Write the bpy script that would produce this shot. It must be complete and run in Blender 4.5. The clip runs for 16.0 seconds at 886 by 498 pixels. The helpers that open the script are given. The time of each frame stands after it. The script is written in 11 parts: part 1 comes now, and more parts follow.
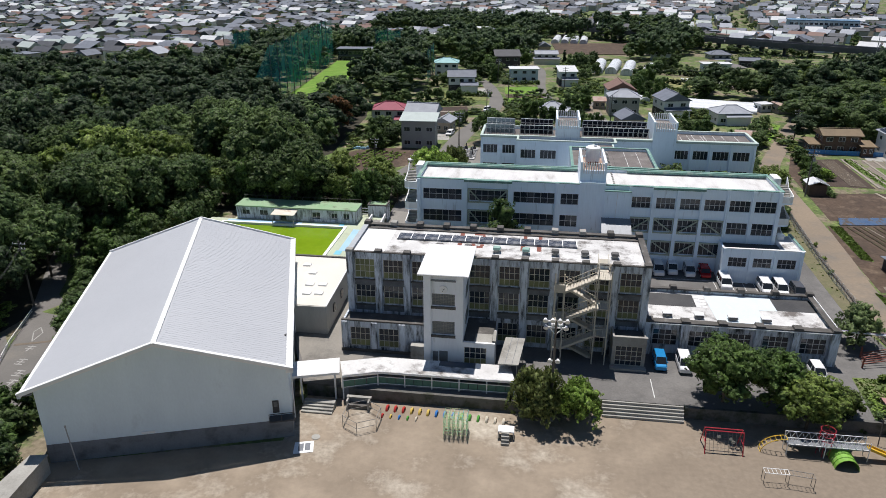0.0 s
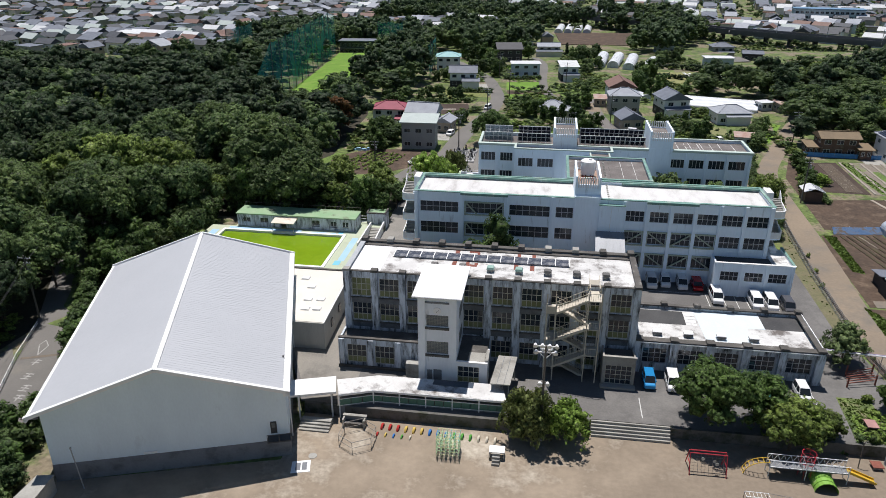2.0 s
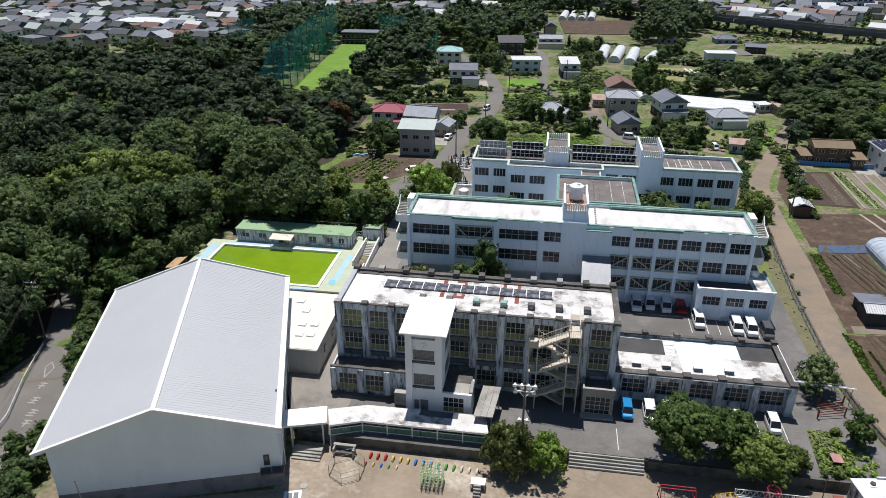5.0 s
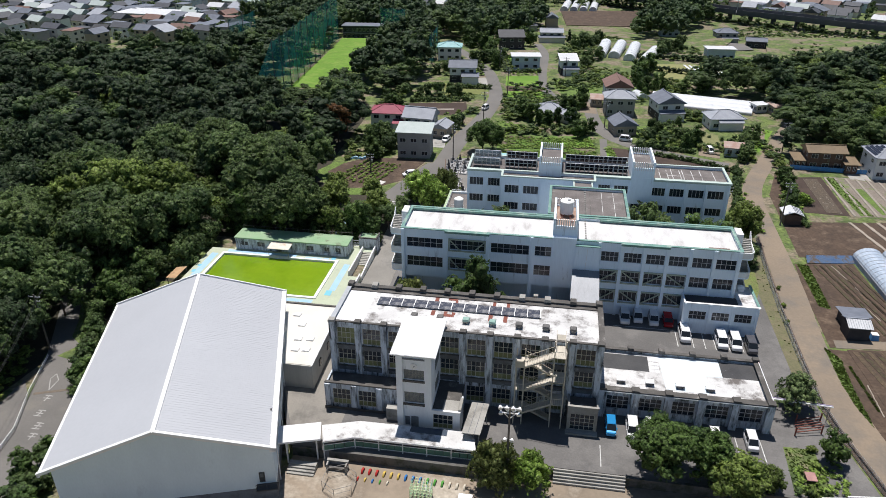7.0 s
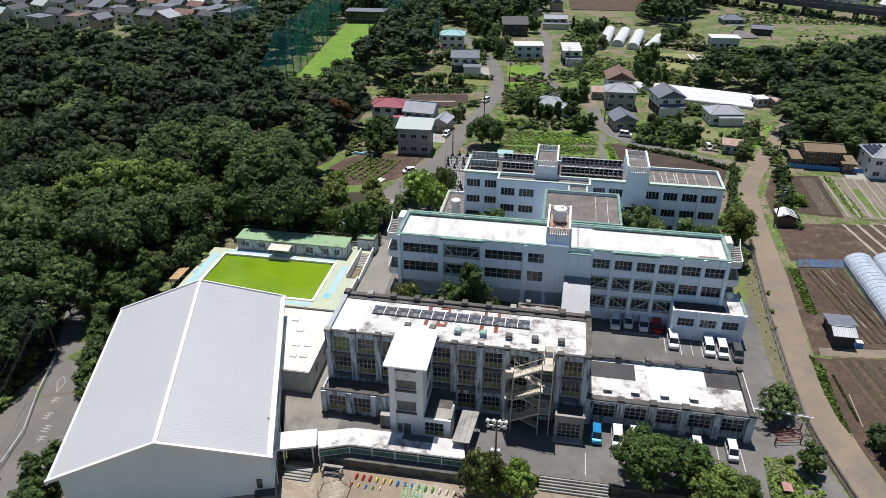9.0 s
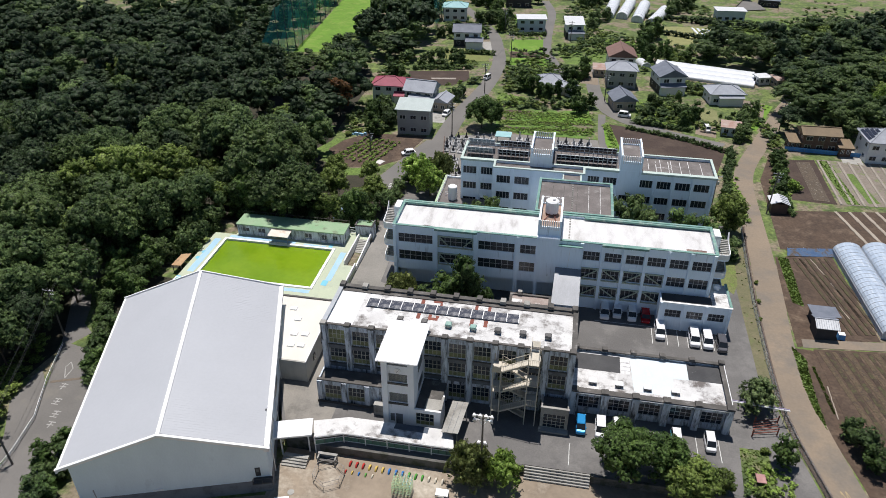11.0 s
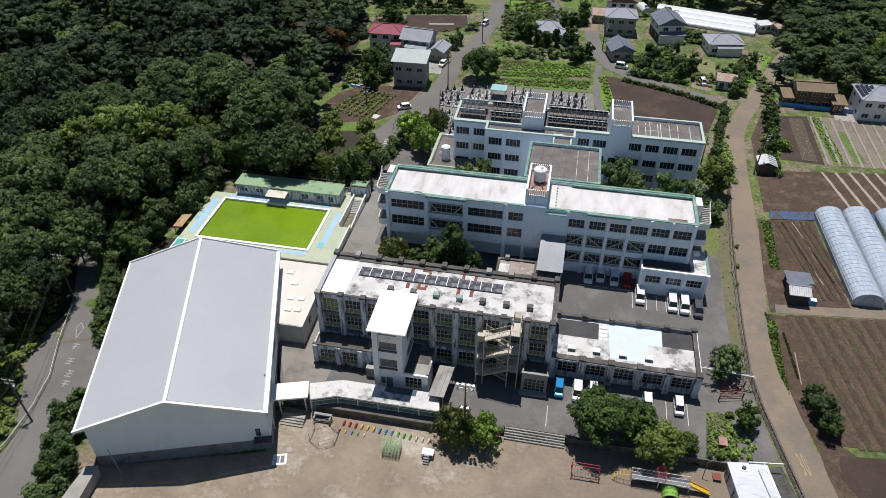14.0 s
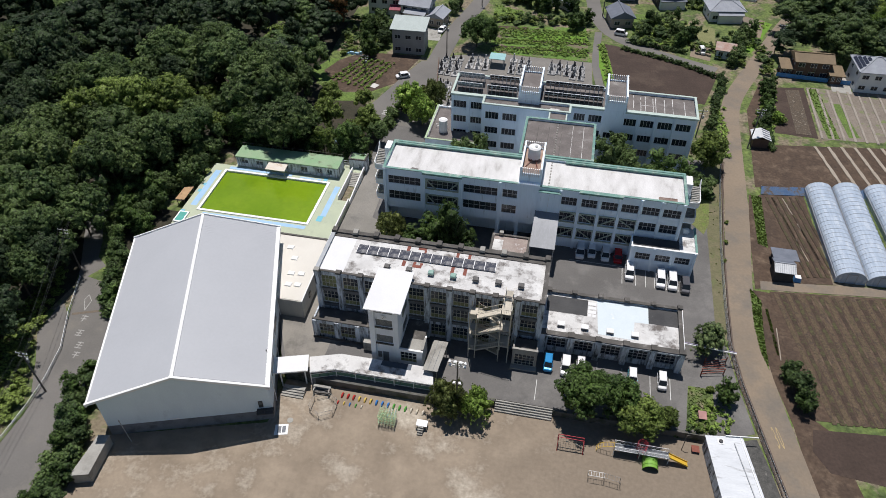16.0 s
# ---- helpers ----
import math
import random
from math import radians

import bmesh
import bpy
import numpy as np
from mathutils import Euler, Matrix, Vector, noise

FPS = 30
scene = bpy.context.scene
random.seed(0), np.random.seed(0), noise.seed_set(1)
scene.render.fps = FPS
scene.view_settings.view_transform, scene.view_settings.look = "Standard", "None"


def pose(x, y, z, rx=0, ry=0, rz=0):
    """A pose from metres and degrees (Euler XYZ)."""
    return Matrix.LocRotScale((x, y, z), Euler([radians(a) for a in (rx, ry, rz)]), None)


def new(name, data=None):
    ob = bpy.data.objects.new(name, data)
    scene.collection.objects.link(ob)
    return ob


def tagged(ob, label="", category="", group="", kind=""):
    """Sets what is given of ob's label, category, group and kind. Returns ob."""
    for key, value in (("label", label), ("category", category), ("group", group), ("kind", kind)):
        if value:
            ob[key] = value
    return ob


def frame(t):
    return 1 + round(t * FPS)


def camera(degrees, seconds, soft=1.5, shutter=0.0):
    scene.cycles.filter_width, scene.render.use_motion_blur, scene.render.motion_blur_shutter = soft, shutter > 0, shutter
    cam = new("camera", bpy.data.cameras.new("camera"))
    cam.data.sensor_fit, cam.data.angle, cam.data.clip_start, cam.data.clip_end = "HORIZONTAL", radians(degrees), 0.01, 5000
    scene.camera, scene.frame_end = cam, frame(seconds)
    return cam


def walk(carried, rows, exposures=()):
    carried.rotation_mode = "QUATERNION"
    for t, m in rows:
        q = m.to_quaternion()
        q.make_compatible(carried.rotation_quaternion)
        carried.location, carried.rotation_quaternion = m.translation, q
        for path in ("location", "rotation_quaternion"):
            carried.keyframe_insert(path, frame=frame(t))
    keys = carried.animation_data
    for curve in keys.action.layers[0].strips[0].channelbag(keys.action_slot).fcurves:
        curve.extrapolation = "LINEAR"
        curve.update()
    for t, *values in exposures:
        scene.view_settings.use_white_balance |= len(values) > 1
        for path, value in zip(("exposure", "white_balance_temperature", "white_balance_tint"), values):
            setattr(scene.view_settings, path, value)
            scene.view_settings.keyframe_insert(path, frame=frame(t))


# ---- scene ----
cam = camera(64.2, 16.0, soft=0.8)
METRES, EYE, TILT, LEAN, TURN = 50.0, 50.3, -22.5, 0.0, 8.0
ROWS = [
    (0.0, 0.0, 0.0, 0.0, 0.0, 0.0, 0.0),
    (0.5, 0.0059, -0.0094, 0.0237, 0.09, -0.4, -0.05),
    (1.0, 0.012, -0.0186, 0.0477, 0.17, -0.74, -0.09),
    (1.5, 0.0184, -0.0281, 0.073, 0.26, -1.08, -0.14),
    (2.0, 0.0252, -0.0384, 0.0995, 0.34, -1.4, -0.17),
    (2.5, 0.0329, -0.0488, 0.1262, 0.42, -1.71, -0.21),
    (3.0, 0.0413, -0.0591, 0.1531, 0.51, -2.02, -0.26),
    (3.5, 0.0491, -0.0697, 0.1805, 0.6, -2.35, -0.32),
    (4.0, 0.0576, -0.0804, 0.2078, 0.68, -2.68, -0.36),
    (6.5, 0.1038, -0.1407, 0.3479, 1.07, -4.4, -0.55),
    (7.0, 0.1132, -0.1538, 0.3767, 1.15, -4.76, -0.58),
    (7.5, 0.1228, -0.1652, 0.4056, 1.25, -5.16, -0.62),
    (8.0, 0.1323, -0.1763, 0.4342, 1.39, -5.66, -0.68),
    (8.5, 0.1425, -0.1876, 0.4627, 1.54, -6.16, -0.76),
    (11.0, 0.1982, -0.244, 0.608, 2.26, -9.86, -1.11),
    (11.5, 0.2085, -0.2549, 0.6372, 2.33, -10.84, -1.17),
    (12.0, 0.2177, -0.2657, 0.6659, 2.39, -11.83, -1.22),
    (12.5, 0.227, -0.2764, 0.6952, 2.46, -12.84, -1.28),
    (13.0, 0.2355, -0.2872, 0.7241, 2.54, -13.88, -1.3),
    (13.5, 0.2419, -0.2972, 0.7534, 2.59, -14.9, -1.32),
    (14.0, 0.2489, -0.3071, 0.7817, 2.66, -15.94, -1.35),
    (14.5, 0.255, -0.3169, 0.8096, 2.72, -16.99, -1.43),
    (15.0, 0.2615, -0.3275, 0.8383, 2.78, -18.06, -1.51),
    (15.5, 0.2681, -0.3374, 0.8666, 2.86, -19.04, -1.56),
    (16.0, 0.2734, -0.3487, 0.8949, 2.93, -19.88, -1.61),
]
walk(cam, [(t, pose(0, 0, EYE, TILT, LEAN, TURN) @ pose(METRES * x, METRES * y, METRES * z, 90 + pitch, roll, yaw)) for t, x, y, z, yaw, pitch, roll in ROWS],
     exposures=((0.0, 0.17), (8.5, 0.23), (11.0, 0.17), (16.0, -0.05)))

# ---- world, sun, exposure ----
SUN_EL, SUN_X, SUN_Y = radians(73.4), -0.33, 0.944
world = bpy.data.worlds.new("sky")
scene.world = world
world.use_nodes = True
wn = world.node_tree
sky = wn.nodes.new("ShaderNodeTexSky")
sky.sky_type, sky.sun_disc = "NISHITA", False
sky.sun_elevation, sky.sun_rotation = SUN_EL, math.atan2(SUN_X, SUN_Y)
sky.air_density, sky.dust_density, sky.ozone_density = 1.0, 0.0, 3.0
wn.links.new(sky.outputs[0], wn.nodes["Background"].inputs[0])
wn.nodes["Background"].inputs[1].default_value = 0.058
sun = new("sun", bpy.data.lights.new("sun", "SUN"))
sun.data.energy, sun.data.angle, sun.data.color = 4.62, radians(0.55), (1.0, 0.957, 0.93)
to_sun = Vector((SUN_X * math.cos(SUN_EL), SUN_Y * math.cos(SUN_EL), math.sin(SUN_EL)))
sun.rotation_euler = to_sun.to_track_quat("Z", "Y").to_euler()


# ---- materials ----
def surf(name, a, b=None, rough=0.8, scale=0.5, fine=6.0, grain=0.12, bump=0.15, metal=0.0, c=None, cscale=0.15, cut=(0.5, 0.65),
         stretch=(1, 1, 1), vary=0.0, spec=0.4, island=False, drift=None):
    """Two colours mixed by a broad noise, stains of a third colour, fine grain and relief; vary: from object to object."""
    m = bpy.data.materials.new(name)
    m.use_nodes = True
    n, ln = m.node_tree.nodes, m.node_tree.links
    p = n["Principled BSDF"]
    p.inputs["Roughness"].default_value, p.inputs["Metallic"].default_value = rough, metal
    p.inputs["Specular IOR Level"].default_value = spec
    b = b or tuple(0.8 * v for v in a)
    tc, mp = n.new("ShaderNodeTexCoord"), n.new("ShaderNodeMapping")
    mp.inputs["Scale"].default_value = stretch
    ln.new(tc.outputs["Object"], mp.inputs["Vector"])

    def noise_at(s, detail=4.0):
        t = n.new("ShaderNodeTexNoise")
        t.inputs["Scale"].default_value, t.inputs["Detail"].default_value = s, detail
        t.inputs["Roughness"].default_value = 0.66 if detail > 5 else 0.55
        ln.new(mp.outputs[0], t.inputs["Vector"])
        return t.outputs["Fac"]

    def mix(fac, x, y, blend="MIX"):
        t = n.new("ShaderNodeMix")
        t.data_type, t.blend_type = "RGBA", blend
        for sock, v in ((t.inputs[0], fac), (t.inputs[6], x), (t.inputs[7], y)):
            if isinstance(v, bpy.types.NodeSocket):
                ln.new(v, sock)
            else:
                sock.default_value = (*v, 1) if isinstance(v, tuple) else v
        return t.outputs[2]

    def ramp(src, lo, hi):
        t = n.new("ShaderNodeMapRange")
        t.inputs[1].default_value, t.inputs[2].default_value = lo, hi
        ln.new(src, t.inputs[0])
        return t.outputs[0]

    col = mix(ramp(noise_at(scale), 0.3, 0.7), a, b)
    if c:
        col = mix(ramp(noise_at(cscale, 8.0), *cut), col, c)
    if drift:
        sep, far = n.new("ShaderNodeSeparateXYZ"), n.new("ShaderNodeMath")
        ln.new(tc.outputs["Object"], sep.inputs[0])
        far.operation, far.inputs[1].default_value = "MULTIPLY_ADD", 34.0
        ln.new(noise_at(0.07, 6.0), far.inputs[0])
        ln.new(sep.outputs[0], far.inputs[2])
        col = mix(ramp(far.outputs[0], drift[0] + 17, drift[1] + 17), col, drift[2])
    small = noise_at(fine, 3.0)
    col = mix(ramp(small, 0.25, 0.75), mix(1.0, col, (1 - grain,) * 3, "MULTIPLY"), mix(1.0, col, (1 + grain,) * 3, "MULTIPLY"))
    if vary or island:
        if island:
            rnd = n.new("ShaderNodeNewGeometry").outputs["Random Per Island"]
        else:
            rnd = n.new("ShaderNodeObjectInfo").outputs["Random"]
        col = mix(rnd, mix(1.0, col, (1 - vary,) * 3, "MULTIPLY"), mix(1.0, col, (1 + vary,) * 3, "MULTIPLY"))
    ln.new(col, p.inputs["Base Color"])
    if bump:
        bp = n.new("ShaderNodeBump")
        bp.inputs["Strength"].default_value, bp.inputs["Distance"].default_value = bump, 0.05
        ln.new(small, bp.inputs["Height"])
        ln.new(bp.outputs[0], p.inputs["Normal"])
    return m


def leafy(name, a, b, c=None):
    """Leaves: colour from clump to clump and from tree to tree, light that shines through."""
    m = bpy.data.materials.new(name)
    m.use_nodes = True
    n, ln = m.node_tree.nodes, m.node_tree.links
    p, out = n["Principled BSDF"], n["Material Output"]
    geo, tc, big = n.new("ShaderNodeNewGeometry"), n.new("ShaderNodeTexCoord"), n.new("ShaderNodeTexNoise")
    info = n.new("ShaderNodeObjectInfo")
    big.inputs["Scale"].default_value, big.inputs["Detail"].default_value = 0.13, 3.0
    ln.new(geo.outputs["Position"], big.inputs["Vector"])
    rng = n.new("ShaderNodeMapRange")
    rng.inputs[1].default_value, rng.inputs[2].default_value = 0.35, 0.65
    ln.new(big.outputs["Fac"], rng.inputs[0])
    add = n.new("ShaderNodeMath")
    add.operation = "MULTIPLY_ADD"
    ln.new(geo.outputs["Random Per Island"], add.inputs[0])
    add.inputs[1].default_value = 0.42
    half = n.new("ShaderNodeMath")
    half.operation = "MULTIPLY"
    half.inputs[1].default_value = 0.62
    ln.new(rng.outputs[0], half.inputs[0])
    ln.new(half.outputs[0], add.inputs[2])
    cr = n.new("ShaderNodeValToRGB")
    cr.color_ramp.elements[0].color, cr.color_ramp.elements[1].color = (*a, 1), (*b, 1)
    if c:
        e = cr.color_ramp.elements.new(0.93)
        e.color = (*c, 1)
        cr.color_ramp.elements[1].position = 0.75
    ln.new(add.outputs[0], cr.inputs[0])
    hsv = n.new("ShaderNodeHueSaturation")
    mr = n.new("ShaderNodeMapRange")
    mr.inputs[3].default_value, mr.inputs[4].default_value = 0.75, 1.25
    ln.new(info.outputs["Random"], mr.inputs[0])
    # Fine value mottling: lit leaf clusters and dark gaps put into the colour.
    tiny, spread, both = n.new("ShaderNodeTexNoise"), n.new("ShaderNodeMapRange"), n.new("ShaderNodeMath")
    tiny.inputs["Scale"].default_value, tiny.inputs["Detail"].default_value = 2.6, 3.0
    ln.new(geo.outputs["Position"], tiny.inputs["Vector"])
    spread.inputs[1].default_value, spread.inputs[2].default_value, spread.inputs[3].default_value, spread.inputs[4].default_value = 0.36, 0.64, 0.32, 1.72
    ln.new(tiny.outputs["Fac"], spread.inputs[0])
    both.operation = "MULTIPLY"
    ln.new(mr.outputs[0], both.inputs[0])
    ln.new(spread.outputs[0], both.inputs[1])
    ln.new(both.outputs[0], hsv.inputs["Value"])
    rough = n.new("ShaderNodeBump")
    rough.inputs["Strength"].default_value, rough.inputs["Distance"].default_value = 0.35, 0.2
    ln.new(tiny.outputs["Fac"], rough.inputs["Height"])
    ln.new(rough.outputs[0], p.inputs["Normal"])
    ln.new(cr.outputs[0], hsv.inputs["Color"])
    ln.new(hsv.outputs[0], p.inputs["Base Color"])
    p.inputs["Roughness"].default_value, p.inputs["Specular IOR Level"].default_value = 0.5, 0.14
    tr, ms = n.new("ShaderNodeBsdfTranslucent"), n.new("ShaderNodeMixShader")
    ln.new(hsv.outputs[0], tr.inputs[0])
    ms.inputs[0].default_value = 0.4
    ln.new(p.outputs[0], ms.inputs[1])
    ln.new(tr.outputs[0], ms.inputs[2])
    ln.new(ms.outputs[0], out.inputs[0])
    return m


def glass_like(name, tint, trans=0.6, rough=0.06):
    m = bpy.data.materials.new(name)
    m.use_nodes = True
    p = m.node_tree.nodes["Principled BSDF"]
    p.inputs["Base Color"].default_value = (*tint, 1)
    p.inputs["Roughness"].default_value, p.inputs["Transmission Weight"].default_value = rough, trans
    p.inputs["IOR"].default_value = 1.45
    return m


LITTER = surf("forest_litter", (0.05, 0.042, 0.028), (0.03, 0.03, 0.018), 0.95, 0.3, 2.0, 0.3, 0.5)
STOREROOF = surf("grimy_white_sheet", (0.66, 0.68, 0.7), (0.55, 0.57, 0.59), 0.75, 0.5, 5.0, 0.06, 0.05, c=(0.3, 0.3, 0.3), cscale=0.7, cut=(0.56, 0.72), stretch=(0.35, 1.6, 1))
SAND = surf("yard_sand", (0.31, 0.252, 0.188), (0.19, 0.152, 0.112), 0.95, 0.2, 1.6, 0.13, 0.2, c=(0.45, 0.4, 0.325), cscale=0.1, cut=(0.52, 0.68), drift=(4.0, 26.0, (0.21, 0.17, 0.128)))
SOIL = surf("dry_soil", (0.09, 0.06, 0.041), (0.058, 0.04, 0.029), 0.95, 0.3, 1.8, 0.25, 0.6, c=(0.15, 0.108, 0.075), cscale=0.35, cut=(0.52, 0.72))
TILLED = surf("tilled_soil", (0.062, 0.042, 0.033), (0.047, 0.032, 0.025), 0.95, 0.2, 2.0, 0.18, 0.6, c=(0.08, 0.057, 0.043), cscale=0.12)
EARTH = surf("grassy_earth", (0.145, 0.19, 0.052), (0.05, 0.076, 0.026), 0.95, 0.35, 1.2, 0.5, 0.5, c=(0.19, 0.158, 0.108), cscale=0.11, cut=(0.49, 0.57))
GRASS = surf("grass", (0.13, 0.198, 0.041), (0.078, 0.12, 0.03), 0.95, 0.4, 2.0, 0.4, 0.5, c=(0.19, 0.19, 0.08), cscale=0.4, cut=(0.6, 0.7))
LAWN = surf("bright_lawn", (0.13, 0.25, 0.028), (0.1, 0.19, 0.022), 0.95, 0.25, 3.0, 0.15, 0.4, c=(0.17, 0.26, 0.045), cscale=0.3)
ASPHALT = surf("old_asphalt", (0.142, 0.136, 0.13), (0.112, 0.107, 0.102), 0.92, 0.12, 4.0, 0.12, 0.2, c=(0.178, 0.17, 0.16), cscale=0.16, cut=(0.48, 0.66))
ROADTOP = surf("road_asphalt", (0.17, 0.16, 0.148), (0.135, 0.128, 0.118), 0.92, 0.1, 4.0, 0.08, 0.2, c=(0.19, 0.175, 0.15), cscale=0.15, cut=(0.55, 0.75))
DUSTROAD = surf("dusty_road", (0.25, 0.197, 0.142), (0.2, 0.162, 0.122), 0.95, 0.08, 2.0, 0.08, 0.2, c=(0.17, 0.148, 0.122), cscale=0.12, cut=(0.48, 0.64))
CONC = surf("concrete", (0.36, 0.35, 0.32), (0.27, 0.26, 0.235), 0.9, 0.4, 5.0, 0.1, 0.2, c=(0.15, 0.14, 0.125), cscale=0.35, cut=(0.55, 0.75))
STAINED = surf("stained_white_wall", (0.67, 0.72, 0.78), (0.48, 0.52, 0.57), 0.88, 0.9, 7.0, 0.12, 0.1, c=(0.04, 0.044, 0.046), cscale=1.5, cut=(0.47, 0.64), stretch=(1.0, 1.0, 0.2))
DARKCAP = surf("blackened_coping", (0.07, 0.066, 0.06), (0.13, 0.12, 0.11), 0.92, 0.5, 6.0, 0.15, 0.3, c=(0.3, 0.29, 0.27), cscale=0.5, cut=(0.58, 0.75))
ROOFWHITE = surf("white_roof_sheet", (0.65, 0.645, 0.63), (0.48, 0.47, 0.455), 0.75, 0.35, 5.0, 0.08, 0.08, c=(0.13, 0.115, 0.105), cscale=0.45, cut=(0.49, 0.65))
ROOFCLEAN = surf("clean_white_roof", (0.71, 0.71, 0.71), (0.65, 0.65, 0.65), 0.7, 0.2, 5.0, 0.03, 0.05)
ROOFGREY = surf("mottled_grey_roof", (0.185, 0.165, 0.155), (0.115, 0.102, 0.096), 0.9, 0.3, 4.0, 0.16, 0.15, c=(0.3, 0.285, 0.27), cscale=0.4, cut=(0.56, 0.78))
BLACKROOF = surf("black_roof_patch", (0.045, 0.045, 0.047), (0.07, 0.07, 0.07), 0.85, 0.3, 5.0, 0.15, 0.1, c=(0.3, 0.3, 0.3), cscale=1.2, cut=(0.66, 0.72))
PALEROOF = surf("pale_blue_roof_patch", (0.62, 0.68, 0.7), (0.55, 0.62, 0.65), 0.7, 0.2, 5.0, 0.04, 0.05, c=(0.75, 0.76, 0.76), cscale=0.2, cut=(0.6, 0.65))
RUST = surf("rust_red_patch", (0.24, 0.085, 0.06), (0.17, 0.06, 0.045), 0.9, 1.0, 6.0, 0.15, 0.1)
BLUEWALL = surf("pale_blue_white_wall", (0.82, 0.91, 0.985), (0.77, 0.87, 0.95), 0.85, 0.25, 5.0, 0.04, 0.08, c=(0.32, 0.35, 0.37), cscale=1.3, cut=(0.6, 0.76), stretch=(1, 1, 0.12))
GREENTRIM = surf("sea_green_trim", (0.17, 0.31, 0.265), (0.12, 0.23, 0.2), 0.8, 0.5, 5.0, 0.1, 0.1, c=(0.3, 0.38, 0.33), cscale=0.7)
GREENPAINT = surf("faded_green_roof_paint", (0.22, 0.36, 0.2), (0.28, 0.38, 0.24), 0.85, 0.4, 5.0, 0.08, 0.1, c=(0.13, 0.11, 0.08), cscale=0.35, cut=(0.58, 0.7))
CREAM = surf("cream_frame_paint", (0.5, 0.49, 0.42), (0.42, 0.41, 0.36), 0.6, 2.0, 9.0, 0.05, 0.0)
STEELCREAM = surf("cream_stair_paint", (0.55, 0.5, 0.41), (0.46, 0.42, 0.345), 0.7, 0.8, 7.0, 0.08, 0.1, c=(0.3, 0.19, 0.11), cscale=1.4, cut=(0.66, 0.76))
BOARD = surf("olive_panel", (0.2, 0.205, 0.085), (0.15, 0.16, 0.075), 0.7, 1.5, 6.0, 0.1, 0.0, vary=0.3)
ALU = surf("grey_aluminium", (0.5, 0.53, 0.57), None, 0.45, 3.0, 9.0, 0.05, 0.0, metal=0.6)
DARKFRAME = surf("dark_frame", (0.05, 0.055, 0.06), None, 0.5, 3.0, 9.0, 0.05, 0.0)
PANE = glass_like("window_glass", (0.028, 0.038, 0.052), 0.2, 0.08)
BLOCKGLASS = surf("grey_glass_blocks", (0.15, 0.17, 0.175), (0.1, 0.115, 0.12), 0.3, 2.0, 7.0, 0.1, 0.1)
# The rooms' dimness is put into this colour of floors and landings.
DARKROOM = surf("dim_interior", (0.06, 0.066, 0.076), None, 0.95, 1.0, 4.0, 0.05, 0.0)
GYMROOF = surf("silver_grey_metal_roof", (0.425, 0.435, 0.455), (0.4, 0.41, 0.43), 0.5, 0.1, 2.0, 0.02, 0.02, metal=0.0)
GYMWALL = surf("off_white_gym_wall", (0.7, 0.79, 0.84), (0.63, 0.715, 0.77), 0.8, 0.3, 5.0, 0.03, 0.05, c=(0.5, 0.56, 0.6), cscale=0.35, cut=(0.6, 0.8), stretch=(1, 1, 0.4))
WHITE = surf("white_paint", (0.8, 0.8, 0.79), (0.74, 0.74, 0.73), 0.6, 0.8, 6.0, 0.04, 0.05, c=(0.5, 0.48, 0.45), cscale=0.9, cut=(0.68, 0.85))
GREYBAND = surf("grey_plinth", (0.2, 0.21, 0.225), (0.155, 0.163, 0.178), 0.88, 0.5, 5.0, 0.08, 0.1, c=(0.1, 0.105, 0.11), cscale=0.5, cut=(0.52, 0.7))
STEEL = surf("galvanised_steel", (0.4, 0.41, 0.42), (0.32, 0.33, 0.34), 0.5, 2.0, 9.0, 0.08, 0.0, metal=0.5)
DARKSTEEL = surf("dark_steel", (0.06, 0.06, 0.062), None, 0.6, 2.0, 9.0, 0.1, 0.0)
POLE = surf("grey_brown_pole", (0.14, 0.125, 0.11), (0.1, 0.09, 0.08), 0.85, 2.0, 9.0, 0.1, 0.1)
BARK = surf("bark", (0.12, 0.09, 0.065), (0.08, 0.06, 0.045), 0.95, 1.5, 9.0, 0.2, 0.4)
SOLAR = surf("dusty_solar_cells", (0.075, 0.078, 0.095), (0.035, 0.037, 0.05), 0.25, 1.0, 6.0, 0.15, 0.0, c=(0.25, 0.245, 0.245), cscale=0.8, cut=(0.46, 0.64), spec=0.6)
CELLS = surf("dark_blue_solar_cells", (0.03, 0.034, 0.05), (0.02, 0.023, 0.036), 0.22, 1.0, 6.0, 0.15, 0.0, spec=0.5)


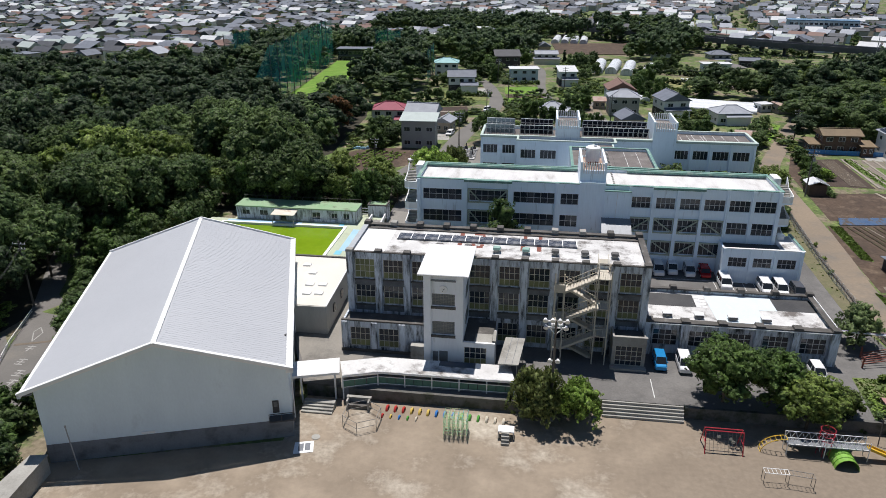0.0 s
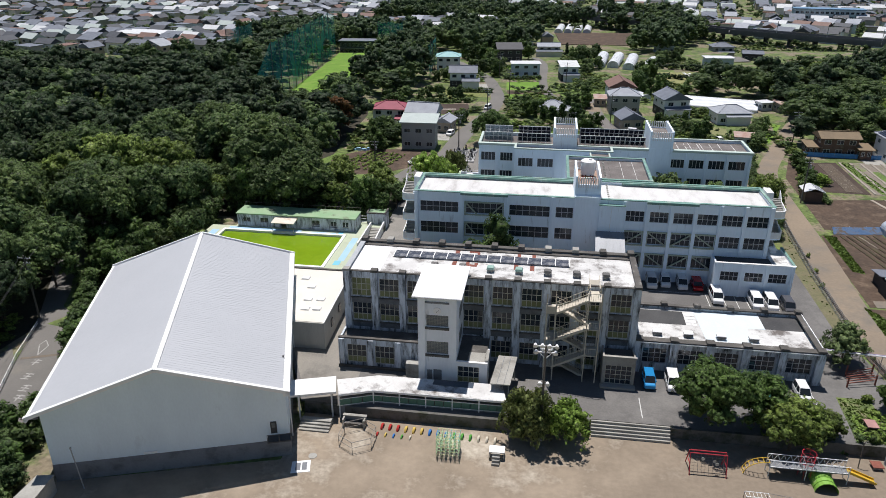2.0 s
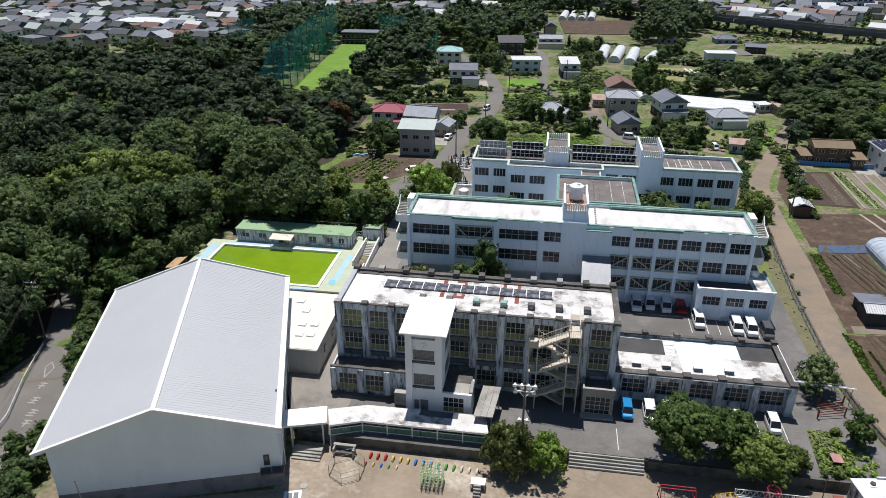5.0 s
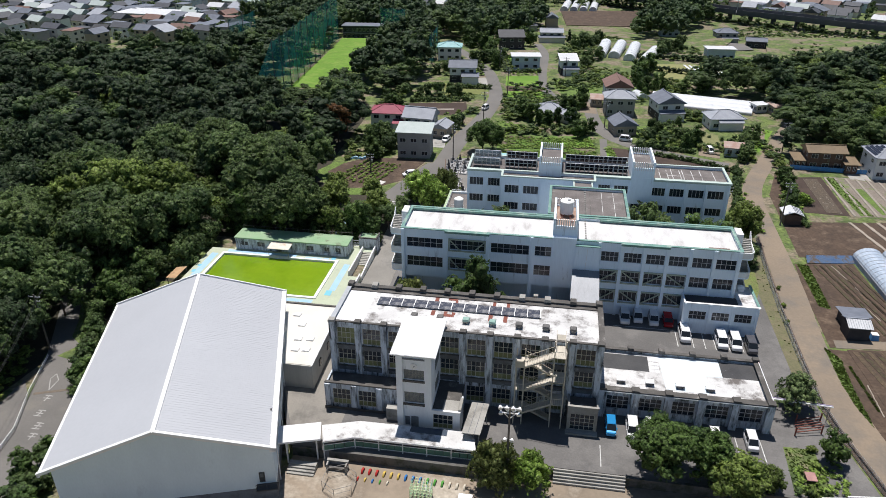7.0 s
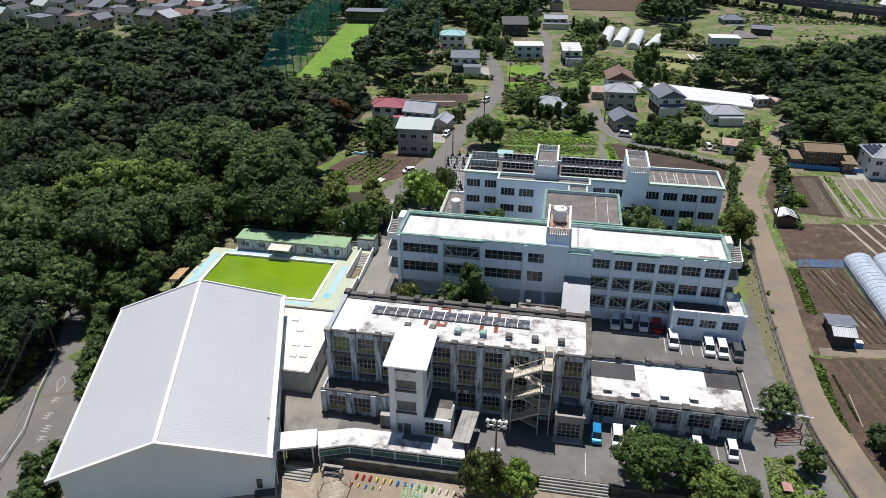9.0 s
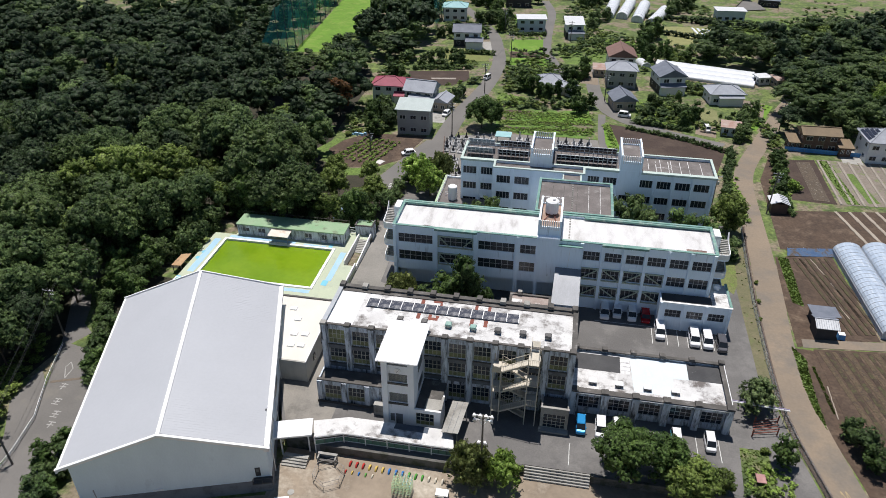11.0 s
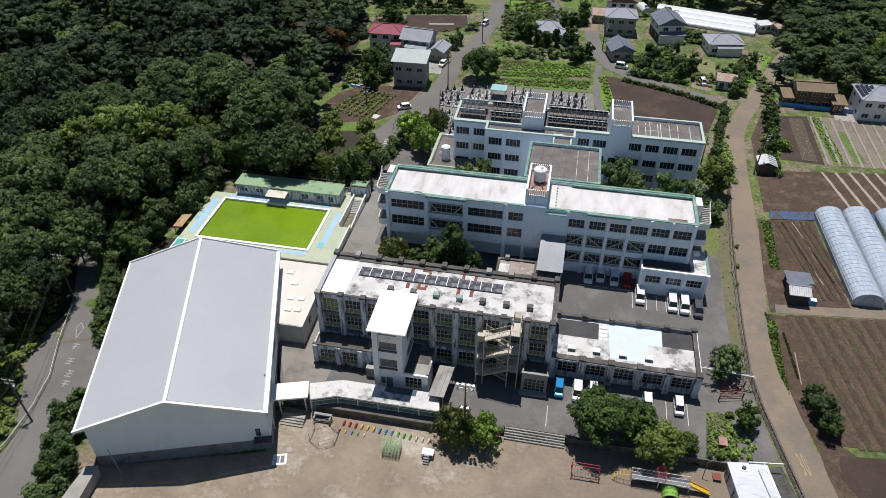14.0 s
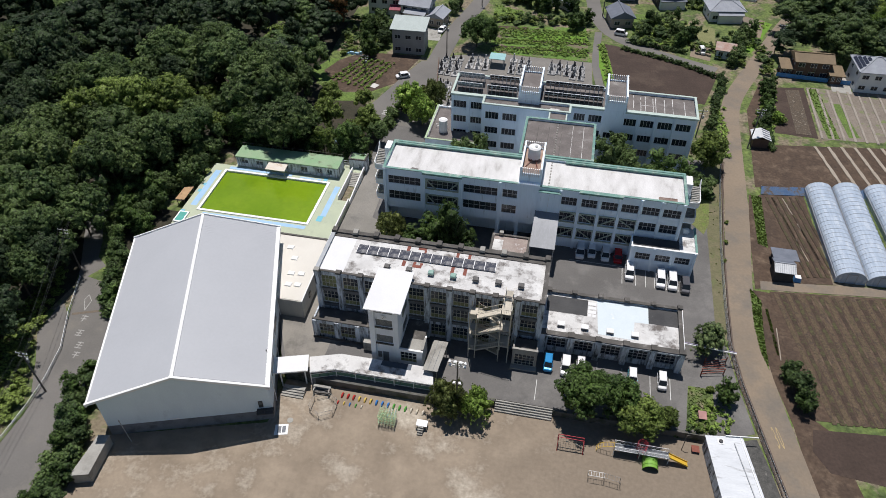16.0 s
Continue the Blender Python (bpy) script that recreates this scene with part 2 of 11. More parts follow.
# ---- geometry helpers ----
class Geo:
    """Collects vertices and faces of one mesh."""

    def __init__(self):
        self.v, self.f = [], []

    def poly(self, pts):
        k = len(self.v)
        self.v += [tuple(p) for p in pts]
        self.f.append(tuple(range(k, k + len(pts))))
        return self

    def prism(self, low, high):
        k, n = len(self.v), len(low)
        self.v += [tuple(p) for p in low] + [tuple(p) for p in high]
        self.f.append(tuple(range(k + n - 1, k - 1, -1)))
        self.f.append(tuple(range(k + n, k + 2 * n)))
        for i in range(n):
            j = (i + 1) % n
            self.f.append((k + i, k + j, k + n + j, k + n + i))
        return self

    def box(self, x0, x1, y0, y1, z0, z1, inset=0.0):
        s = inset
        return self.prism([(x0, y0, z0), (x1, y0, z0), (x1, y1, z0), (x0, y1, z0)],
                          [(x0 + s, y0 + s, z1), (x1 - s, y0 + s, z1), (x1 - s, y1 - s, z1), (x0 + s, y1 - s, z1)])

    def slab(self, outline, z0, z1):
        return self.prism([(x, y, z0) for x, y in outline], [(x, y, z1) for x, y in outline])

    def tube(self, a, b, r, n=6, r2=None):
        a, b = Vector(a), Vector(b)
        q = (b - a).to_track_quat("Z", "Y")
        r2 = r if r2 is None else r2
        ring = [(math.cos(2 * math.pi * i / n), math.sin(2 * math.pi * i / n)) for i in range(n)]
        return self.prism([a + q @ Vector((r * c, r * s, 0)) for c, s in ring], [b + q @ Vector((r2 * c, r2 * s, 0)) for c, s in ring])

    def beam(self, a, b, w, h):
        """A bar of rectangular section from a to b."""
        a, b = Vector(a), Vector(b)
        d = (b - a).normalized()
        side = d.cross(Vector((0, 0, 1)))
        side = side.normalized() if side.length > 1e-4 else Vector((1, 0, 0))
        up = side.cross(d)
        c = [side * (sx * w / 2) + up * (sz * h / 2) for sx, sz in ((-1, -1), (1, -1), (1, 1), (-1, 1))]
        return self.prism([a + o for o in c], [b + o for o in c])

    def wall(self, x0, x1, z0, z1, y0, y1, holes):
        """A wall along x from y0 to y1, with rectangular openings (xa, xb, za, zb)."""
        xs = sorted({x0, x1, *(round(min(max(v, x0), x1), 4) for h in holes for v in h[:2])})
        zs = sorted({z0, z1, *(round(min(max(v, z0), z1), 4) for h in holes for v in h[2:4])})
        mids = [[not any(h[0] < (xa + xb) / 2 < h[1] and h[2] < (za + zb) / 2 < h[3] for h in holes) for xa, xb in zip(xs, xs[1:])] for za, zb in zip(zs, zs[1:])]
        return self.lattice(xs, zs, y0, y1, lambda i, j: mids[j][i])

    def sweep(self, pts, r, n=4):
        """One bent tube through the points."""
        pts, k = [Vector(p) for p in pts], len(self.v)
        for i, p in enumerate(pts):
            q = (pts[min(i + 1, len(pts) - 1)] - pts[max(i - 1, 0)]).to_track_quat("Z", "Y")
            self.v += [tuple(p + q @ Vector((r * math.cos(2 * math.pi * j / n), r * math.sin(2 * math.pi * j / n), 0))) for j in range(n)]
        for i in range(len(pts) - 1):
            self.f += [(k + i * n + j, k + i * n + (j + 1) % n, k + (i + 1) * n + (j + 1) % n, k + (i + 1) * n + j) for j in range(n)]
        return self

    def lattice(self, xs, zs, y0, y1, full=lambda i, j: i % 2 == 0 or j % 2 == 0):
        """A flat frame: the cells of a grid that are full, all in one piece."""
        k, nx, nz = len(self.v), len(xs), len(zs)
        self.v += [(x, y, z) for y in (y0, y1) for z in zs for x in xs]
        solid = lambda i, j: 0 <= i < nx - 1 and 0 <= j < nz - 1 and full(i, j)
        at = lambda i, j, s: k + s * nx * nz + j * nx + i
        for j in range(nz - 1):
            for i in range(nx - 1):
                if not solid(i, j):
                    continue
                self.f += [(at(i, j, 0), at(i + 1, j, 0), at(i + 1, j + 1, 0), at(i, j + 1, 0)), (at(i, j + 1, 1), at(i + 1, j + 1, 1), at(i + 1, j, 1), at(i, j, 1))]
                for (di, dj), (a, b) in (((0, -1), ((i, j), (i + 1, j))), ((1, 0), ((i + 1, j), (i + 1, j + 1))), ((0, 1), ((i + 1, j + 1), (i, j + 1))), ((-1, 0), ((i, j + 1), (i, j)))):
                    if not solid(i + di, j + dj):
                        self.f.append((at(*b, 0), at(*a, 0), at(*a, 1), at(*b, 1)))
        return self

    def mesh(self, name):
        me = bpy.data.meshes.new(name)
        me.from_pydata(self.v, [], self.f)
        return me


def part(name, geo, material, parent, label="", m=None):
    """One mesh object under a thing or a part."""
    me = geo if isinstance(geo, bpy.types.Mesh) else geo.mesh(name)
    if material and not me.materials:
        me.materials.append(material)
    ob = new(name, me)
    ob.parent = parent
    if m is not None:
        ob.matrix_basis = m
    return tagged(ob, label)


def thing(name, label, category, m=None, group="", kind=""):
    """An Empty at the base of a thing."""
    ob = new(name)
    ob.empty_display_size = 0.2
    if m is not None:
        ob.matrix_basis = m
    return tagged(ob, label, category, group, kind)


def single(name, geo, material, label, category, m=None, group="", kind=""):
    """A thing that is one mesh."""
    return tagged(part(name, geo, material, None, "", m), label, category, group, kind)


CACHE = {}


def window(parent, x, y, z, w, h, cols, rows, frame=ALU, boards=(), turn=0.0, bar=0.07, name="window"):
    """A framed window with separate panes; its foot's middle at x, y, z, its face towards -y before the turn."""
    key = (round(w, 2), round(h, 2), cols, rows, frame.name, bar)
    if key not in CACHE:
        iw, ih = (w - bar) / cols, (h - bar) / rows
        xs = [-w / 2 + i * iw + e for i in range(cols + 1) for e in (0, bar)]
        zs = [j * ih + e for j in range(rows + 1) for e in (0, bar)]
        g = Geo().lattice(xs, zs, -0.05, 0.05)
        pw, ph = iw - bar + 0.02, ih - bar + 0.02
        pane = Geo().box(-pw / 2, pw / 2, -0.008, 0.008, 0, ph).mesh("pane")
        pane.materials.append(PANE)
        board = Geo().box(-pw / 2, pw / 2, -0.008, 0.008, 0, ph).mesh("panel")
        board.materials.append(BOARD)
        fm = g.mesh("window")
        fm.materials.append(frame)
        CACHE[key] = (fm, pane, board, iw, ih)
    fm, pane, board, iw, ih = CACHE[key]
    ob = part(name, fm, None, parent, "", pose(x, y, z, 0, 0, turn))
    for i in range(cols):
        for j in range(rows):
            if j in boards:
                part("panel", board, None, ob, "", pose(-w / 2 + bar / 2 + (i + 0.5) * iw, 0, bar / 2 + j * ih + bar / 2 - 0.01))
            else:
                part("pane", pane, None, ob, "", pose(-w / 2 + bar / 2 + (i + 0.5) * iw, 0, bar / 2 + j * ih + bar / 2 - 0.01))
    return ob


def smooth(a, b, v):
    t = min(max((v - a) / (b - a), 0.0), 1.0)
    return t * t * (3 - 2 * t)


# ---- ground ----
TERRACE = 1.5


def height(x, y):
    """The ground: the school yard at 0, a step up to the terrace behind it, lower land far off."""
    edge = 71.2 if x < 0 else 72.7
    h = TERRACE
    if x < 46.5 and y < 112:
        if x < -27:
            h = TERRACE * smooth(84, 110, y)
        elif y < edge + 0.05:
            h = TERRACE * smooth(44.5, 46.5, x)
    return h - 6.5 * smooth(320, 460, y)


gx = sorted({-3500, -2000, -1200, -800, -600, -450, *range(-360, 361, 20), 450, 600, 800, 1200, 2000, 3500, -27.4, -27.0, -0.3, -0.05, 44.5, 45.5, 46.5, 46.6})
gy = sorted({-1500, -600, -200, -60, *range(0, 521, 20), 71.2, 71.32, 72.7, 72.82, 84, 90, 96, 104, 110, 330, 350, 370, 390, 410, 430, 450, 600, 800, 1200, 2000, 3500, 4500})
g = Geo()
g.v = [(x, y, height(x, y)) for y in gy for x in gx]
g.f = [(j * len(gx) + i, j * len(gx) + i + 1, (j + 1) * len(gx) + i + 1, (j + 1) * len(gx) + i) for j in range(len(gy) - 1) for i in range(len(gx) - 1)]
single("ground", g, EARTH, "grassy earth reaching to the horizon", "ground", kind="structure")


def sheet(name, outline, material, label, lift=0.02, z=None, category="ground", kind="structure"):
    """A flat piece of ground laid on the earth."""
    if z is None:
        z = max(height(x, y) for x, y in outline)
    return single(name, Geo().slab(outline, z - 0.15, z + lift), material, label, category, kind=kind)


def ribbon(name, line, width, material, label, lift=0.03, category="road", kind="structure", thick=0.12):
    """A road along a line of points; width: one, or one a point."""
    pts = []
    for (ax, ay), (bx, by) in zip(line, line[1:]):
        k = max(1, int(math.hypot(bx - ax, by - ay) / 4))
        pts += [(ax + (bx - ax) * i / k, ay + (by - ay) * i / k) for i in range(k)]
    pts.append(line[-1])
    for _ in range(6):
        pts = [pts[0]] + [tuple((a + 2 * b + c) / 4 for a, b, c in zip(p, q, r)) for p, q, r in zip(pts, pts[1:], pts[2:])] + [pts[-1]]
    g, left, right = Geo(), [], []
    for i, (x, y) in enumerate(pts):
        (ax, ay), (bx, by) = pts[max(i - 1, 0)], pts[min(i + 1, len(pts) - 1)]
        d = math.hypot(bx - ax, by - ay) or 1
        nx, ny = -(by - ay) / d, (bx - ax) / d
        w = (width if isinstance(width, (int, float)) else width[0] + (width[1] - width[0]) * i / (len(pts) - 1)) / 2
        left.append((x + nx * w, y + ny * w))
        right.append((x - nx * w, y - ny * w))
    zs = [height(*p) + lift for p in pts]
    n = len(pts)
    for top in (0, 1):
        g.v += [(x, y, z - (0 if top else thick)) for (x, y), z in zip(left, zs)]
        g.v += [(x, y, z - (0 if top else thick)) for (x, y), z in zip(right, zs)]
    for i in range(n - 1):
        g.f.append((2 * n + i, 3 * n + i, 3 * n + i + 1, 2 * n + i + 1))
        g.f.append((i, 2 * n + i, 2 * n + i + 1, i + 1))
        g.f.append((3 * n + i, n + i, n + i + 1, 3 * n + i + 1))
    return single(name, g, material, label, category, kind=kind)


sheet("schoolyard", [(-49, 18), (44, 18), (44, 72.6), (0.1, 72.6), (0.1, 71.1), (-26.9, 71.1), (-26.9, 62), (-53, 54)], SAND, "bare sandy school yard, pale and trodden", z=0.0)
sheet("school_pavement", [(-26.9, 71.4), (0.2, 71.4), (0.2, 72.9), (44.4, 72.9), (44.6, 150), (15, 176), (-24, 176), (-30, 166), (-30, 106), (-33.5, 98), (-33.5, 84), (-27.5, 71.4)], ASPHALT, "grey asphalt forecourt and car park of the school", z=TERRACE, category="pavement")
sheet("alley_paving", [(-29.4, 101.5), (-21.5, 101.5), (-20.6, 112.5), (-23.6, 114.0), (-23.8, 124.0), (-20.6, 126.0), (-20.6, 134.0), (-29.4, 136.0)], surf("pale_alley_paving", (0.25, 0.235, 0.21), (0.19, 0.18, 0.16), 0.92, 0.2, 4.0, 0.12, 0.2, c=(0.13, 0.125, 0.115), cscale=0.18, cut=(0.55, 0.7)), "pale worn paving between the pool and the school", lift=0.05)
sheet("pale_apron", [(-27.2, 72.2), (-22.6, 72.2), (-21.6, 76.5), (-21.6, 84), (-24.8, 86), (-25.2, 98), (-33.2, 98), (-33.2, 84.2)], surf("pale_worn_paving", (0.26, 0.24, 0.21), (0.2, 0.187, 0.165), 0.92, 0.3, 4.0, 0.1, 0.2, c=(0.15, 0.14, 0.125), cscale=0.3, cut=(0.55, 0.7)), "pale worn paving beside the gymnasium", z=TERRACE, lift=0.035, category="pavement")
ribbon("farm_road", [(63, 30), (59.2, 46), (56.3, 60), (54.7, 70), (53.5, 77), (51.8, 85), (50.8, 91), (50.5, 98), (50.8, 106), (51.6, 115), (53.0, 127), (55.6, 179), (64.8, 200), (77.2, 231), (92, 258)], (5.5, 4.3), DUSTROAD, "dusty asphalt lane between the school and the fields")
ribbon("west_lane", [(-26, 150), (-26.5, 168), (-24.4, 181), (-23.2, 206), (-18.1, 228), (-15.8, 258), (-22.6, 296), (-36, 327), (-48, 352)], (6.0, 4.2), ROADTOP, "worn asphalt lane between the houses")
ribbon("north_lane", [(8, 244), (4.4, 260), (-0.6, 275), (-1.2, 300), (-1, 338), (-6, 366)], 3.8, ROADTOP, "narrow asphalt lane past the gardens")
ribbon("middle_lane", [(17, 262), (17.5, 238), (21, 216), (30, 207), (42, 201), (54, 196)], 4.5, ROADTOP, "narrow asphalt lane in front of the houses")
ribbon("garden_path", [(20.6, 214), (20.2, 190), (23, 176)], 2.2, ROADTOP, "narrow paved path beside the vegetable plots")
ribbon("hill_lane", [(-57, 20), (-61, 40), (-62.8, 50), (-63.8, 57), (-64.4, 62), (-65.4, 68), (-67.2, 73), (-69.2, 78), (-72.2, 86), (-75.6, 93), (-80, 101), (-88, 118), (-98, 150)], 5.7, ROADTOP, "asphalt lane between the gymnasium and the wood")
sheet("lane_mouth", [(-66.7, 40), (-57, 40), (-58.0, 51), (-60.6, 57), (-66.4, 57), (-66.9, 50)], ROADTOP, "widening asphalt lane beside the gymnasium", lift=0.026, category="road")
sheet("lane_side", [(-63.4, 56.5), (-57.6, 56.5), (-59.2, 66), (-63.4, 79.5), (-68.0, 80.5), (-65.0, 70)], ROADTOP, "asphalt lane reaching to the gymnasium", lift=0.022, category="road")
sheet("lower_lane", [(-67.4, 58.5), (-68.6, 68.5), (-72.0, 76.5), (-75.2, 80), (-75.0, 71.6), (-71.3, 65.7), (-68.2, 60)], ROADTOP, "narrow side lane behind the guard rail", lift=0.02, category="road")


# ---- front school building ----
WORLDLY = set()


def placed(name, label, category, x, y, z, group="", kind=""):
    """A thing whose parts are given in the place's own metres."""
    ob = thing(name, label, category, pose(x, y, z), group, kind)
    WORLDLY.add(ob)
    return ob


plain_part = part


def part(name, geo, material, parent, label="", m=None):
    ob = plain_part(name, geo, material, parent, label, m)
    if parent in WORLDLY:
        ob.matrix_parent_inverse = Matrix.Translation(-parent.location)
    return ob


Z0 = TERRACE
old = placed("school_building", "three-storey stained white concrete school building with flat roof", "building", -4.8, 89, Z0)
PIL = [-24.3 + 3.86 * i for i in range(11)]
# Dark bands below the sills: ledge shade painted in together with grime.
LEDGESHADE_GRIME = surf("ledge_shade_and_grime_band", (0.17, 0.18, 0.19), (0.1, 0.105, 0.11), 0.9, 0.8, 6, 0.15, 0.1, c=(0.3, 0.32, 0.34), cscale=0.9, cut=(0.6, 0.75))
AX0, AX1, AY0, AY1 = -24.75, 14.8, 84.0, 94.6
FLOORS = ((2.1, 4.9), (6.65, 9.4), (10.4, 13.15))
mids = [(a + b) / 2 for a, b in zip(PIL, PIL[1:])]
holes = [(c - 1.33, c + 1.33, za, zb) for c in mids for za, zb in FLOORS]
part("wall_front", Geo().wall(AX0, AX1, Z0, 14.1, AY0, AY0 + 0.3, holes), STAINED, old)
part("wall_back", Geo().wall(AX0, AX1, Z0, 14.1, AY1 - 0.3, AY1, [(c - 1.5, c + 1.5, za, zb) for c in mids for za, zb in FLOORS]), STAINED, old)
part("wall_side", Geo().box(AX0, AX0 + 0.3, AY0 + 0.3, AY1 - 0.3, Z0, 14.1), STAINED, old)
part("wall_side", Geo().box(AX1 - 0.3, AX1, AY0 + 0.3, AY1 - 0.3, Z0, 14.1), STAINED, old)
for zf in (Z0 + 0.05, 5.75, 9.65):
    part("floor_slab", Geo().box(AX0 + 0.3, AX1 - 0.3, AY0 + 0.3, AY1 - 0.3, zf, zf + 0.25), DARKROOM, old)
part("roof", Geo().box(AX0 + 0.3, AX1 - 0.3, AY0 + 0.3, AY1 - 0.3, 13.45, 13.85), ROOFWHITE, old, "weathered white roof sheet with dark stains")
part("roof_patch", Geo().box(AX0 + 0.45, -19.9, AY0 + 0.45, AY1 - 1.2, 13.85, 13.87), ROOFCLEAN, old, "clean bright white roof coating")
for x0, x1, y0, y1 in ((-10.5, -9.9, 88.2, 89.6), (-10.5, -9.9, 92.0, 93.4), (-8.6, -7.0, 88.2, 88.9), (-8.6, -8.1, 88.9, 89.6), (-7.4, -6.9, 88.9, 89.5), (-8.5, -7.0, 92.8, 93.6),
                       (-7.3, -6.9, 92.1, 92.8), (-1.9, -1.3, 88.0, 89.7), (-1.6, -1.1, 92.2, 93.8), (0.3, 0.9, 88.0, 89.7), (0.5, 1.0, 92.2, 93.8)):
    part("rust_patch", Geo().box(x0, x1, y0, y1, 13.85, 13.865), RUST, old, "rust-red patch on the roof")
part("coping_front", Geo().box(AX0, AX1, AY0 - 0.08, AY0 + 0.34, 14.1, 14.22), DARKCAP, old)
part("coping_back", Geo().box(AX0, AX1, AY1 - 0.5, AY1 + 0.35, 14.1, 14.3), DARKCAP, old)
part("gutter_band", Geo().box(AX0 + 0.6, AX1 - 0.6, AY1 - 1.25, AY1 - 0.5, 13.86, 14.0), DARKCAP, old)
part("coping_side", Geo().box(AX0 - 0.05, AX0 + 0.65, AY0 + 0.34, AY1 - 0.5, 14.1, 14.3), surf("grey_coping", (0.42, 0.44, 0.46), (0.33, 0.35, 0.37), 0.85, 0.6, 5, 0.08, 0.1), old)
part("coping_side", Geo().box(AX1 - 0.75, AX1 + 0.05, AY0 + 0.34, AY1 - 0.5, 14.1, 14.32), DARKCAP, old)
for i, x in enumerate(PIL):
    if not 2 < i < 4:
        part("pilaster", Geo().box(x - 0.42, x + 0.42, AY0 - 0.55, AY0, Z0, 14.3), STAINED, old)
        part("pilaster_cap", Geo().box(x - 0.5, x + 0.5, AY0 - 0.62, AY0 + 0.36, 14.3, 14.62, 0.05), DARKCAP if i else CONC, old)
    part("parapet_pier", Geo().box(x - 0.5, x + 0.5, AY1 - 0.75, AY1 + 0.5, 14.3, 14.75, 0.06), DARKCAP if i not in (1, 7, 8) else CONC, old)
for i, c in enumerate(mids):
    for k, (za, zb) in enumerate(FLOORS):
        if i == 3 or (k == 0 and i < 3):
            continue
        boards = (0, 1, 2) if (i, k) == (0, 2) else (0,)
        window(old, c, AY0 + 0.12, za, 2.66, zb - za, 4, 3, CREAM, boards, bar=0.075)
        if k:
            part("spandrel", Geo().box(c - 1.4, c + 1.4, AY0 - 0.05, AY0, za - 1.05, za - 0.3), LEDGESHADE_GRIME, old, "dark band under the sill, ledge shade painted in with grime")
            part("sill", Geo().box(c - 1.43, c + 1.43, AY0 - 0.22, AY0, za - 0.28, za - 0.12), DARKCAP, old)
vent_dark = surf("grey_vent_hood", (0.1, 0.095, 0.09), (0.15, 0.145, 0.14), 0.8, 1.0, 6, 0.1, 0.1)
vent_green = surf("green_vent_hood", (0.22, 0.36, 0.31), (0.3, 0.42, 0.37), 0.75, 1.0, 6, 0.1, 0.1)
for i in (3, 4, 5, 6, 7, 8, 9):
    v = part("roof_vent", Geo().box(PIL[i] - 0.35, PIL[i] + 0.35, 86.7, 87.4, 13.85, 14.35), CONC, old, "boxy roof vent with a hood")
    part("hood", Geo().box(PIL[i] - 0.52, PIL[i] + 0.52, 86.5, 87.6, 14.35, 14.62, 0.12), vent_green if i in (5, 6) else vent_dark, v)

# solar collectors on the front roof
rack = placed("solar_panel_row", "long row of dusty dark flat solar panels lying on the roof", "solar panel", -6.8, 90.9, 13.86)
pan = Geo().box(-0.9, 0.9, -1.12, 1.12, 0, 0.09).mesh("panel")
for i in range(13):
    part("panel", pan, SOLAR, rack, "", pose(-18.1 + 1.9 * i, 90.85, 13.97, -2, 0, 0.5))
part("rail", Geo().box(-19.1, 5.6, 89.9, 90.0, 13.86, 13.97), ALU, rack)
part("rail", Geo().box(-19.1, 5.6, 91.7, 91.8, 13.86, 13.97), ALU, rack)
for i in range(14):
    part("edge_strip", Geo().box(-19.12 + 1.9 * i, -19.0 + 1.9 * i, 89.75, 91.95, 13.98, 14.08), WHITE, rack)

# single-storey front wing
wing = placed("front_wing", "single-storey stained concrete wing before the school", "building", -19.4, 82, Z0)
wm = [(a + b) / 2 for a, b in ((-24.3, -20.4), (-20.4, -16.6))]
part("wall_front", Geo().wall(-24.75, -13.25, Z0, 5.85, 80.1, 80.35, [(c - 1.33, c + 1.33, 2.2, 4.95) for c in wm]), STAINED, wing)
part("wall_side", Geo().box(-24.75, -24.5, 80.35, 83.99, Z0, 5.85), STAINED, wing)
part("roof", Geo().box(-24.5, -13.25, 80.35, 83.4, 5.2, 5.45), DARKCAP, wing, "blackened flat roof")
part("floor_slab", Geo().box(-24.5, -13.25, 80.35, 83.9, Z0 + 0.02, Z0 + 0.1), DARKROOM, wing)
part("coping", Geo().box(-24.85, -13.25, 80.02, 80.45, 5.85, 6.05), DARKCAP, wing)
for x in (-24.4, -20.4, -16.6):
    part("pilaster", Geo().box(x - 0.4, x + 0.4, 79.75, 80.1, Z0, 5.85), STAINED, wing)
for c in wm:
    window(wing, c, 80.2, 2.2, 2.66, 2.75, 4, 3, CREAM, (0,), bar=0.075)
part("plinth", Geo().box(-24.9, -13.3, 79.6, 79.74, Z0, 1.95), DARKCAP, wing)
part("annex_box", Geo().box(-15.3, -13.25, 78.5, 79.6, Z0, 3.6), CONC, wing, "pale box annex at the foot of the tower")

# clock tower
tower = placed("clock_tower", "white concrete stair tower with clock and canopy roof", "tower", -10.75, 80, Z0)
TX0, TX1, TY0 = -13.2, -8.3, 76.6
tower_white = surf("tower_paint", (0.8, 0.82, 0.85), (0.72, 0.75, 0.79), 0.85, 0.4, 5, 0.04, 0.08, c=(0.3, 0.31, 0.31), cscale=0.7, cut=(0.62, 0.8), stretch=(1, 1, 0.2))
openings = [(-12.15, -9.35, 10.6, 12.2), (-12.15, -9.35, 6.6, 8.4), (-11.3, -10.2, Z0, 4.2)]
part("wall_front", Geo().wall(TX0 + 0.9, TX1 - 0.9, Z0, 14.7, TY0 + 0.25, TY0 + 0.5, openings), tower_white, tower)
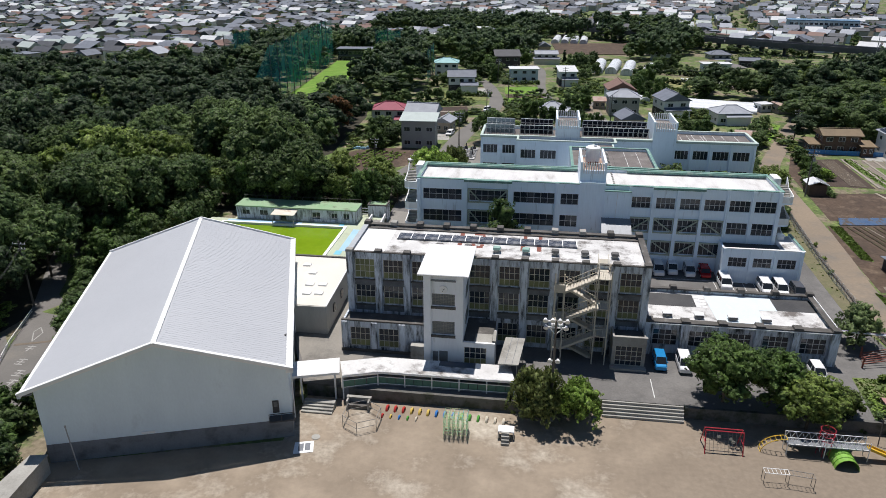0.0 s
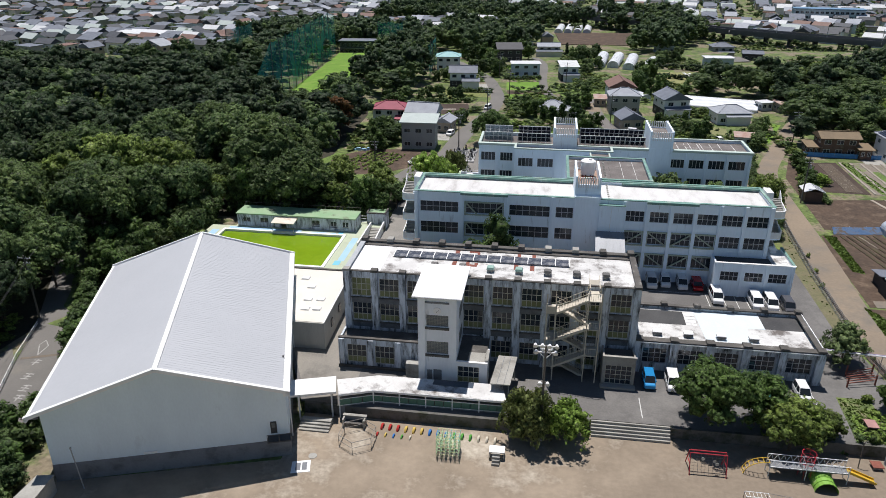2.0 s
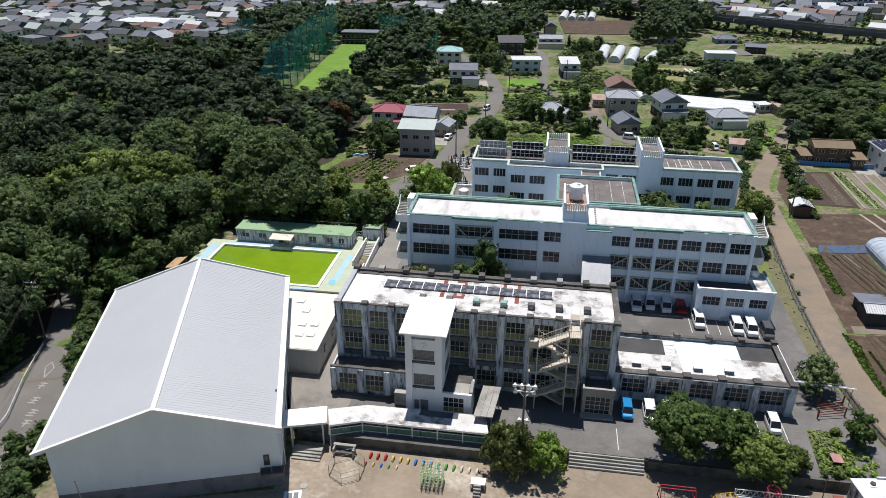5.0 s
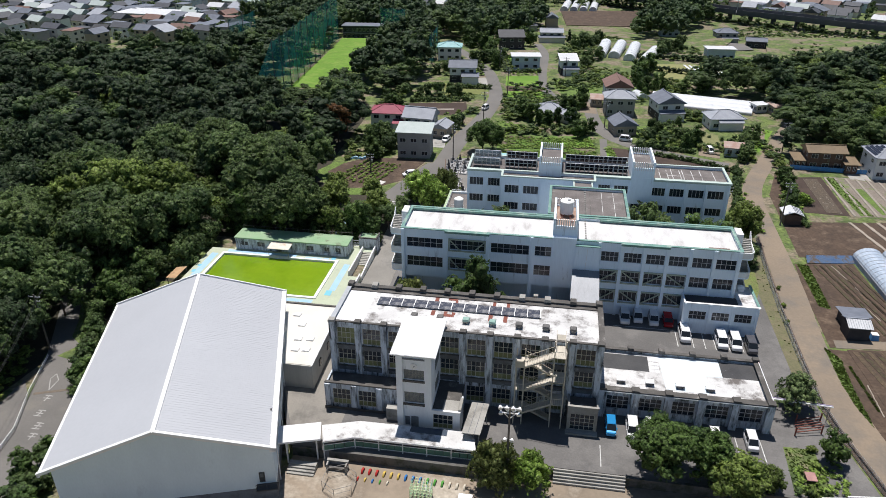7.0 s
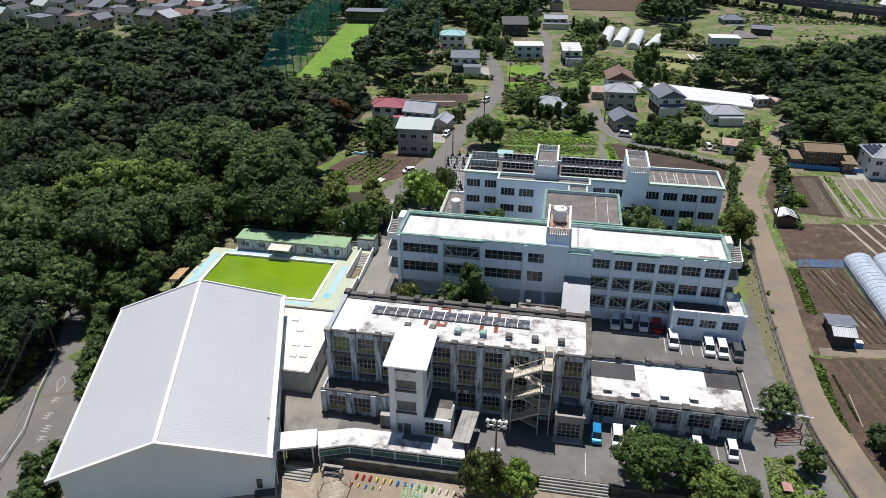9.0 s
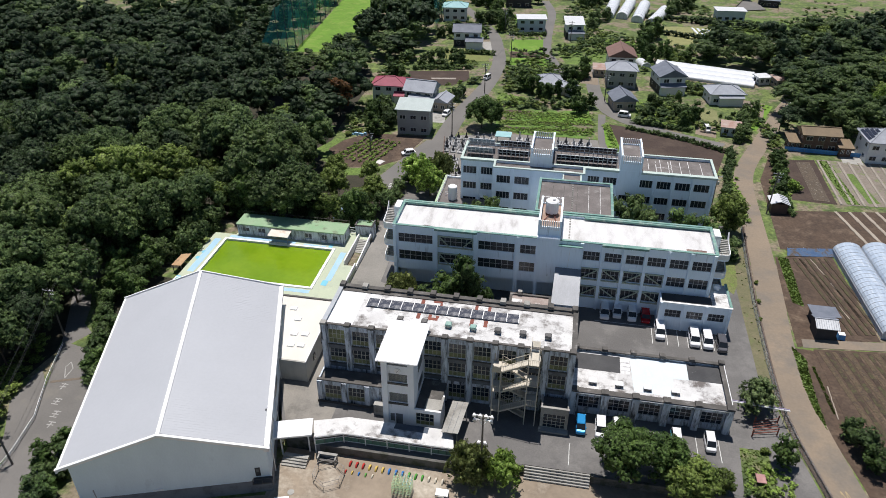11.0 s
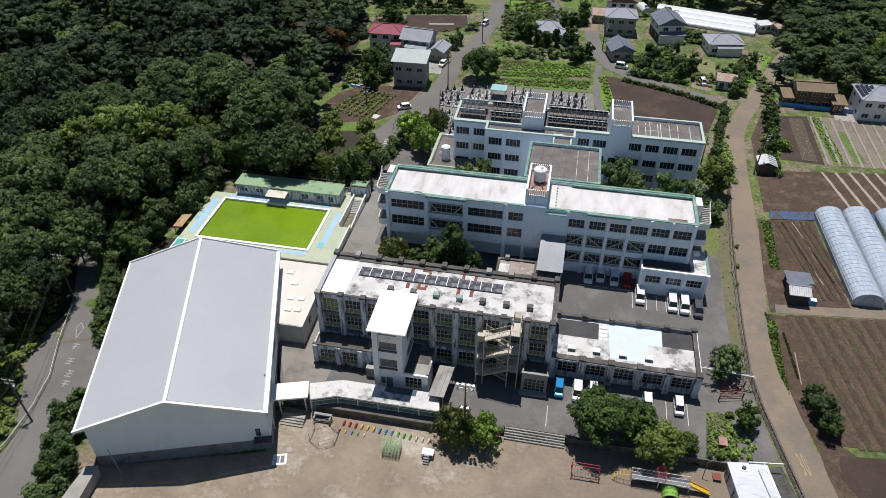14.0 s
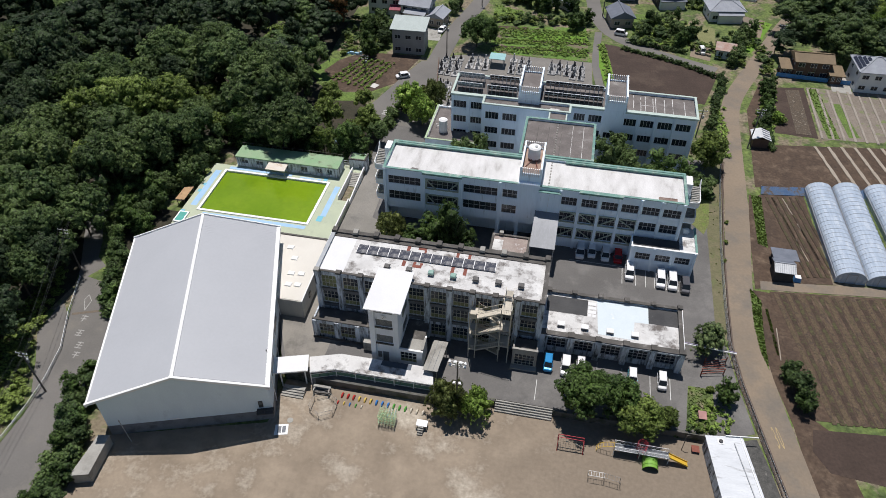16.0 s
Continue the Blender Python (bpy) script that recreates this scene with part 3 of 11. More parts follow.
part("corner_pier", Geo().box(TX0, TX0 + 0.9, TY0, TY0 + 0.9, Z0, 14.7), tower_white, tower)
part("corner_pier", Geo().box(TX1 - 0.9, TX1, TY0, TY0 + 0.9, Z0, 14.7), tower_white, tower)
part("wall_side", Geo().box(TX0, TX0 + 0.3, TY0 + 0.9, AY0 - 0.001, Z0, 14.7), tower_white, tower)
side = part("wall_side", Geo().box(TX1 - 0.3, TX1, TY0 + 0.9, AY0 - 0.001, Z0, 14.7), tower_white, tower)
for za in (6.7, 10.4):
    part("side_window", Geo().box(TX1, TX1 + 0.03, 79.6, 82.6, za, za + 1.5), BLOCKGLASS, tower)
part("stair_landing", Geo().box(TX0 + 0.3, TX1 - 0.3, TY0 + 0.9, AY0, 9.4, 9.6), DARKROOM, tower)
part("canopy_roof", Geo().box(-13.85, -7.6, 76.1, 85.8, 14.86, 15.06), ROOFCLEAN, tower, "bright white corrugated canopy roof")
for i in range(31):
    part("canopy_rib", Geo().box(-13.8 + 0.2 * i, -13.7 + 0.2 * i, 76.02, 76.1, 14.86, 15.02), WHITE, tower)
part("canopy_frame", Geo().box(TX0 + 0.1, TX1 - 0.1, TY0 + 0.1, 84.4, 14.7, 14.86), GREYBAND, tower)
for za, zb in ((10.6, 12.2), (6.6, 8.4)):
    w = part("glass_block_window", Geo().box(-12.15, -9.35, TY0 + 0.38, TY0 + 0.46, za, zb), BLOCKGLASS, tower)
    gr = Geo()
    for i in range(1, 14):
        gr.box(-12.15 + 0.2 * i - 0.012, -12.15 + 0.2 * i + 0.012, TY0 + 0.35, TY0 + 0.38, za, zb)
    for j in range(1, int((zb - za) / 0.2)):
        gr.box(-12.15, -9.35, TY0 + 0.352, TY0 + 0.378, za + 0.2 * j - 0.012, za + 0.2 * j + 0.012)
    part("joint_grid", gr, CONC, w)
    part("sill", Geo().box(-12.3, -9.2, TY0 + 0.05, TY0 + 0.25, za - 0.4, za - 0.1), DARKCAP, tower)
part("lintel", Geo().box(-12.3, -9.2, TY0 + 0.1, TY0 + 0.25, 13.9, 14.1), GREYBAND, tower)
part("clock_face", Geo().tube((-10.75, TY0 + 0.25, 12.85), (-10.75, TY0 + 0.12, 12.85), 0.48, 24), WHITE, tower, "round white clock")
part("clock_pointer", Geo().beam((-10.75, TY0 + 0.1, 12.85), (-10.55, TY0 + 0.1, 13.02), 0.03, 0.05), DARKSTEEL, tower)
part("clock_pointer", Geo().beam((-10.75, TY0 + 0.1, 12.85), (-10.85, TY0 + 0.1, 12.6), 0.03, 0.05), DARKSTEEL, tower)
part("door", Geo().box(-11.25, -10.25, TY0 + 0.36, TY0 + 0.42, Z0, 4.15), GREYBAND, tower, "pale blue-grey steel door")
part("louvre", Geo().box(-12.1, -11.45, TY0 + 0.2, TY0 + 0.25, 2.6, 4.1), GREYBAND, tower)

# low annex beside the tower, and the porch roof
annex = placed("entrance_annex", "low white concrete entrance annex with flat roof", "building", -6.35, 79, Z0)
part("wall_front", Geo().wall(TX1, -4.3, Z0, 5.7, TY0, TY0 + 0.25, [(-8.1, -5.3, 2.75, 5.15)]), tower_white, annex)
part("wall_side", Geo().box(-4.55, -4.3, TY0 + 0.25, 80.4, Z0, 5.7), tower_white, annex)
part("roof", Geo().box(TX1, -4.55, TY0 + 0.25, 83.9, 5.2, 5.45), DARKCAP, annex, "blackened flat roof")
part("roof_block", Geo().box(-6.9, -4.7, TY0 + 0.3, 79.4, 5.45, 5.62), CONC, annex, "pale raised roof patch")
part("coping", Geo().box(TX1, -4.25, TY0 - 0.06, TY0 + 0.3, 5.7, 5.85), WHITE, annex)
part("side_coping", Geo().box(-4.6, -4.2, TY0 + 0.3, 79.6, 5.7, 6.1), CONC, annex)
part("floor_slab", Geo().box(TX1, -4.55, TY0 + 0.25, 83.9, Z0 + 0.02, Z0 + 0.1), DARKROOM, annex)
window(annex, -6.7, TY0 + 0.12, 2.75, 2.8, 2.4, 4, 3, CREAM, (0,), bar=0.08)
porch = placed("porch_roof", "weathered pale sheet roof over a passage", "canopy", -2.1, 78, Z0)
part("roof", Geo().slab([(-3.7, 74.0), (-1.2, 74.0), (-0.6, 80.6), (-3.1, 80.6)], 4.55, 4.7), CONC, porch)
for x, y in ((-3.5, 74.3), (-1.4, 74.3), (-2.9, 80.3), (-0.9, 80.3)):
    part("post", Geo().tube((x, y, Z0), (x, y, 4.55), 0.06), STEEL, porch)
for k in (-2.85, -2.0):
    part("seam", Geo().beam((k, 74.0, 4.72), (k + 0.6, 80.6, 4.72), 0.05, 0.04), GREYBAND, porch)

# covered walkway along the yard
way = placed("covered_walkway", "covered walkway with pale flat roof and green panels", "walkway", -12, 72, Z0)
BACK = [(-23.3, 73.6), (-18.2, 75.3), (-2.2, 75.5)]
FRONT = [(-22.2, 70.5), (-18.2, 72.0), (-1.5, 72.1)]
for a in (0, 1):
    part("roof", Geo().slab([FRONT[a], FRONT[a + 1], BACK[a + 1], BACK[a]], 3.4, 3.6), ROOFWHITE, way, "pale stained flat walkway roof")
    (ax, ay), (bx, by) = FRONT[a], FRONT[a + 1]
    part("fascia", Geo().beam((ax, ay, 3.45), (bx, by, 3.45), 0.12, 0.3), WHITE, way)
    n = 1 if a == 0 else 5
    for i in range(n + (a == 1)):
        x, y = ax + (bx - ax) * i / n, ay + (by - ay) * i / n + 0.12
        part("post", Geo().box(x - 0.07, x + 0.07, y - 0.07, y + 0.07, 0.0, 3.4), WHITE, way)
    part("base_wall", Geo().beam((ax, ay + 0.35, 0.8), (bx, by + 0.35, 0.8), 0.2, 1.7), GREYBAND, way, "grey concrete foot wall")
    part("hand_rail", Geo().beam((ax, ay + 0.2, 2.72), (bx, by + 0.2, 2.72), 0.08, 0.08), WHITE, way)
    part("lower_rail", Geo().beam((ax, ay + 0.2, 1.78), (bx, by + 0.2, 1.78), 0.08, 0.08), WHITE, way)
    k = 3 if a == 0 else 15
    panel_green = bpy.data.materials.get("green_panel") or surf("green_panel", (0.1, 0.2, 0.15), (0.075, 0.155, 0.115), 0.7, 1.0, 6, 0.1, 0.0)
    for i in range(k):
        u0, u1 = (i + 0.04) / k, (i + 0.96) / k
        part("panel", Geo().beam((ax + (bx - ax) * u0, ay + (by - ay) * u0 + 0.2, 2.25), (ax + (bx - ax) * u1, ay + (by - ay) * u1 + 0.2, 2.25), 0.04, 0.84), panel_green, way)
part("skylight_sheet", Geo().slab([(-11.0, 74.3), (-5.8, 74.2), (-5.8, 75.4), (-10.9, 75.4)], 3.6, 3.63), surf("wet_dark_sheet", (0.06, 0.08, 0.11), None, 0.3, 1, 6, 0.1, 0.0), way, "dark blue-grey sheet on the roof")
link = placed("walkway_roof", "clean pale link roof between gymnasium and walkway", "canopy", -25.6, 71.5, Z0)
part("roof", Geo().slab([(-28.2, 68.7), (-22.5, 70.5), (-23.4, 73.7), (-29.0, 71.9)], 3.85, 4.05), ROOFCLEAN, link)
part("fascia", Geo().beam((-28.2, 68.67, 3.88), (-22.5, 70.47, 3.88), 0.1, 0.3), WHITE, link)
for x, y in ((-27.0, 69.4), (-23.2, 70.7), (-24.0, 73.2), (-28.0, 71.9)):
    part("post", Geo().box(x - 0.09, x + 0.09, y - 0.09, y + 0.09, 0, 3.85), WHITE, link)

# outside steel stair
SY0, SYM, SY1 = 80.75, 82.05, 83.3
stair = placed("fire_stair", "cream painted steel fire stair zigzagging up to the roof", "stairs", 6.4, 82, Z0)
for x in (2.85, 4.0, 8.0, 9.6):
    for y in (SY0, SY1):
        part("post", Geo().box(x - 0.075, x + 0.075, y - 0.075, y + 0.075, Z0, 14.6 if x > 7 else 12.9), STEELCREAM, stair)
LEV = [Z0, 3.6, 5.6, 7.6, 9.5, 11.55, 13.6]
for k in (1, 3, 5):
    part("landing", Geo().box(2.75, 4.05, SY0, SY1, LEV[k] - 0.12, LEV[k]), STEELCREAM, stair)
for k in (2, 4, 6):
    part("landing", Geo().box(7.95, 9.65, SY0, SY1, LEV[k] - 0.12, LEV[k]), STEELCREAM, stair)
part("bridge", Geo().box(8.15, 9.4, SY1, 84.1, 13.48, 13.6), STEELCREAM, stair)
for k in range(6):
    lo, hi = LEV[k], LEV[k + 1]
    xa, xb = (7.95, 4.05) if k % 2 == 0 else (4.05, 7.95)
    y0, y1 = (SYM + 0.1, SY1) if k % 2 == 0 else (SY0, SYM - 0.1)
    n = 10
    for i in range(n):
        u, v = i / n, (i + 1) / n
        x0, x1 = sorted((xa + (xb - xa) * u, xa + (xb - xa) * v))
        z = lo + (hi - lo) * (i + 1) / n
        part("tread", Geo().box(x0 - 0.03, x1 + 0.03, y0 + 0.05, y1 - 0.05, z - 0.05, z), STEELCREAM, stair)
    for y in (y0, y1):
        part("stringer", Geo().beam((xa, y, lo - 0.05), (xb, y, hi - 0.05), 0.05, 0.28), STEELCREAM, stair)
        part("hand_rail", Geo().beam((xa, y, lo + 1.05), (xb, y, hi + 1.05), 0.06, 0.06), STEELCREAM, stair)
        rails = Geo()
        for i in range(13):
            u = i / 12
            x, z = xa + (xb - xa) * u, lo + (hi - lo) * u
            rails.box(x - 0.015, x + 0.015, y - 0.015, y + 0.015, z, z + 1.05)
        part("balusters", rails, STEELCREAM, stair)
for k in range(1, 7):
    xa, xb = (2.75, 4.05) if k % 2 else (7.95, 9.65)
    rails = Geo()
    for i in range(7):
        x = xa + (xb - xa) * i / 6
        rails.box(x - 0.015, x + 0.015, SY0 - 0.015, SY0 + 0.015, LEV[k], LEV[k] + 1.05)
    part("balusters", rails, STEELCREAM, stair)
    part("hand_rail", Geo().beam((xa, SY0, LEV[k] + 1.05), (xb, SY0, LEV[k] + 1.05), 0.06, 0.06), STEELCREAM, stair)
    if k > 4 and k != 6:
        part("guard_plate", Geo().box(xa, xb, SY0 - 0.03, SY0, LEV[k], LEV[k] + 0.95), STEELCREAM, stair)
for x in (8.15, 9.4):
    part("hand_rail", Geo().beam((x, 82.3, 14.7), (x, 85.6, 15.0), 0.07, 0.07), STEELCREAM, stair)
    part("hand_rail", Geo().beam((x, 82.4, 14.2), (x, 85.6, 14.5), 0.05, 0.05), STEELCREAM, stair)
part("roof_ramp", Geo().prism([(8.15, 84.1, 13.5), (9.4, 84.1, 13.5), (9.4, 85.5, 14.25), (8.15, 85.5, 14.25)], [(8.15, 84.1, 13.6), (9.4, 84.1, 13.6), (9.4, 85.5, 14.35), (8.15, 85.5, 14.35)]), STEELCREAM, stair)

# entrance hall
hall = placed("entrance_hall", "low entrance hall with glazed doors under a flat roof", "building", 12.55, 81.5, Z0)
part("step", Geo().box(10.3, 14.8, 79.6, 80.5, Z0, Z0 + 0.3), CONC, hall)
part("wall_front", Geo().wall(10.45, 14.65, Z0, 5.8, 80.5, 80.75, [(10.85, 14.25, Z0 + 0.3, 4.6)]), CONC, hall)
part("wall_side", Geo().box(10.45, 10.7, 80.75, 83.4, Z0, 5.8), CONC, hall)
part("wall_side", Geo().box(14.4, 14.65, 80.75, 83.4, Z0, 5.8), CONC, hall)
part("roof", Geo().box(10.7, 14.4, 80.75, 83.4, 5.2, 5.4), DARKCAP, hall, "blackened flat roof")
part("coping", Geo().box(10.35, 14.75, 80.4, 80.8, 5.8, 5.98), CONC, hall)
part("floor_slab", Geo().box(10.7, 14.4, 80.75, 83.4, Z0, Z0 + 0.28), DARKROOM, hall)
window(hall, 12.55, 80.62, Z0 + 0.3, 3.4, 2.8, 5, 4, CREAM, (), bar=0.07, name="entrance_door")

# single-storey east wing
low = placed("east_wing", "long single-storey stained concrete wing with flat roof", "building", 27, 90, Z0)
CX0, CX1, CY0, CY1, CT = 14.85, 38.6, 85.0, 95.2, 6.3
cpil = [15.3 + 4.62 * i for i in range(6)]
cm = [(a + b) / 2 for a, b in zip(cpil, cpil[1:])]
part("wall_front", Geo().wall(CX0, CX1, Z0, CT, CY0, CY0 + 0.3, [(c - 1.6, c + 1.6, 2.7, 5.0) for c in cm]), STAINED, low)
part("wall_back", Geo().box(CX0, CX1, CY1 - 0.3, CY1, Z0, CT), STAINED, low)
part("wall_side", Geo().box(CX1 - 0.3, CX1, CY0 + 0.3, CY1 - 0.3, Z0, CT), STAINED, low)
part("roof", Geo().box(CX0, CX1 - 0.3, CY0 + 0.3, CY1 - 0.3, 5.6, 5.85), ROOFWHITE, low, "white roof sheet with stains")
part("floor_slab", Geo().box(CX0, CX1 - 0.3, CY0 + 0.3, CY1 - 0.3, Z0 + 0.02, Z0 + 0.12), DARKROOM, low)
part("roof_patch", Geo().box(15.2, 22.4, 90.4, 94.3, 5.85, 5.865), BLACKROOF, low, "black bitumen roof patch")
part("roof_patch", Geo().box(33.0, 38.3, 90.8, 94.6, 5.85, 5.865), BLACKROOF, low, "black bitumen roof patch")
part("roof_patch", Geo().slab([(24.0, 94.6), (33.0, 94.6), (33.0, 90.7), (30.6, 90.6), (30.4, 86.4), (24.4, 86.6)], 5.85, 5.868), PALEROOF, low, "pale blue roof coating")
for x0, x1, y0, y1 in ((22.5, 23.9, 93.2, 93.9), (22.5, 23.9, 92.2, 92.9), (22.5, 23.9, 91.2, 91.9), (22.5, 23.0, 90.4, 91.0), (23.3, 23.9, 90.4, 91.0)):
    part("roof_tile_patch", Geo().box(x0, x1, y0, y1, 5.85, 5.87), ROOFCLEAN, low)
part("eave", Geo().box(CX0, CX1 + 0.05, CY0 - 0.66, CY0, CT - 0.22, CT), STAINED, low, "stained concrete eave")
part("eave_pipe", Geo().tube((CX0 + 0.3, CY0 - 0.72, CT - 0.1), (CX1 - 0.2, CY0 - 0.72, CT - 0.1), 0.06), WHITE, low, "white pipe along the eave")
part("coping_front", Geo().box(CX0, CX1 + 0.05, CY0 - 0.68, CY0 + 0.35, CT, CT + 0.16), DARKCAP, low)
part("coping_back", Geo().box(CX0, CX1 + 0.05, CY1 - 0.55, CY1 + 0.1, CT, CT + 0.2), DARKCAP, low)
part("coping_side", Geo().box(CX1 - 0.6, CX1 + 0.05, CY0 + 0.35, CY1 - 0.55, CT, CT + 0.2), DARKCAP, low)
for x in cpil:
    part("pilaster", Geo().box(x - 0.5, x + 0.5, CY0 - 0.7, CY0, Z0, CT), STAINED, low)
    part("pilaster_cap", Geo().box(x - 0.58, x + 0.58, CY0 - 0.78, CY0 + 0.4, CT + 0.16, CT + 0.42, 0.05), DARKCAP, low)
    part("parapet_pier", Geo().box(x - 0.5, x + 0.5, CY1 - 0.7, CY1 + 0.25, CT + 0.2, CT + 0.62, 0.06), DARKCAP, low)
for i, c in enumerate(cm):
    window(low, c, CY0 + 0.15, 2.7, 3.2, 2.3, 4, 3, ALU, (), bar=0.08)
part("rain_pipe", Geo().beam((CX1 + 0.12, CY0 + 0.4, CT + 0.3), (CX1 + 0.12, CY1 - 0.4, CT + 0.3), 0.1, 0.1), WHITE, low)
for i, x in enumerate((18.0, 22.1, 26.4, 30.6)):
    v = part("roof_vent", Geo().box(x - 0.45, x + 0.45, 87.0, 87.6, 5.85, 6.25), CONC, low)
    part("hood", Geo().box(x - 0.6, x + 0.6, 86.75, 87.75, 6.2, 6.42, 0.04), vent_dark, v, "dark louvred vent hood")
    part("lid", Geo().box(x - 0.64, x + 0.64, 86.8, 87.85, 6.42, 6.5, 0.06), WHITE, v, "pale lid")


# ---- middle school building ----
def flat_block(owner, x0, x1, y0, y1, z0, z1, holes, wall, deck, trim, parapet=0.55, side_holes=()):
    """Walls with openings in the front, floors, a sunken flat roof and a coping all round."""
    part("wall_front", Geo().wall(x0, x1, z0, z1, y0, y0 + 0.28, holes), wall, owner)
    part("wall_back", Geo().box(x0, x1, y1 - 0.28, y1, z0, z1), wall, owner)
    part("wall_side", Geo().box(x0, x0 + 0.28, y0 + 0.28, y1 - 0.28, z0, z1), wall, owner)
    part("wall_side", Geo().box(x1 - 0.28, x1, y0 + 0.28, y1 - 0.28, z0, z1), wall, owner)
    part("roof", Geo().box(x0 + 0.28, x1 - 0.28, y0 + 0.28, y1 - 0.28, z1 - parapet - 0.25, z1 - parapet), deck, owner)
    w = 0.42
    part("coping", Geo().box(x0 - 0.1, x1 + 0.1, y0 - 0.1, y0 + w, z1, z1 + 0.14), trim, owner)
    part("coping", Geo().box(x0 - 0.1, x1 + 0.1, y1 - w, y1 + 0.1, z1, z1 + 0.14), trim, owner)
    part("coping", Geo().box(x0 - 0.1, x0 + w, y0 + w, y1 - w, z1, z1 + 0.14), trim, owner)
    part("coping", Geo().box(x1 - w, x1 + 0.1, y0 + w, y1 - w, z1, z1 + 0.14), trim, owner)


def bracing(owner, x0, x1, y, z0, z1, lean=1):
    """Earthquake bracing in a bay: a steel frame with crossed or single diagonals."""
    br = part("brace_frame", Geo().box(x0, x1, y - 0.12, y + 0.12, z0, z0 + 0.22).box(x0, x1, y - 0.12, y + 0.12, z1 - 0.22, z1)
              .box(x0, x0 + 0.22, y - 0.12, y + 0.12, z0 + 0.22, z1 - 0.22).box(x1 - 0.22, x1, y - 0.12, y + 0.12, z0 + 0.22, z1 - 0.22), BRACE, owner, "pale green earthquake bracing")
    if x1 - x0 > 4:
        m = (x0 + x1) / 2
        part("diagonal", Geo().beam((x0 + 0.2, y - 0.05, z1 - 0.2), (x0 + 2.2, y - 0.05, z0 + 0.2), 0.16, 0.2), BRACE, br)
        part("diagonal", Geo().beam((x1 - 0.2, y - 0.05, z1 - 0.2), (x1 - 2.2, y - 0.05, z0 + 0.2), 0.16, 0.2), BRACE, br)
    else:
        part("diagonal", Geo().beam((x0 + 0.2, y - 0.05, z0 + 0.2 if lean > 0 else z1 - 0.2), (x1 - 0.2, y - 0.05, z1 - 0.2 if lean > 0 else z0 + 0.2), 0.16, 0.2), BRACE, br)


BRACE = surf("pale_green_steel", (0.42, 0.46, 0.37), (0.36, 0.4, 0.32), 0.7, 1.0, 6, 0.06, 0.05)
BX0, BX1, BY0, BY1, BT = -20.3, 38.6, 113.0, 122.9, 15.8
mid = placed("middle_school_building", "three-storey pale blue-white school block with green roof edge", "building", 9, 118, Z0)
BF = ((4.4, 6.4), (8.3, 10.35), (12.2, 14.1))
LEFT = [(-19.3, -12.7, 6), (-11.4, -5.1, 6), (-4.0, 2.8, 6), (3.8, 6.7, 3), (7.5, 10.6, 3)]
RIGHT = [(15.3, 18.3, 4), (19.2, 22.2, 4), (23.0, 26.1, 4), (26.8, 30.0, 4), (30.7, 33.9, 4), (34.6, 37.9, 4)]
bh = [(a, b, za, zb) for a, b, _ in LEFT + RIGHT for za, zb in BF if za > 5 or a > 15]
bh += [(a, b, Z0, 6.2) for a, b in ((-19.6, -12.35), (-11.65, -4.95), (-4.25, 2.95), (3.65, 6.75), (7.45, 10.6))]
flat_block(mid, BX0, BX1, BY0, BY1, Z0, BT, bh, BLUEWALL, surf("pale_roof_sheet", (0.67, 0.66, 0.65), (0.5, 0.49, 0.475), 0.8, 0.3, 5, 0.08, 0.06, c=(0.3, 0.275, 0.26), cscale=0.3, cut=(0.56, 0.8), stretch=(1.6, 0.5, 1)), GREENTRIM)
part("inner_wall", Geo().box(BX0 + 0.3, 12, BY0 + 2.6, BY0 + 2.8, Z0, 7.5), BLUEWALL, mid)
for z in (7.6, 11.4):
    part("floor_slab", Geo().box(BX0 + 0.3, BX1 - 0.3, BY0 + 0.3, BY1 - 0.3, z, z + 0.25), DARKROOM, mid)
for i, (a, b, n) in enumerate(LEFT + RIGHT):
    for k, (za, zb) in enumerate(BF):
        if k == 0 and i < 5:
            continue
        window(mid, (a + b) / 2, BY0 + 0.14, za, b - a, zb - za, n, 2 if k else 1, ALU, bar=0.07)
        if i == 1 or (5 <= i <= 8 and k < 2):
            bracing(mid, a - 0.25, b + 0.25, BY0 - 0.14, za - 0.3, zb + 0.3, 1 if i % 2 else -1)
for x in (-20.0, -12.0, -4.6, 3.3, 7.1, 15.0, 18.75, 22.6, 26.45, 30.35, 34.25, 38.2):
    part("pilaster", Geo().box(x - 0.28, x + 0.28, BY0 - 0.32, BY0, Z0, BT), BLUEWALL, mid)
for a, b in ((-12.3, -4.3), (18.5, 26.7)):
    part("edge_step", Geo().box(a, b, BY0 - 0.5, BY0 - 0.1, BT - 0.25, BT + 0.142), GREENTRIM, mid)
part("back_coping", Geo().box(BX0 - 0.1, 6.8, BY1 - 0.9, BY1 - 0.42, BT - 0.3, BT + 0.05), GREENTRIM, mid)
part("back_coping", Geo().box(15.2, BX1, BY1 - 0.9, BY1 - 0.42, BT - 0.3, BT + 0.05), GREENTRIM, mid)
part("stair_bay", Geo().box(10.9, 15.0, BY0 - 0.7, BY0, Z0, 15.0), BLUEWALL, mid)
part("bay_coping", Geo().box(10.8, 15.1, BY0 - 0.8, BY0 - 0.1, 15.0, 15.14), GREENTRIM, mid)
part("cable_duct", Geo().beam((12.6, BY0 - 0.75, 6), (12.9, BY0 - 0.75, 14.9), 0.08, 0.06), WHITE, mid)
for x in (15.2, 30.4, 2.9):
    part("rain_pipe", Geo().tube((x, BY0 - 0.38, Z0), (x, BY0 - 0.38, BT - 0.2), 0.06), BLUEWALL, mid)
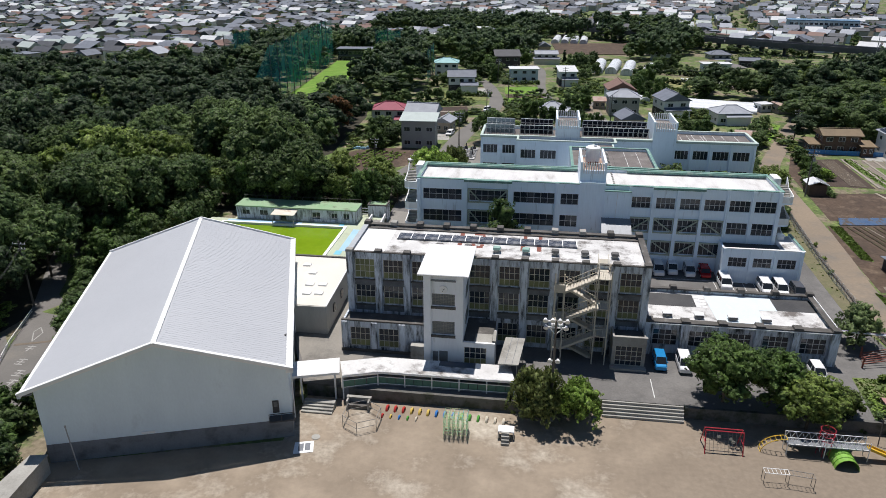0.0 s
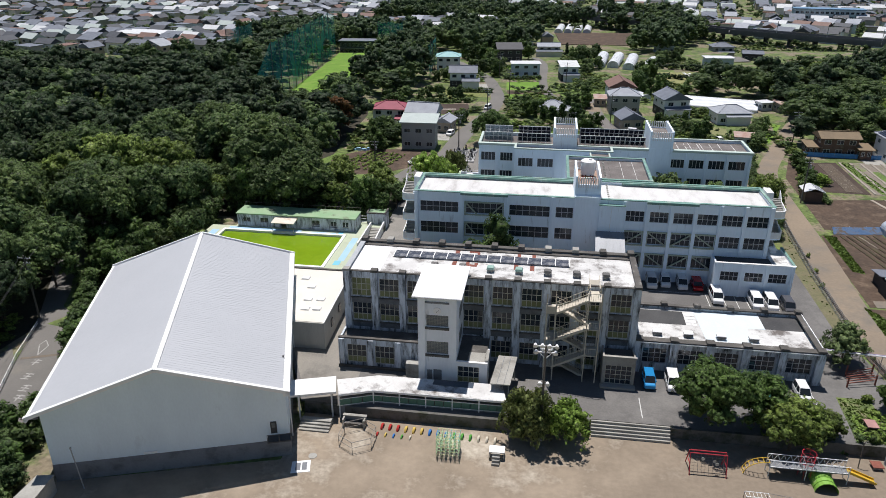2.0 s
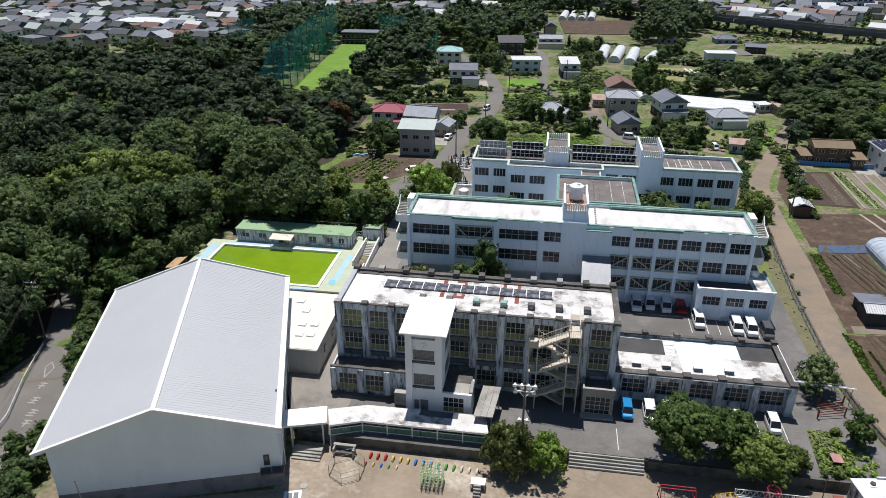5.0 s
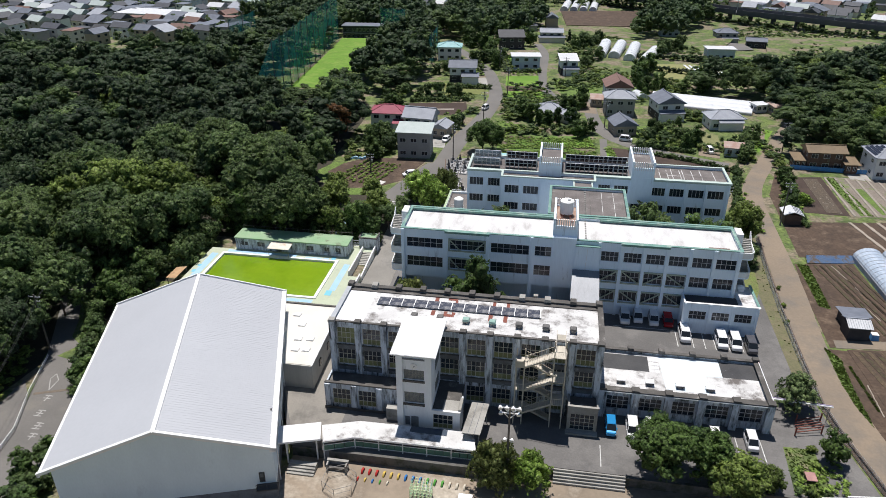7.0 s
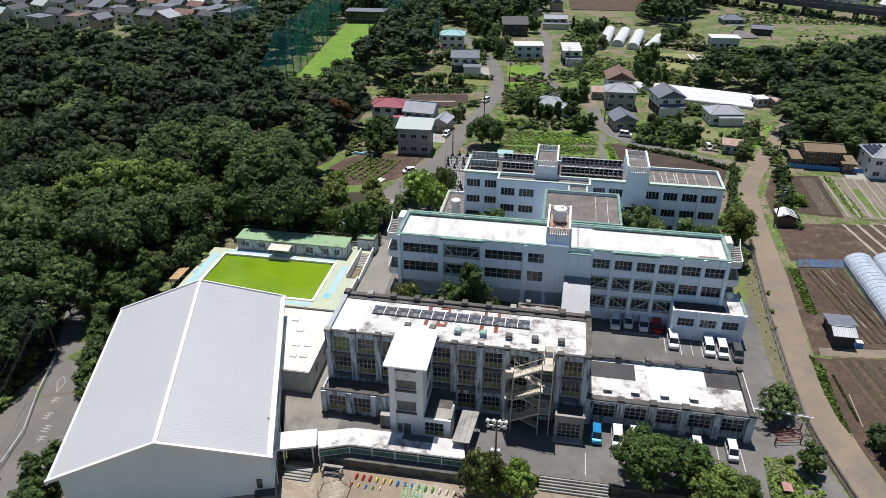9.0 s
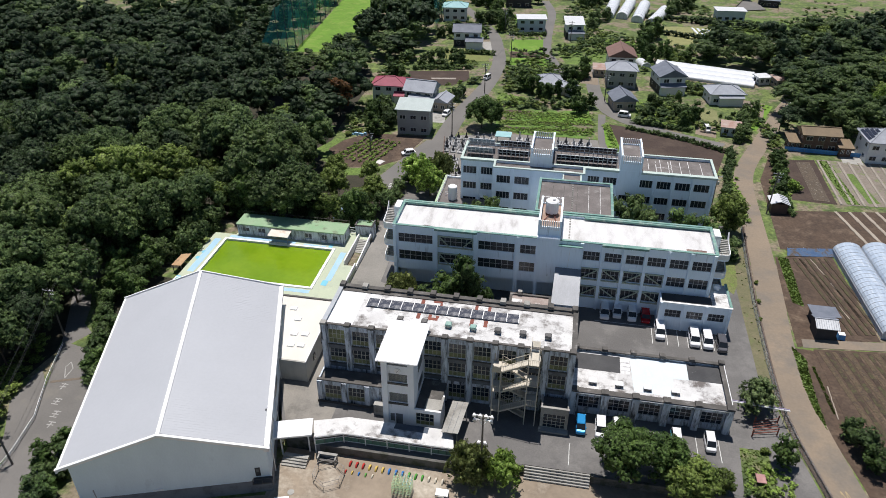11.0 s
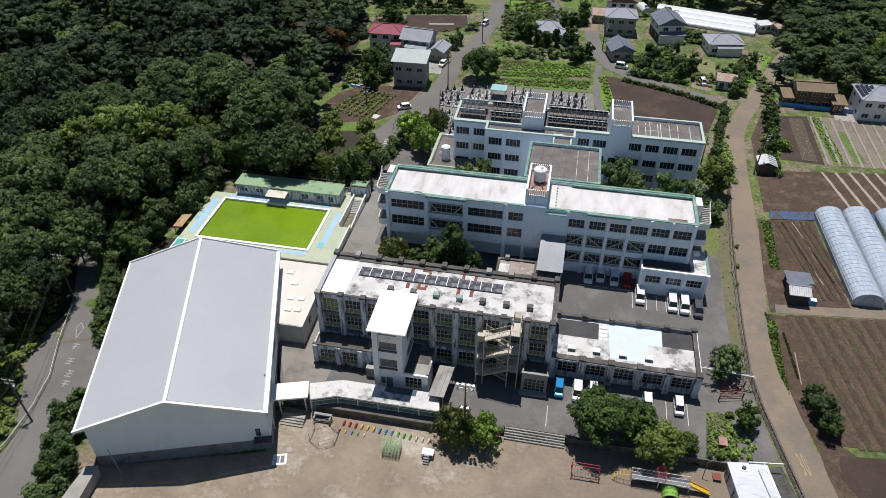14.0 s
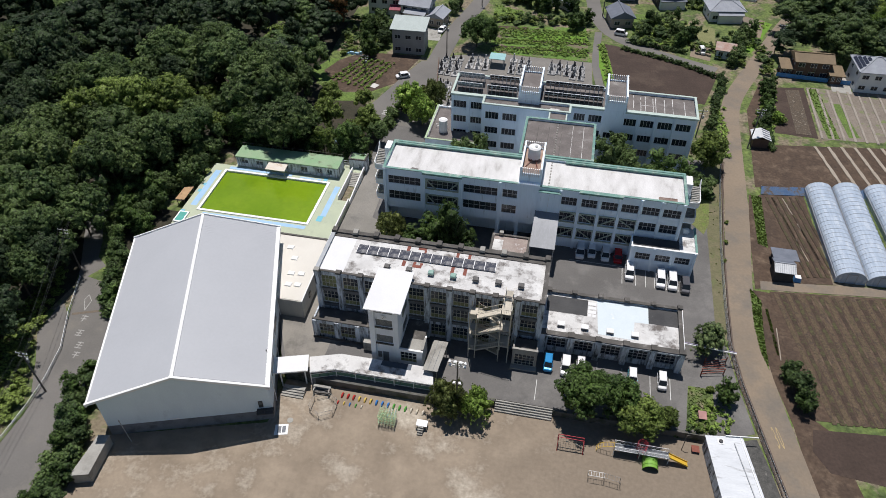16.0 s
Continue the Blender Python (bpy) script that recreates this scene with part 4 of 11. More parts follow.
for i in range(9):
    part("roof_block", Geo().box(12.4, 12.7, 114 + i, 114.35 + i, BT - 0.55, BT - 0.42), CONC, mid)
part("roof_weeds", Geo().box(33.4, 36.9, 113.6, 115.2, BT - 0.55, BT - 0.53), surf("mossy_patch", (0.16, 0.1, 0.085), (0.3, 0.24, 0.2), 0.95, 0.9, 6, 0.3, 0.3), mid, "reddish moss patch")
for x0, x1, y0, y1 in ((-15.2, -13.3, 114.0, 114.9), (-8.6, -6.0, 113.6, 114.5)):
    part("roof_stain", Geo().slab([(x0, y0), (x1 - 0.3, y0 - 0.1), (x1, y1 - 0.2), (x0 + 0.5, y1)], BT - 0.55, BT - 0.535), ROOFGREY, mid)


def comb_tower(owner, x0, x1, y0, y1, z0, z1, deck):
    """A roof tower with two side walls and a comb of fins at both ends."""
    part("tower_wall", Geo().box(x0, x0 + 0.35, y0, y1, z0, z1), BLUEWALL, owner)
    part("tower_wall", Geo().box(x1 - 0.35, x1, y0, y1, z0, z1), BLUEWALL, owner)
    part("tower_front", Geo().box(x0 + 0.35, x1 - 0.35, y0, y0 + 0.3, z0, z1 - 1.35), BLUEWALL, owner)
    part("tower_back", Geo().box(x0 + 0.35, x1 - 0.35, y1 - 0.3, y1, z0, z1 - 1.35), BLUEWALL, owner)
    part("tower_deck", Geo().box(x0 + 0.35, x1 - 0.35, y0 + 0.3, y1 - 0.3, z1 - 1.75, z1 - 1.55), deck, owner)
    n = 9
    for i in range(n):
        x = x0 + 0.35 + (x1 - x0 - 0.7) * (i + 0.5) / n
        for y in (y0 - 0.06, y1 - 0.24):
            part("fin", Geo().box(x - 0.1, x + 0.1, y, y + 0.3, z1 - 1.9, z1 - 0.12), WHITE, owner)


comb_tower(mid, 6.75, 10.95, 113.6, 123.0, BT - 0.6, 19.4, surf("rusty_deck", (0.26, 0.16, 0.12), (0.35, 0.27, 0.22), 0.9, 0.8, 6, 0.15, 0.2))
part("shaft_wall", Geo().box(6.75, 10.95, 112.7, 113.6, 8.0, 16.2), BLUEWALL, mid)
tank = placed("water_tank", "cylindrical cream water tank on the roof tower", "tank", 8.9, 119.2, 17.9)
part("drum", Geo().tube((8.9, 119.2, 18.2), (8.9, 119.2, 20.5), 1.2, 20), WHITE, tank)
part("lid", Geo().tube((8.9, 119.2, 20.5), (8.9, 119.2, 20.75), 1.25, 20, 0.9), WHITE, tank)
part("manhole", Geo().tube((9.2, 119.0, 20.72), (9.2, 119.0, 20.9), 0.3, 12), STEEL, tank)
for sx, sy in ((-0.8, -0.8), (0.8, -0.8), (0.8, 0.8), (-0.8, 0.8)):
    part("foot", Geo().box(8.9 + sx - 0.15, 8.9 + sx + 0.15, 119.2 + sy - 0.15, 119.2 + sy + 0.15, 17.85, 18.2), RUST, tank)
part("pipe", Geo().tube((7.6, 116, 18.0), (8.6, 118.2, 18.3), 0.08), RUST, tank)
part("pipe", Geo().tube((10.1, 115, 18.0), (9.3, 118.2, 18.3), 0.08), RUST, tank)


def end_stair(owner, x_in, x_out, y0, y1):
    """Open stair at a gable end: rounded white parapets storey by storey with a flight between."""
    s = 1 if x_out > x_in else -1
    for k, z in enumerate((5.4, 9.2, 13.0)):
        pts = [(x_in, y0), (x_out - s * 0.9, y0), (x_out - s * 0.3, y0 + 0.25), (x_out, y0 + 0.9), (x_out, y1 - 0.5), (x_in, y1 - 0.5)]
        pts = pts if s > 0 else pts[::-1]
        part("stair_landing", Geo().slab(pts, z - 0.25, z), BLUEWALL, owner)
        run = [(x_in, y0), (x_out - s * 0.9, y0), (x_out - s * 0.3, y0 + 0.25), (x_out, y0 + 0.9), (x_out, y1 - 1.6), (x_out, y1)]
        tops = [1.1, 1.1, 1.1, 1.1, 1.6, 3.0]
        pg = Geo()
        for (ax, ay), (bx, by), ta, tb in zip(run, run[1:], tops, tops[1:]):
            d = math.hypot(bx - ax, by - ay)
            nx, ny = -(by - ay) / d * 0.14 * s, (bx - ax) / d * 0.14 * s
            pg.prism([(ax, ay, z), (bx, by, z), (bx + nx, by + ny, z), (ax + nx, ay + ny, z)], [(ax, ay, z + ta), (bx, by, z + tb), (bx + nx, by + ny, z + tb), (ax + nx, ay + ny, z + ta)])
        part("stair_parapet", pg, WHITE, owner)
        for i in range(10):
            x0, x1 = sorted((x_in + s * 1.2, x_out - s * 0.15))
            part("step", Geo().box(x0, x1, y0 + 1.1 + 0.32 * i, y0 + 1.42 + 0.32 * i, z + 0.19 * i, z + 0.19 * (i + 1)), CONC, owner)
    x0, x1 = sorted((x_in, x_in + s * 1.15))
    part("stair_core", Geo().box(x0, x1, y0 + 2.6, y1, Z0, 16.4), WHITE, owner)


end_stair(mid, BX1, BX1 + 3.0, 116.2, 121.6)
end_stair(mid, BX0, BX0 - 3.0, 116.2, 121.6)

# flat-roofed annex before the middle building
box = placed("car_park_annex", "single-storey pale blue-white annex with flat roof", "building", 35.7, 112, Z0)
AY0, AT = 109.15, 7.4
part("wall_front", Geo().wall(29.8, 42.1, Z0, AT, AY0, AY0 + 0.25, [(30.8, 33.6, 4.3, 5.9), (34.6, 37.4, 4.3, 5.9), (38.3, 41.1, 4.3, 5.9)]), BLUEWALL, box)
part("wall_side", Geo().box(29.8, 30.05, AY0 + 0.25, 112.65, Z0, AT), BLUEWALL, box)
part("wall_side", Geo().box(41.85, 42.1, AY0 + 0.25, 117.0, Z0, AT), BLUEWALL, box)
# Dark deck colour includes the shade cast by the middle building.
part("roof", Geo().box(30.05, 38.9, AY0 + 0.25, 112.65, 6.75, 7.0), BLACKROOF, box, "dark grey roof sheet, the tall block's shade put into its colour")
part("roof_white", Geo().box(38.9, 41.85, AY0 + 0.25, 117.0, 6.75, 7.02), ROOFWHITE, box, "pale roof sheet")
part("floor_slab", Geo().box(30.05, 41.85, AY0 + 0.25, 112.65, Z0 + 0.02, Z0 + 0.12), DARKROOM, box)
part("coping", Geo().box(29.7, 42.2, AY0 - 0.1, AY0 + 0.3, AT, AT + 0.1), WHITE, box)
part("coping", Geo().box(41.8, 42.2, AY0 + 0.3, 117.0, AT, AT + 0.1), GREENTRIM, box)
for x in (32.2, 36.0, 39.7):
    window(box, x, AY0 + 0.12, 4.3, 2.8, 1.6, 4, 2, ALU, bar=0.06)
for x in (30.0, 34.1, 37.85, 41.8):
    part("pilaster", Geo().box(x - 0.2, x + 0.2, AY0 - 0.2, AY0, Z0, AT), BLUEWALL, box)
v = part("roof_vent", Geo().box(39.8, 40.7, 115.2, 116.1, 7.02, 7.6), WHITE, box)
part("hood", Geo().box(39.6, 40.9, 115.0, 116.3, 7.6, 7.95, 0.35), WHITE, v)

# links between the front and middle buildings
lk = placed("link_building", "low link building with stained flat roof and black coping", "building", 6, 102, Z0)
part("walls", Geo().box(2.9, 10.3, 104.4, 109.6, Z0, 5.2), STAINED, lk)
part("roof", Geo().box(3.2, 10.0, 104.7, 109.3, 5.2, 5.25), surf("mossy_brown_roof", (0.36, 0.31, 0.28), (0.24, 0.18, 0.16), 0.88, 0.5, 5, 0.15, 0.15, c=(0.6, 0.58, 0.56), cscale=0.5, cut=(0.56, 0.68)), lk, "pale roof with brown moss")
part("roof_patch", Geo().box(3.3, 5.2, 104.9, 108.2, 5.25, 5.265), ROOFWHITE, lk)
for b in ((2.8, 10.4, 104.3, 104.75), (2.8, 10.4, 109.25, 109.7), (2.8, 3.25, 104.75, 109.25), (9.95, 10.4, 104.75, 109.25)):
    part("coping", Geo().box(*b, 5.2, 5.55), DARKCAP, lk)
part("chimney_block", Geo().box(4.2, 5.0, 109.2, 109.9, 5.55, 6.2), CONC, lk)
part("corridor", Geo().box(5.5, 9.5, 94.7, 104.3, Z0, 4.9), STAINED, lk)
sl = placed("sloping_canopy", "sloping grey metal canopy up to the middle building", "canopy", 13, 108, Z0)
slope = surf("grey_metal_sheet", (0.27, 0.28, 0.3), (0.2, 0.21, 0.225), 0.55, 0.3, 5, 0.08, 0.05, metal=0.3, stretch=(1, 0.1, 1))
part("sheet", Geo().prism([(10.4, 105.0, 7.2), (15.3, 105.0, 7.2), (15.3, 112.2, 10.4), (10.6, 112.2, 10.4)], [(10.4, 105.0, 7.32), (15.3, 105.0, 7.32), (15.3, 112.2, 10.52), (10.6, 112.2, 10.52)]), slope, sl)
for i in range(9):
    x = 10.5 + 0.585 * i
    part("rib", Geo().beam((x, 105.0, 7.35), (x + 0.1 - 0.015 * i, 112.2, 10.55), 0.05, 0.06), slope, sl)
for x, y, z in ((10.6, 105.4, 7.3), (15.1, 105.4, 7.3), (10.75, 111.6, 10.1), (15.1, 111.6, 10.1)):
    part("post", Geo().box(x - 0.08, x + 0.08, y - 0.08, y + 0.08, Z0, z), STEEL, sl)

# ---- rear school building ----
rear = placed("rear_school_building", "three-storey pale blue-white school block with solar roof", "building", 15, 153, Z0)
DX0, DX1, DY0, DY1, DT = -12.3, 42.4, 143.8, 152.9, 16.2
FX0, FX1, FY0 = -4.7, 14.9, 140.4
DF = ((4.9, 6.6), (8.7, 10.4), (12.5, 14.3))
DW = [(-11.8, -8.8), (-7.8, -5.2), (15.7, 18.2), (19.0, 21.9), (22.8, 25.7), (26.6, 29.5), (30.4, 33.3), (34.2, 37.3), (38.1, 41.3)]
FW = [(-3.9, -0.9), (0.0, 3.2)]
palecope = surf("pale_green_coping", (0.47, 0.55, 0.5), (0.4, 0.48, 0.44), 0.8, 0.5, 5, 0.08, 0.1)
flat_block(rear, DX0, DX1, DY0, DY1, Z0, DT, [(a, b, za, zb) for a, b in DW for za, zb in DF] + [(FX0 + 0.4, FX1 - 0.4, Z0, DT - 0.7)], BLUEWALL, ROOFGREY, palecope)
part("bay_front", Geo().wall(FX0, FX1, Z0, DT - 0.1, FY0, FY0 + 0.28, [(a, b, za, zb) for a, b in FW for za, zb in DF]), BLUEWALL, rear)
for xa in (FX0, FX1 - 0.28):
    part("bay_side", Geo().box(xa, xa + 0.28, FY0 + 0.28, DY0 - 0.1, Z0, DT - 0.1), BLUEWALL, rear)
    part("bay_coping", Geo().box(xa - 0.1, xa + 0.38, FY0 + 0.4, DY0 - 0.1, DT - 0.1, DT + 0.13), palecope, rear)
part("bay_roof", Geo().box(FX0 + 0.28, FX1 - 0.28, FY0 + 0.28, DY0 + 0.28, DT - 0.8, DT - 0.56), ROOFGREY, rear, "stained grey flat roof")
part("bay_coping", Geo().box(FX0 - 0.1, FX1 + 0.1, FY0 - 0.12, FY0 + 0.4, DT - 0.1, DT + 0.13), palecope, rear)
for x0, x1, y0, y1, mat in ((9.8, 12.6, 140.9, 142.6, ROOFWHITE), (3.0, 3.9, 141.0, 143.0, DARKCAP), (-4.2, 2.6, 143.0, 143.5, DARKCAP), (6.0, 9.4, 141.2, 142.2, DARKCAP)):
    part("roof_stain", Geo().slab([(x0, y0), (x1 - 0.5, y0 + 0.2), (x1, y1), (x0 + 0.6, y1 - 0.2)], DT - 0.56, DT - 0.545), mat, rear)
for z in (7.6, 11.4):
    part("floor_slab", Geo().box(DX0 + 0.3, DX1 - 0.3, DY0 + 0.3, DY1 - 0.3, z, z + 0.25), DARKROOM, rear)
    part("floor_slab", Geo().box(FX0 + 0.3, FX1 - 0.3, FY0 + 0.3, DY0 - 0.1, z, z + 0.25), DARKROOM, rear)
for za, zb in DF:
    for a, b in DW:
        window(rear, (a + b) / 2, DY0 + 0.14, za, b - a, zb - za, 4, 1, ALU, bar=0.08)
    for a, b in FW:
        window(rear, (a + b) / 2, FY0 + 0.14, za, b - a, zb - za, 4, 1, ALU, bar=0.08)
for x in (-12.0, -8.3, 18.6, 22.35, 26.15, 29.95, 33.75, 37.7, 42.1):
    part("pilaster", Geo().box(x - 0.22, x + 0.22, DY0 - 0.28, DY0, Z0, DT), BLUEWALL, rear)
for x in (-0.45, 3.7):
    part("pilaster", Geo().box(x - 0.2, x + 0.2, FY0 - 0.2, FY0, Z0, DT - 0.1), BLUEWALL, rear)
part("raised_coping", Geo().box(DX0 - 0.1, FX0 - 0.1, DY0 - 0.6, DY0 - 0.1, DT - 0.3, DT + 0.142), palecope, rear)
part("raised_coping", Geo().box(FX1 + 0.1, DX1 + 0.1, DY0 - 0.6, DY0 - 0.1, DT - 0.3, DT + 0.142), palecope, rear)
for i, x in enumerate((28.6, 30.2, 31.2, 32.9, 33.5, 35.4, 37.2, 39.8)):
    part("roof_seam", Geo().box(x - 0.07, x + 0.07, 144.7 + 0.4 * (i % 3), 152.0 - 0.6 * (i % 2), DT - 0.55, DT - 0.53), ROOFWHITE, rear)
part("roof_seam", Geo().box(30.2, 33.5, 147.9, 148.05, DT - 0.55, DT - 0.525), ROOFWHITE, rear)
part("roof_pipe", Geo().beam((FX1 + 0.4, DY0 + 0.6, DT - 0.4), (22.0, DY0 + 0.6, DT - 0.4), 0.1, 0.1), WHITE, rear)
comb_tower(rear, 3.0, 7.8, 143.3, 152.9, DT - 0.6, 20.0, ROOFGREY)
comb_tower(rear, 22.2, 26.8, 143.2, 152.9, DT - 0.6, 20.0, ROOFGREY)
part("tower_foot", Geo().box(22.2, 26.8, 143.16, 143.8, 10.6, 16.5), BLUEWALL, rear)


TUBES = surf("pale_glass_tubes", (0.3, 0.37, 0.42), (0.42, 0.5, 0.55), 0.18, 2.0, 8.0, 0.2, 0.05, c=(0.1, 0.13, 0.16), cscale=2.0, cut=(0.5, 0.6), stretch=(3, 1, 1), spec=0.7)


def solar_rack(x0, x1, ys, z, n, label, cells=CELLS):
    """Rows of solar panels tilted to the sun, their backs and legs towards the school yard."""
    r = placed("solar_rack", label, "solar panel", (x0 + x1) / 2, ys[0], z, "roof solar racks")
    w = (x1 - x0) / n
    pm = Geo().box(-w / 2 + 0.05, w / 2 - 0.05, -1.5, 1.5, 0, 0.07).mesh("panel")
    for y, lift in zip(ys, (0.2, 0.7)):
        base, z = z, z + lift
        part("rail", Geo().box(x0, x1, y + 0.94, y + 1.04, z + 0.12, z + 0.2), WHITE, r)
        part("rail", Geo().box(x0, x1, y - 0.14, y - 0.04, z + 1.2, z + 1.3), WHITE, r)
        part("top_edge", Geo().box(x0 - 0.05, x1 + 0.05, y - 1.1, y - 0.98, z + 2.26, z + 2.38), WHITE, r)
        for i in range(n):
            part("panel", pm, cells, r, "", pose(x0 + w * (i + 0.5), y, z + 1.2, -48, 0, 0))
        for i in range(n + 1):
            part("leg", Geo().tube((x0 + w * i, y - 1.0, base), (x0 + w * i, y - 1.0, z + 2.25), 0.05), ALU, r)
            part("leg", Geo().tube((x0 + w * i, y + 1.0, base), (x0 + w * i, y + 1.0, z + 0.2), 0.05), ALU, r)
            part("edge_strip", Geo().beam((x0 + w * i, y + 1.04, z + 0.1), (x0 + w * i, y - 1.04, z + 2.33), 0.07, 0.1), WHITE, r)
        z = base


solar_rack(-11.4, -5.6, (146.6, 150.2), DT - 0.55, 6, "two rows of pale glass tube collectors on the roof", TUBES)
solar_rack(-4.3, 2.4, (146.4, 150.2), DT - 0.55, 7, "two rows of dark tilted solar panels")
solar_rack(8.6, 21.6, (146.2, 150.2), DT - 0.55, 13, "two long rows of dark tilted solar panels")

# link between the middle and rear buildings
fl = placed("link_block", "three-storey link block with grey flat roof", "building", 13, 130, Z0)
flat_block(fl, 5.7, 20.6, 123.2, 137.3, Z0, 15.95, [], BLUEWALL, ROOFGREY, GREENTRIM, parapet=0.5)
part("bridge", Geo().box(10.4, 14.2, 137.4, 140.3, Z0, 15.7), BLUEWALL, fl)
for x in (10.3, 14.0):
    part("bridge_coping", Geo().box(x, x + 0.3, 137.42, 140.26, 15.7, 16.02), palecope, fl)
part("bridge_deck", Geo().box(10.6, 14.0, 137.42, 140.26, 15.7, 15.74), ROOFGREY, fl)
for i, x in enumerate((8.6, 10.9, 13.6, 15.9, 18.2)):
    part("roof_seam", Geo().box(x - 0.05, x + 0.05, 124.0, 135.4 + 0.3 * i, 15.45, 15.462), ROOFWHITE if i > 2 else DARKCAP, fl)
for i in range(13):
    part("roof_block", Geo().box(12.5, 12.8, 124.4 + 0.95 * i, 124.75 + 0.95 * i, 15.45, 15.6), CONC, fl)
lw = placed("utility_wing", "single-storey wing with railings and tank on its roof", "building", -11, 147, Z0)
part("wall_front", Geo().wall(-17.4, -4.8, Z0, 6.6, 138.4, 138.65, [(-16.4, -14.4, 3.6, 4.9), (-11.5, -7.5, 3.6, 4.9)]), BLUEWALL, lw)
part("wall_side", Geo().box(-17.4, -17.15, 138.65, 153.5, Z0, 6.6), BLUEWALL, lw)
part("wall_back", Geo().box(-17.15, -12.3, 153.25, 153.5, Z0, 6.6), BLUEWALL, lw)
part("roof", Geo().slab([(-17.15, 138.65), (-4.8, 138.65), (-4.8, 143.7), (-12.4, 143.7), (-12.4, 153.25), (-17.15, 153.25)], 5.9, 6.15), ROOFGREY, lw)
pale_rim = surf("pale_green_rim", (0.4, 0.5, 0.33), (0.33, 0.42, 0.27), 0.8, 0.5, 5, 0.08, 0.1)
part("coping", Geo().box(-17.55, -4.8, 138.3, 138.7, 6.6, 6.74), pale_rim, lw)
part("coping", Geo().box(-17.55, -17.1, 138.7, 153.6, 6.6, 6.74), pale_rim, lw)
window(lw, -15.4, 138.52, 3.6, 2.0, 1.3, 2, 1, DARKFRAME)
window(lw, -9.5, 138.52, 3.6, 4.0, 1.3, 4, 1, DARKFRAME)
t2 = placed("rooftop_tank", "small pale cylindrical tank on the wing roof", "tank", -14.0, 142.9, 6.15)
part("drum", Geo().tube((-14.0, 142.9, 6.15), (-14.0, 142.9, 9.3), 1.0, 18), WHITE, t2)
part("lid", Geo().tube((-14.0, 142.9, 9.3), (-14.0, 142.9, 9.6), 1.05, 18, 0.6), WHITE, t2)
rl = placed("roof_railing", "pale steel railing round the wing roof", "railing", -15, 150, 6.15)
for x0, y0, x1, y1 in ((-16.9, 139.2, -16.9, 153), (-16.9, 153, -13.0, 153), (-15.9, 144.2, -13.0, 144.2)):
    for h in (0.5, 1.0):
        part("rail", Geo().tube((x0, y0, 6.15 + h), (x1, y1, 6.15 + h), 0.04), WHITE, rl)
    n = int(math.hypot(x1 - x0, y1 - y0) / 1.5)
    for i in range(n + 1):
        x, y = x0 + (x1 - x0) * i / n, y0 + (y1 - y0) * i / n
        part("post", Geo().tube((x, y, 6.15), (x, y, 6.85), 0.04), WHITE, rl)


# ---- gymnasium, its annex and the pool ----
GYM_O, GYM_TURN = (-50.22, 54.88), 18.45
gym = thing("gymnasium", "large off-white gymnasium with silver-grey gabled metal roof", "building", pose(GYM_O[0], GYM_O[1], 0, 0, 0, GYM_TURN))
GW, GL, EV, RG = 25.6, 36.95, 9.2, 13.75
RM, RXA, RXB, RYA, RYB = 12.5, -1.2, 26.2, -0.95, 37.55
PLINTH = 2.35
# gable roof as two slabs, ridge cap, edge trims; x across, y along
for s, (xa, xb) in enumerate(((RXA + 0.3, RM), (RXB - 0.75, RM))):
    za = EV + (0.1 if s == 0 else 0.25)
    lo = [(xa, RYA + 0.6, za - 0.18), (xb, RYA + 0.6, RG - 0.18), (xb, RYB - 0.2, RG - 0.18), (xa, RYB - 0.2, za - 0.18)]
    lo = lo if s == 0 else lo[::-1]
    part("roof", Geo().prism(lo, [(x, y, z + 0.18) for x, y, z in lo]), GYMROOF, gym, "standing-seam silver-grey metal roof")
    sg = Geo()
    n = 84
    for i in range(n):
        y = RYA + 0.75 + (RYB - RYA - 1.1) * i / (n - 1)
        sg.beam((xa, y, za), (xb, y, RG), 0.03, 0.016 if s else 0.008)
    tagged(part("roof_seams", sg, GYMROOF, gym), kind="stuff")
cap = [(RM - 0.26, RG - 0.04), (RM, RG + 0.04), (RM + 0.26, RG - 0.04)]
part("ridge_cap", Geo().prism([(x, y, z) for y in (RYA,) for x, z in cap] + [(x, RYB, z) for x, z in cap[::-1]], [(x, RYA, z + 0.1) for x, z in cap] + [(x, RYB, z + 0.1) for x, z in cap[::-1]]), WHITE, gym)
for y, w in ((RYA + 0.2, 0.4), (RYB - 0.1, 0.2)):
    for xa in (RXA, RXB):
        part("verge_trim", Geo().beam((xa, y, EV + 0.06), (RM, y, RG + 0.02), w, 0.42), WHITE, gym)
# Grey strips on the roof stand in for the shadow line behind the verge.
for xa, d in ((RXA, 0.3), (RXB, -0.3)):
    part("verge_flashing", Geo().beam((xa + d, RYA + 0.5, EV + 0.14), (RM, RYA + 0.5, RG + 0.03), 0.16, 0.12), GREYBAND, gym, "dull grey strip painted in for the verge's shadow line")
part("gutter", Geo().box(RXA, RXA + 0.3, RYA, RYB, EV - 0.3, EV + 0.12), WHITE, gym)
part("gutter", Geo().box(RXB - 0.75, RXB, RYA, RYB, EV - 0.3, EV + 0.22), WHITE, gym, "wide white box gutter")
cl = Geo()
for i in range(54):
    cl.box(RXB - 0.84, RXB - 0.7, RYA + 0.7 + i * 0.7, RYA + 0.9 + i * 0.7, EV + 0.22, EV + 0.27)
part("gutter_brackets", cl, STEEL, gym)
